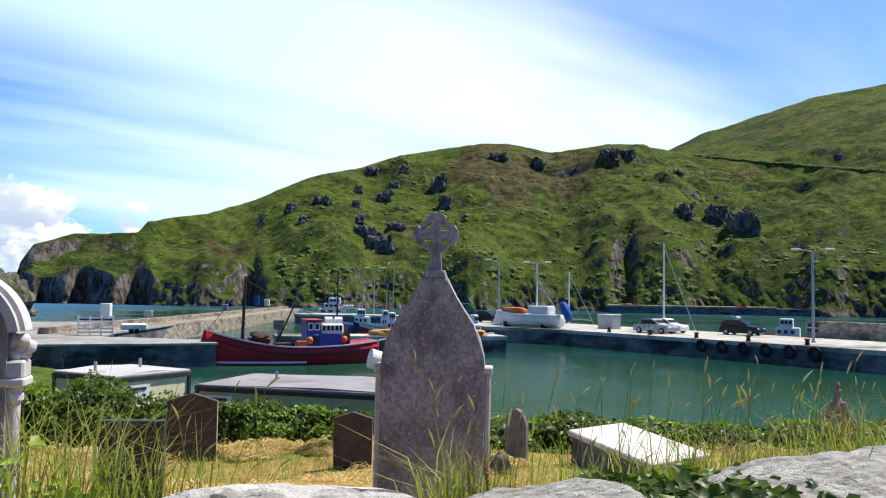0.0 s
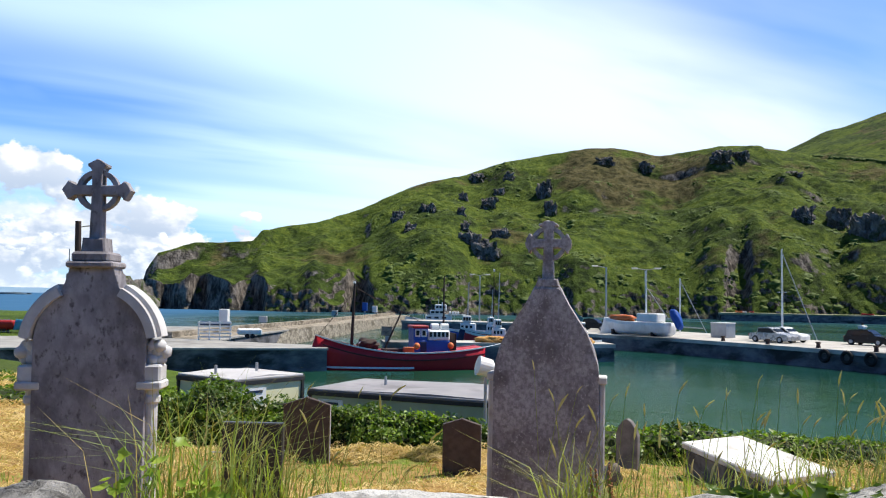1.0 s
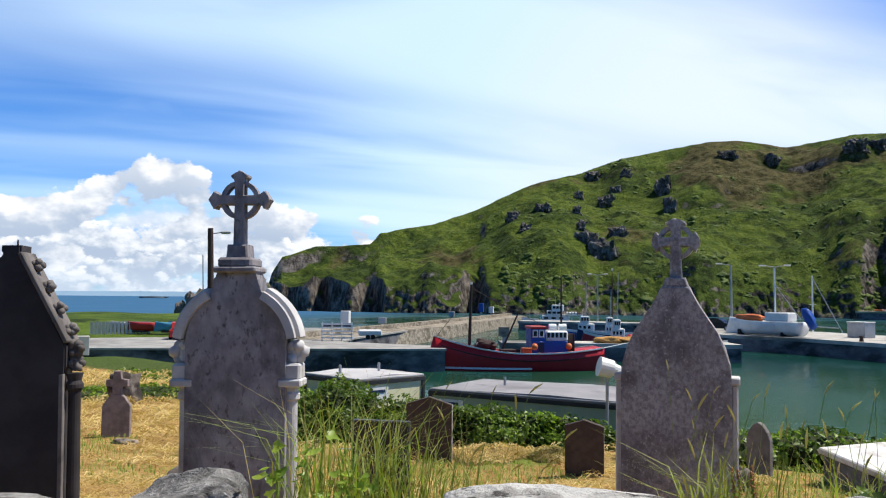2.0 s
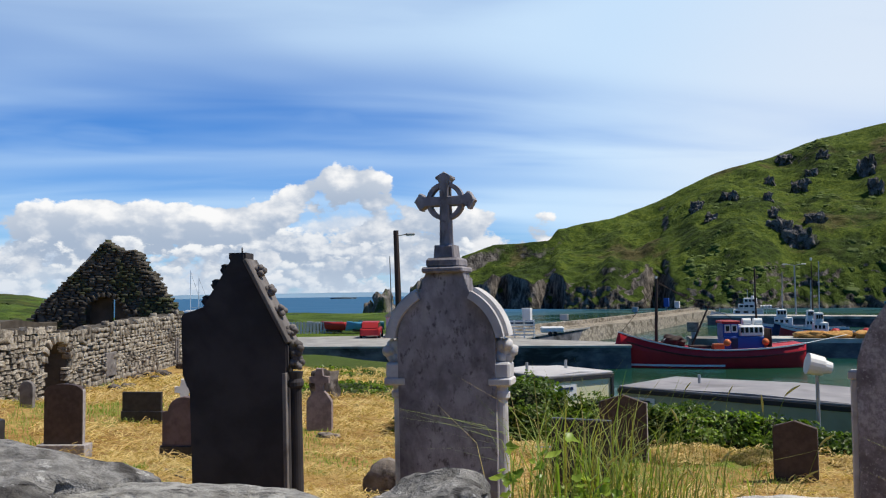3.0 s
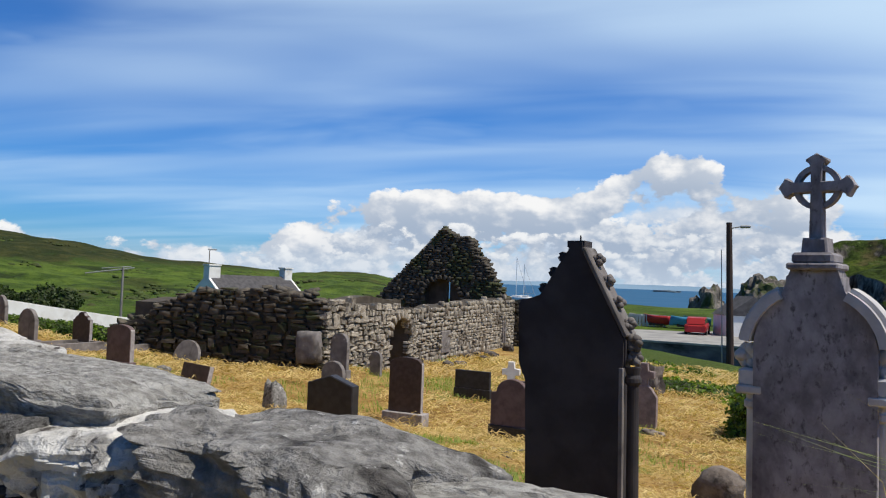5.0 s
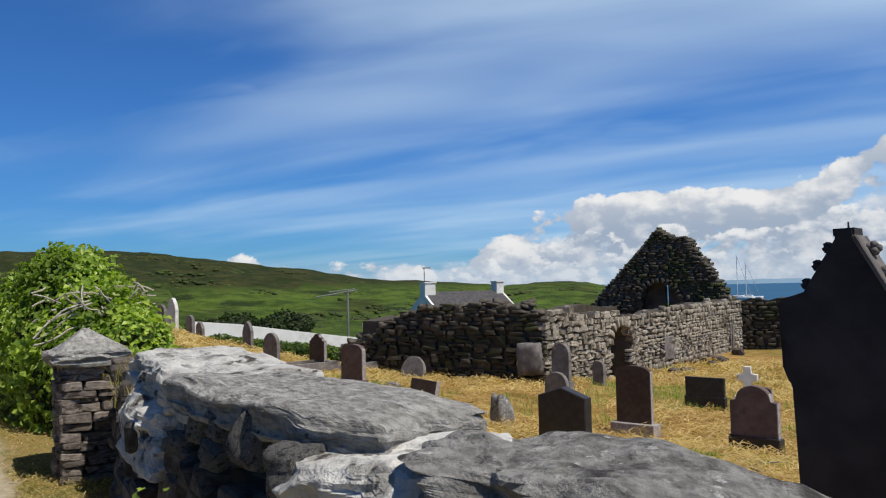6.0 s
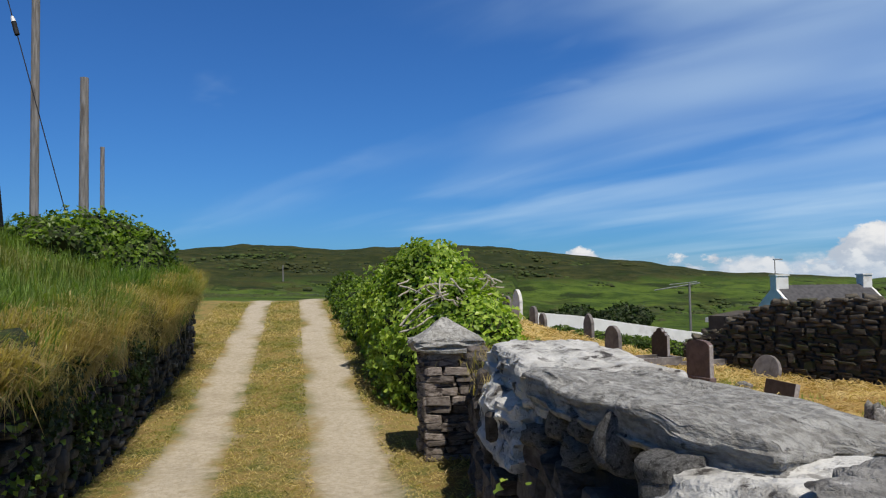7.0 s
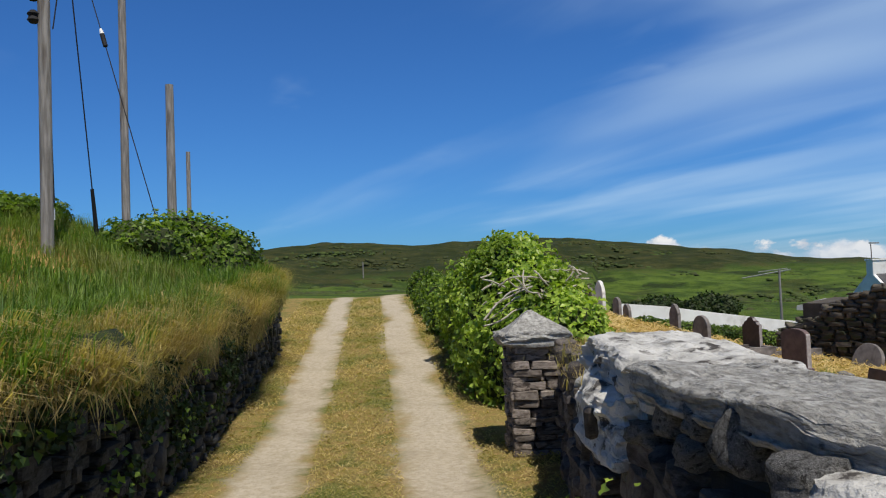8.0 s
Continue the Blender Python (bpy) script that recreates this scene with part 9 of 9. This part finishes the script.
    for b, d, h, m, lab in ((22.6, 82, 2.2, P_WHITE, "white notice board on the quay"), (20.0, 96, 1.2, P_STEEL, "grey cabinet on the breakwater"), (13.0, 150, 2.6, P_BLUE, "blue hoist on the breakwater"), (12.3, 152, 2.0, P_WHITE, "white hut on the breakwater"), (15.1, 130, 1.4, P_STEEL, "grey cabinet on the breakwater"), (11.4, 66, 1.3, M_PIERSTONE, "brown fish box stack on the quay")):
        p = away(b, d)
        t = thing("quay_fitting", lab, "fitting", pose(p.x, p.y, QUAY_Z))
        box_part("body", (0.9, 0.6, h * 0.6), (0, 0, h * 0.7), m, t, 0.04)
        box_part("foot", (0.3, 0.3, h * 0.5), (0, 0, h * 0.25), P_STEEL, t, 0.02)


# ---- huts below the graveyard ----
P_GREYROOF = surface("grey_felt_roof", (0.24, 0.235, 0.25), (0.32, 0.31, 0.325), 1.2, c=(0.19, 0.18, 0.19), c_scale=0.6, bump=0.2, bump_scale=20.0)
P_FASCIA = paint("dark_fascia_paint", (0.03, 0.032, 0.035), 0.6)


def hut(label, x, y, turn, lx, ly, low, high, lit, sign=True, vents=2, felt=P_ROOF):
    t = thing("flat_roofed_hut", label, "hut", pose(x, y, low, 0, 0, turn), "huts by the quay")
    h = high - low
    box_part("wall_body", (lx, ly, h - 0.1), (0, 0, (h - 0.1) / 2), lit, t, 0.02)
    box_part("roof_edge", (lx + 0.12, ly + 0.12, 0.12), (0, 0, h - 0.10), P_FASCIA, t, 0.01, label="dark roof fascia")
    bm = bmesh.new()
    bm_box(bm, (lx + 0.06, ly + 0.06, 0.06), (0, 0, h - 0.01), bevel=0.015)
    bm_prism(bm, [(-lx / 2, h), (lx / 2, h), (0, h + 0.07)], ly, 0.0)
    part("roof", bm, felt, t, "felt roof")
    for sx in (-1, 1):
        for sy in (-1, 1):
            box_part("corner_post", (0.10, 0.10, h - 0.05), (sx * lx / 2, sy * ly / 2, h / 2 - 0.03), P_FASCIA, t, 0.01)
    for i in range(vents):
        tube_part("vent", (-lx * 0.3 + i * lx * 0.6, 0.2, h), (-lx * 0.3 + i * lx * 0.6, 0.2, h + 0.26), 0.04, 0.04, P_STEEL, t, 8)
    if sign:
        s = box_part("sign", (0.75, 0.03, 0.34), (-lx * 0.5 + 0.65, -ly / 2 - 0.02, h - 0.42), P_WHITE, t, 0.0, label="white name sign with dark bar")
        box_part("sign_bar", (0.5, 0.012, 0.07), (-lx * 0.5 + 0.65, -ly / 2 - 0.045, h - 0.35), P_NAVY, s, 0.0, label="unreadable dark lettering bar")


M_STACK = surface("stack_rock", (0.10, 0.088, 0.075), (0.26, 0.23, 0.20), 0.9, c=(0.06, 0.075, 0.025), c_scale=0.4, c_at=(0.48, 0.6), bump=0.8, bump_scale=2.0, bump_dist=0.3, stretch=(1, 1, 0.5))


def yard_point():
    """The grassy point beyond the boatyard."""
    bm = bmesh.new()
    rows = []
    for i in range(13):
        r = 60 + 78 * i / 12
        row = []
        for j in range(41):
            b = 29.0 + 24.0 * j / 40
            p = away(b, r)
            z = -2.28 + 1.45 * smooth_step(r, 80, 100) - 5.5 * smooth_step(r, 118, 138) - 4.0 * smooth_step(30.5 + 0.02 * (r - 74), b, b + 2.0) + 0.35 * noise.noise(Vector((p.x * 0.09, p.y * 0.09, 2)))
            row.append(bm.verts.new((p.x, p.y, z)))
        rows.append(row)
    for a, c in zip(rows, rows[1:]):
        for j in range(40):
            bm.faces.new((a[j], c[j], c[j + 1], a[j + 1]))
    ob = part("ground_point", bm, M_GROUND, smooth=True)
    tagged(ob, "rough grassy point beyond the boatyard", "ground", kind="structure")


def shore_things():
    yard_point()
    hut("pale green flat-roofed hut by the water", -8.29, 21.1, 60, 2.3, 2.3, -3.2, -0.52, P_CREAM)
    hut("long grey-green flat-roofed hut by the water", -2.67, 22.0, -15.6, 7.0, 3.1, -3.2, -0.90, P_HUTDARK, True, 1, P_GREYROOF)
    # white floodlight on a post
    p = away(4.55, 15.6)
    t = thing("floodlight", "round white lamp on a thin grey post", "lamp", pose(p.x, p.y, float(land(p.x, p.y)), 0, 0, 20))
    tube_part("post", (0, 0, -0.2), (0, 0, 1.55), 0.035, 0.03, P_STEEL, t)
    bm = bmesh.new()
    bm_tube(bm, (-0.16, 0, 1.68), (0.10, 0, 1.62), 0.19, 0.17, 18)
    part("lamp_head", bm, P_WHITE, t, "white drum lamp head")
    bm = bmesh.new()
    bm_tube(bm, (0.10, 0, 1.62), (0.24, 0, 1.59), 0.13, 0.10, 14)
    part("lamp_front", bm, P_WHITE, t)
    # tall dark pole with a small lantern
    p = away(31.75, 36.5)
    z = float(land(p.x, p.y))
    t = thing("utility_pole", "tall dark wooden pole with a lamp bracket", "pole", pose(p.x, p.y, z, 0, -1.6, 31))
    tube_part("post", (0, 0, -0.3), (0, 0, 4.55 - z), 0.17, 0.12, P_TARWOOD, t, 12)
    tube_part("bracket", (0.05, 0, 4.3 - z), (0.55, 0, 4.38 - z), 0.025, 0.025, P_STEEL, t, 6)
    box_part("lantern", (0.42, 0.2, 0.12), (0.65, 0, 4.36 - z), P_STEEL, t, 0.04)
    tube_part("conduit", (-0.32, 0, 0.2), (-0.32, 0, 3.4 - z), 0.03, 0.02, P_STEEL, t, 6)
    # boatyard
    p = away(30.6, 72)
    t = thing("boatyard_shed", "dark-roofed shed with pale gable in the boatyard", "shed", pose(p.x, p.y, -2.2, 0, 0, 52))
    box_part("wall_body", (4.2, 3.2, 1.9), (0, 0, 0.95), P_LIMEWASH, t)
    bm = bmesh.new()
    bm_prism(bm, [(-2.3, 1.9), (2.3, 1.9), (0, 3.5)], 3.5, 0.03)
    part("roof", bm, P_SLATE, t)
    box_part("door", (0.9, 0.05, 1.6), (0.4, -1.62, 0.80), P_NAVY, t, 0.01)
    p = away(33.6, 71)
    car("red hatchback parked in the boatyard", p.x, p.y, -2.0, 118, P_BRIGHT, 3.9, True)
    for i, (b, d, m, lab) in enumerate(((36.2, 84, P_BRIGHT, "red dinghy stored in the boatyard"), (34.4, 83, paint("pale_blue_boat", (0.08, 0.30, 0.45)), "pale blue boat stored ashore"), (33.6, 85, P_TEAL, "teal boat stored ashore"), (37.2, 86, P_STEEL, "grey boat stored ashore"))):
        p = away(b, d)
        t = thing("stored_boat", lab, "boat", pose(p.x, p.y, -1.6, 0, 0, 20 + 12 * i), "boats stored ashore")
        bm = bmesh.new()
        hull(bm, 2.6, 1.3, 0.7, 0.55, 0.55, 0.3, 0.85)
        part("hull", bm, m, t, smooth=True)
        box_part("cradle", (1.4, 0.7, 0.3), (0, 0, -0.25), P_TARWOOD, t)
    t = thing("yard_fence", "grey slatted fence in the boatyard", "fence", pose(*away(37.4, 84).xy, -2.2, 0, 0, 38))
    for i in range(16):
        box_part("slat", (0.24, 0.04, 1.25), (-2.6 + i * 0.34, 0, 0.62), P_STEEL, t, 0.0)
    for zz in (0.35, 1.05):
        box_part("rail", (5.6, 0.05, 0.08), (0, 0.05, zz), P_STEEL, t, 0.0)
    t = thing("block_shelter", "small pale concrete block by the yard", "block", pose(*away(39.9, 56).xy, -2.2, 0, 0, 40))
    box_part("body", (1.1, 0.9, 1.2), (0, 0, 0.6), M_CONCRETE, t, 0.03)
    # grassy rise and sea stacks beyond the yard
    for i, (b, d, sx, sz) in enumerate(((32.7, 128, 4.4, 6.4), (33.6, 129, 2.6, 4.6), (29.5, 134, 7.5, 8.4), (28.1, 137, 6.0, 7.2), (31.4, 130, 2.2, 4.2))):
        p = away(b, d)
        bm = bmesh.new()
        bm_rock(bm, (sx, sx * 0.8, sz), (0, 0, 0), seed=i + 4, rough=0.45, sub=4, square=0.15)
        for v in bm.verts:
            v.co += 0.5 * Vector((noise.noise(v.co * 0.7), noise.noise(v.co * 0.7 + Vector((4, 0, 0))), noise.noise(v.co * 0.6)))
            v.co.x *= 1.15 - 0.45 * (v.co.z / sz + 0.5)
        r = part("sea_rock", bm, M_STACK)
        r.location = (p.x, p.y, SEA_Z - 0.5 + sz * 0.5)
        tagged(r, "jagged grassy sea stack at the harbour mouth", "rock", "sea stacks")
    # low land across the bay
    bm = bmesh.new()
    n = 90
    top, low = [], []
    for i in range(n + 1):
        b = 24 + 34 * i / n
        h = 8 + 14 * max(0, noise.noise(Vector((b * 0.16, 0.4, 0))) + 0.25) * (1 if 30 < b < 56 else 0.5) + 2 * noise.noise(Vector((b * 0.9, 7, 0)))
        top.append(bm.verts.new((*away(b, 4300).xy, max(h, 2))))
        low.append(bm.verts.new((*away(b, 4200).xy, SEA_Z - 1)))
    for i in range(n):
        bm.faces.new((low[i], low[i + 1], top[i + 1], top[i]))
    ob = part("backdrop", bm, surface("far_land_haze", (0.16, 0.26, 0.36), (0.20, 0.31, 0.42), 0.002, bump=0))
    tagged(ob, "hazy blue low land across the bay", "land", kind="structure")
    bm = bmesh.new()
    bm_rock(bm, (60, 25, 7), (0, 0, 0), seed=2, rough=0.3, sub=4, square=0.2)
    ob = part("islet", bm, surface("hazy_islet", (0.05, 0.08, 0.11), (0.08, 0.12, 0.15), 0.05, bump=0), smooth=True)
    ob.location = (*away(35.4, 1500).xy, SEA_Z)
    tagged(ob, "low dark islet in the bay", "island")


# ---- westward: house, white wall, poles ----
def west_things():
    p, q = away(67.3, 78), away(61.7, 84)
    mid, span = (p + q) / 2, (q - p).length
    turn = math.degrees(math.atan2((q - p).y, (q - p).x))
    t = thing("cottage", "white cottage with slate roof and two chimneys beyond the ruin", "house", pose(mid.x, mid.y, -3.62, 0, 0, turn))
    box_part("wall_body", (span, 5.0, 3.2), (0, 0, 1.6), P_LIMEWASH, t, 0.03)
    for s in (-1, 1):
        bm = bmesh.new()
        bm_prism(bm, [(-2.5, 3.1), (2.5, 3.1), (0, 5.0)], 0.3, 0.02)
        bmesh.ops.rotate(bm, verts=bm.verts, matrix=Matrix.Rotation(radians(90), 3, "Z"))
        bmesh.ops.translate(bm, verts=bm.verts, vec=(s * (span / 2 - 0.12), 0, 0))
        part("gable", bm, P_LIMEWASH, t)
    bm = bmesh.new()
    bm_prism(bm, [(-2.7, 3.1), (2.7, 3.1), (0, 5.05)], span - 0.5, 0.03)
    bmesh.ops.rotate(bm, verts=bm.verts, matrix=Matrix.Rotation(radians(90), 3, "Z"))
    part("roof", bm, P_SLATE, t)
    for s, w in ((-1, 1.25), (1, 0.95)):
        c = box_part("chimney", (w, 0.9, 1.5), (s * (span / 2 - 0.6), 0, 5.15), P_LIMEWASH, t, 0.03)
        box_part("chimney_cap", (w + 0.15, 1.05, 0.14), (s * (span / 2 - 0.6), 0, 5.92), P_LIMEWASH, c, 0.01)
    tube_part("aerial_pole", (-span / 2 + 0.5, 0.4, 5.0), (-span / 2 + 0.5, 0.4, 7.4), 0.04, 0.04, P_TARWOOD, t, 6)
    box_part("aerial", (0.9, 0.1, 0.12), (-span / 2 + 0.8, 0.4, 7.35), P_STEEL, t, 0.0)
    # long white wall
    pts = [away(83.3, 46), away(80, 48), away(76.5, 51), away(72.8, 55), away(69.4, 59)]
    tops = [0.22, -0.10, -0.70, -1.38, -1.95]
    bm = bmesh.new()
    rows = []
    for v, z in zip(pts, tops):
        o = v.normalized() * 0.35
        rows.append([bm.verts.new((v.x, v.y, -4.0)), bm.verts.new((v.x, v.y, z)), bm.verts.new((v.x + o.x, v.y + o.y, z)), bm.verts.new((v.x + o.x, v.y + o.y, -4.0))])
    for a, b in zip(rows, rows[1:]):
        for i in range(3):
            bm.faces.new((a[i], b[i], b[i + 1], a[i + 1]))
    ob = part("wall_white", bm, P_LIMEWASH)
    tagged(ob, "long whitewashed wall below the graveyard", "wall", kind="structure")
    p = away(72.6, 58)
    z = float(land(p.x, p.y))
    t = thing("utility_pole", "wooden pole with a slanting crossarm in the field", "pole", pose(p.x, p.y, z, 0, 0, 70))
    tube_part("post", (0, 0, -0.3), (0, 0, 1.75 - z), 0.09, 0.07, P_WOOD, t)
    tube_part("crossarm", (-2.3, 0, 1.25 - z), (0.7, 0, 1.72 - z), 0.045, 0.045, P_STEEL, t, 6)
    tube_part("stay_bar", (-1.3, 0, 1.62 - z), (0.5, 0, 1.80 - z), 0.03, 0.03, P_STEEL, t, 6)
    p = away(70.0, 95)
    t = thing("barn_roof", "pale tin roof of a low barn in the field", "barn", pose(p.x, p.y, float(land(p.x, p.y)) - 0.2, 0, 0, 60))
    bm = bmesh.new()
    bm_prism(bm, [(-2.2, 0.0), (2.2, 0.0), (2.2, 0.5), (0, 1.3), (-2.2, 0.7)], 4.0, 0.02)
    part("roof", bm, P_ROOF, t)
    p = away(100.4, 150)
    t = thing("utility_pole", "thin far pole on the hillside", "pole", pose(p.x, p.y, float(land(p.x, p.y)) - 0.3))
    tube_part("post", (0, 0, 0), (0, 0, 3.4), 0.13, 0.10, P_WOOD, t)
    bush("field_scrub", "dark scrub in the pasture below the hill", [(*away(76.0 + i * 0.9, 92 + 2 * math.sin(i * 2)).xy, float(land(*away(76.0 + i * 0.9, 92).xy)) + 0.3, 1.8, 1.8, 1.5 + 0.4 * math.sin(i * 1.7)) for i in range(8)], 9000, 0.30, F_FERN, category="scrub")
    bush("yard_scrub", "low green scrub before the white wall", [(*away(70.0 + i * 1.25, 43.5).xy, 1.15 - 43.5 * math.tan(radians(4.2 - 0.165 * i)), 0.9, 0.9, 0.45) for i in range(10)], 11000, 0.14, F_HEDGE, category="scrub")


def pole_line():
    """Poles and stays on the bank."""
    spots = [(120.8, 12.4, 8.5, 0.080, 2.64), (116.1, 21.0, 10.5, 0.095, 3.6), (113.2, 20.5, 5.05, 0.11, 3.6), (112.1, 36.0, 6.0, 0.10, 4.0)]
    obs = []
    for i, (b, d, h, r, _) in enumerate(spots):
        p = away(b, d) + Vector((-0.95, -0.13, 0))
        z = float(land(p.x, p.y))
        top = (14.0 if i == 0 else 14.0 if i == 1 else 1.6 + math.tan(radians(14.0)) * d if i == 2 else 1.6 + math.tan(radians(9.6)) * d)
        lab = ("wooden power pole carrying fittings and cables on the bank", "tall bare wooden power pole on the bank", "sawn-off wooden pole with a metal band", "short far wooden pole on the bank")[i]
        t = thing("utility_pole", lab, "pole", pose(p.x, p.y, z - 0.2), "poles on the bank")
        H = top - z + 0.2
        tube_part("post", (0, 0, 0), (0, 0, H), r * 1.08, r * 0.86, P_WOOD, t, 14)
        obs.append((p, z, H, t))
    t = obs[0][3]
    p0, z0, H0, _ = obs[0]
    k = 5.9 - z0 + 0.2
    turn = radians(121.2)
    rx, ry = math.cos(turn), math.sin(turn)
    box_part("fitting", (0.22, 0.22, 0.9), (0.0, 0.0, k + 0.55), P_BLACK, t, 0.03, (0, 0, 31), "dark metal pole-top bracket")
    for i, dz in enumerate((0.0, 0.32, 0.62, 0.9)):
        bm = bmesh.new()
        bm_lathe(bm, [(0.05, -0.09), (0.085, -0.05), (0.06, 0.0), (0.085, 0.04), (0.04, 0.09)], (-rx * 0.13, -ry * 0.13, k - 0.35 + dz), 12)
        part("insulator", bm, P_BLACK, t, "dark porcelain insulator")
    tube_part("cable", (0.08 * rx, 0.08 * ry, 0.9), (0.02 * rx, 0.02 * ry, k), 0.022, 0.022, P_BLACK, t, 6)
    tube_part("cable", (rx * 0.11, ry * 0.11, k - 0.5), (rx * 0.19, ry * 0.19, k + 0.1), 0.010, 0.010, P_BLACK, t, 5)
    tube_part("crossarm", (-rx * 0.9, -ry * 0.9, k + 0.92), (rx * 0.35, ry * 0.35, k + 0.92), 0.03, 0.03, P_BLACK, t, 6)
    box_part("tag", (0.05, 0.03, 0.16), (-0.10 * ry + 0.02, 0.10 * rx + 0.1, 0.75), P_WHITE, t, 0.0)
    # stays with insulators
    for b, d, bt, dt, zt in ((117.85, 15.5, 120.2, 13.4, 9.5), (113.4, 18.0, 119.4, 20.0, 10.5)):
        a = away(b, d) + Vector((-0.95, -0.13, 0))
        a.z = float(land(a.x, a.y)) - 0.1
        c = away(bt, dt) + Vector((-0.95, -0.13, zt))
        t = thing("stay_wire", "steel stay wire with guard and insulator", "wire", Matrix.Identity(4), "pole stays")
        tube_part("wire", a, c, 0.012, 0.012, P_BLACK, t, 5)
        tube_part("guard", a, a.lerp(c, 0.14), 0.045, 0.03, P_BLACK, t, 8)
        tube_part("insulator", a.lerp(c, 0.60), a.lerp(c, 0.635), 0.055, 0.055, P_BLACK, t, 8)
        tube_part("insulator_cap", a.lerp(c, 0.635), a.lerp(c, 0.65), 0.05, 0.03, P_WHITE, t, 8)


small_graves()
harbour()
shore_things()
west_things()
pole_line()
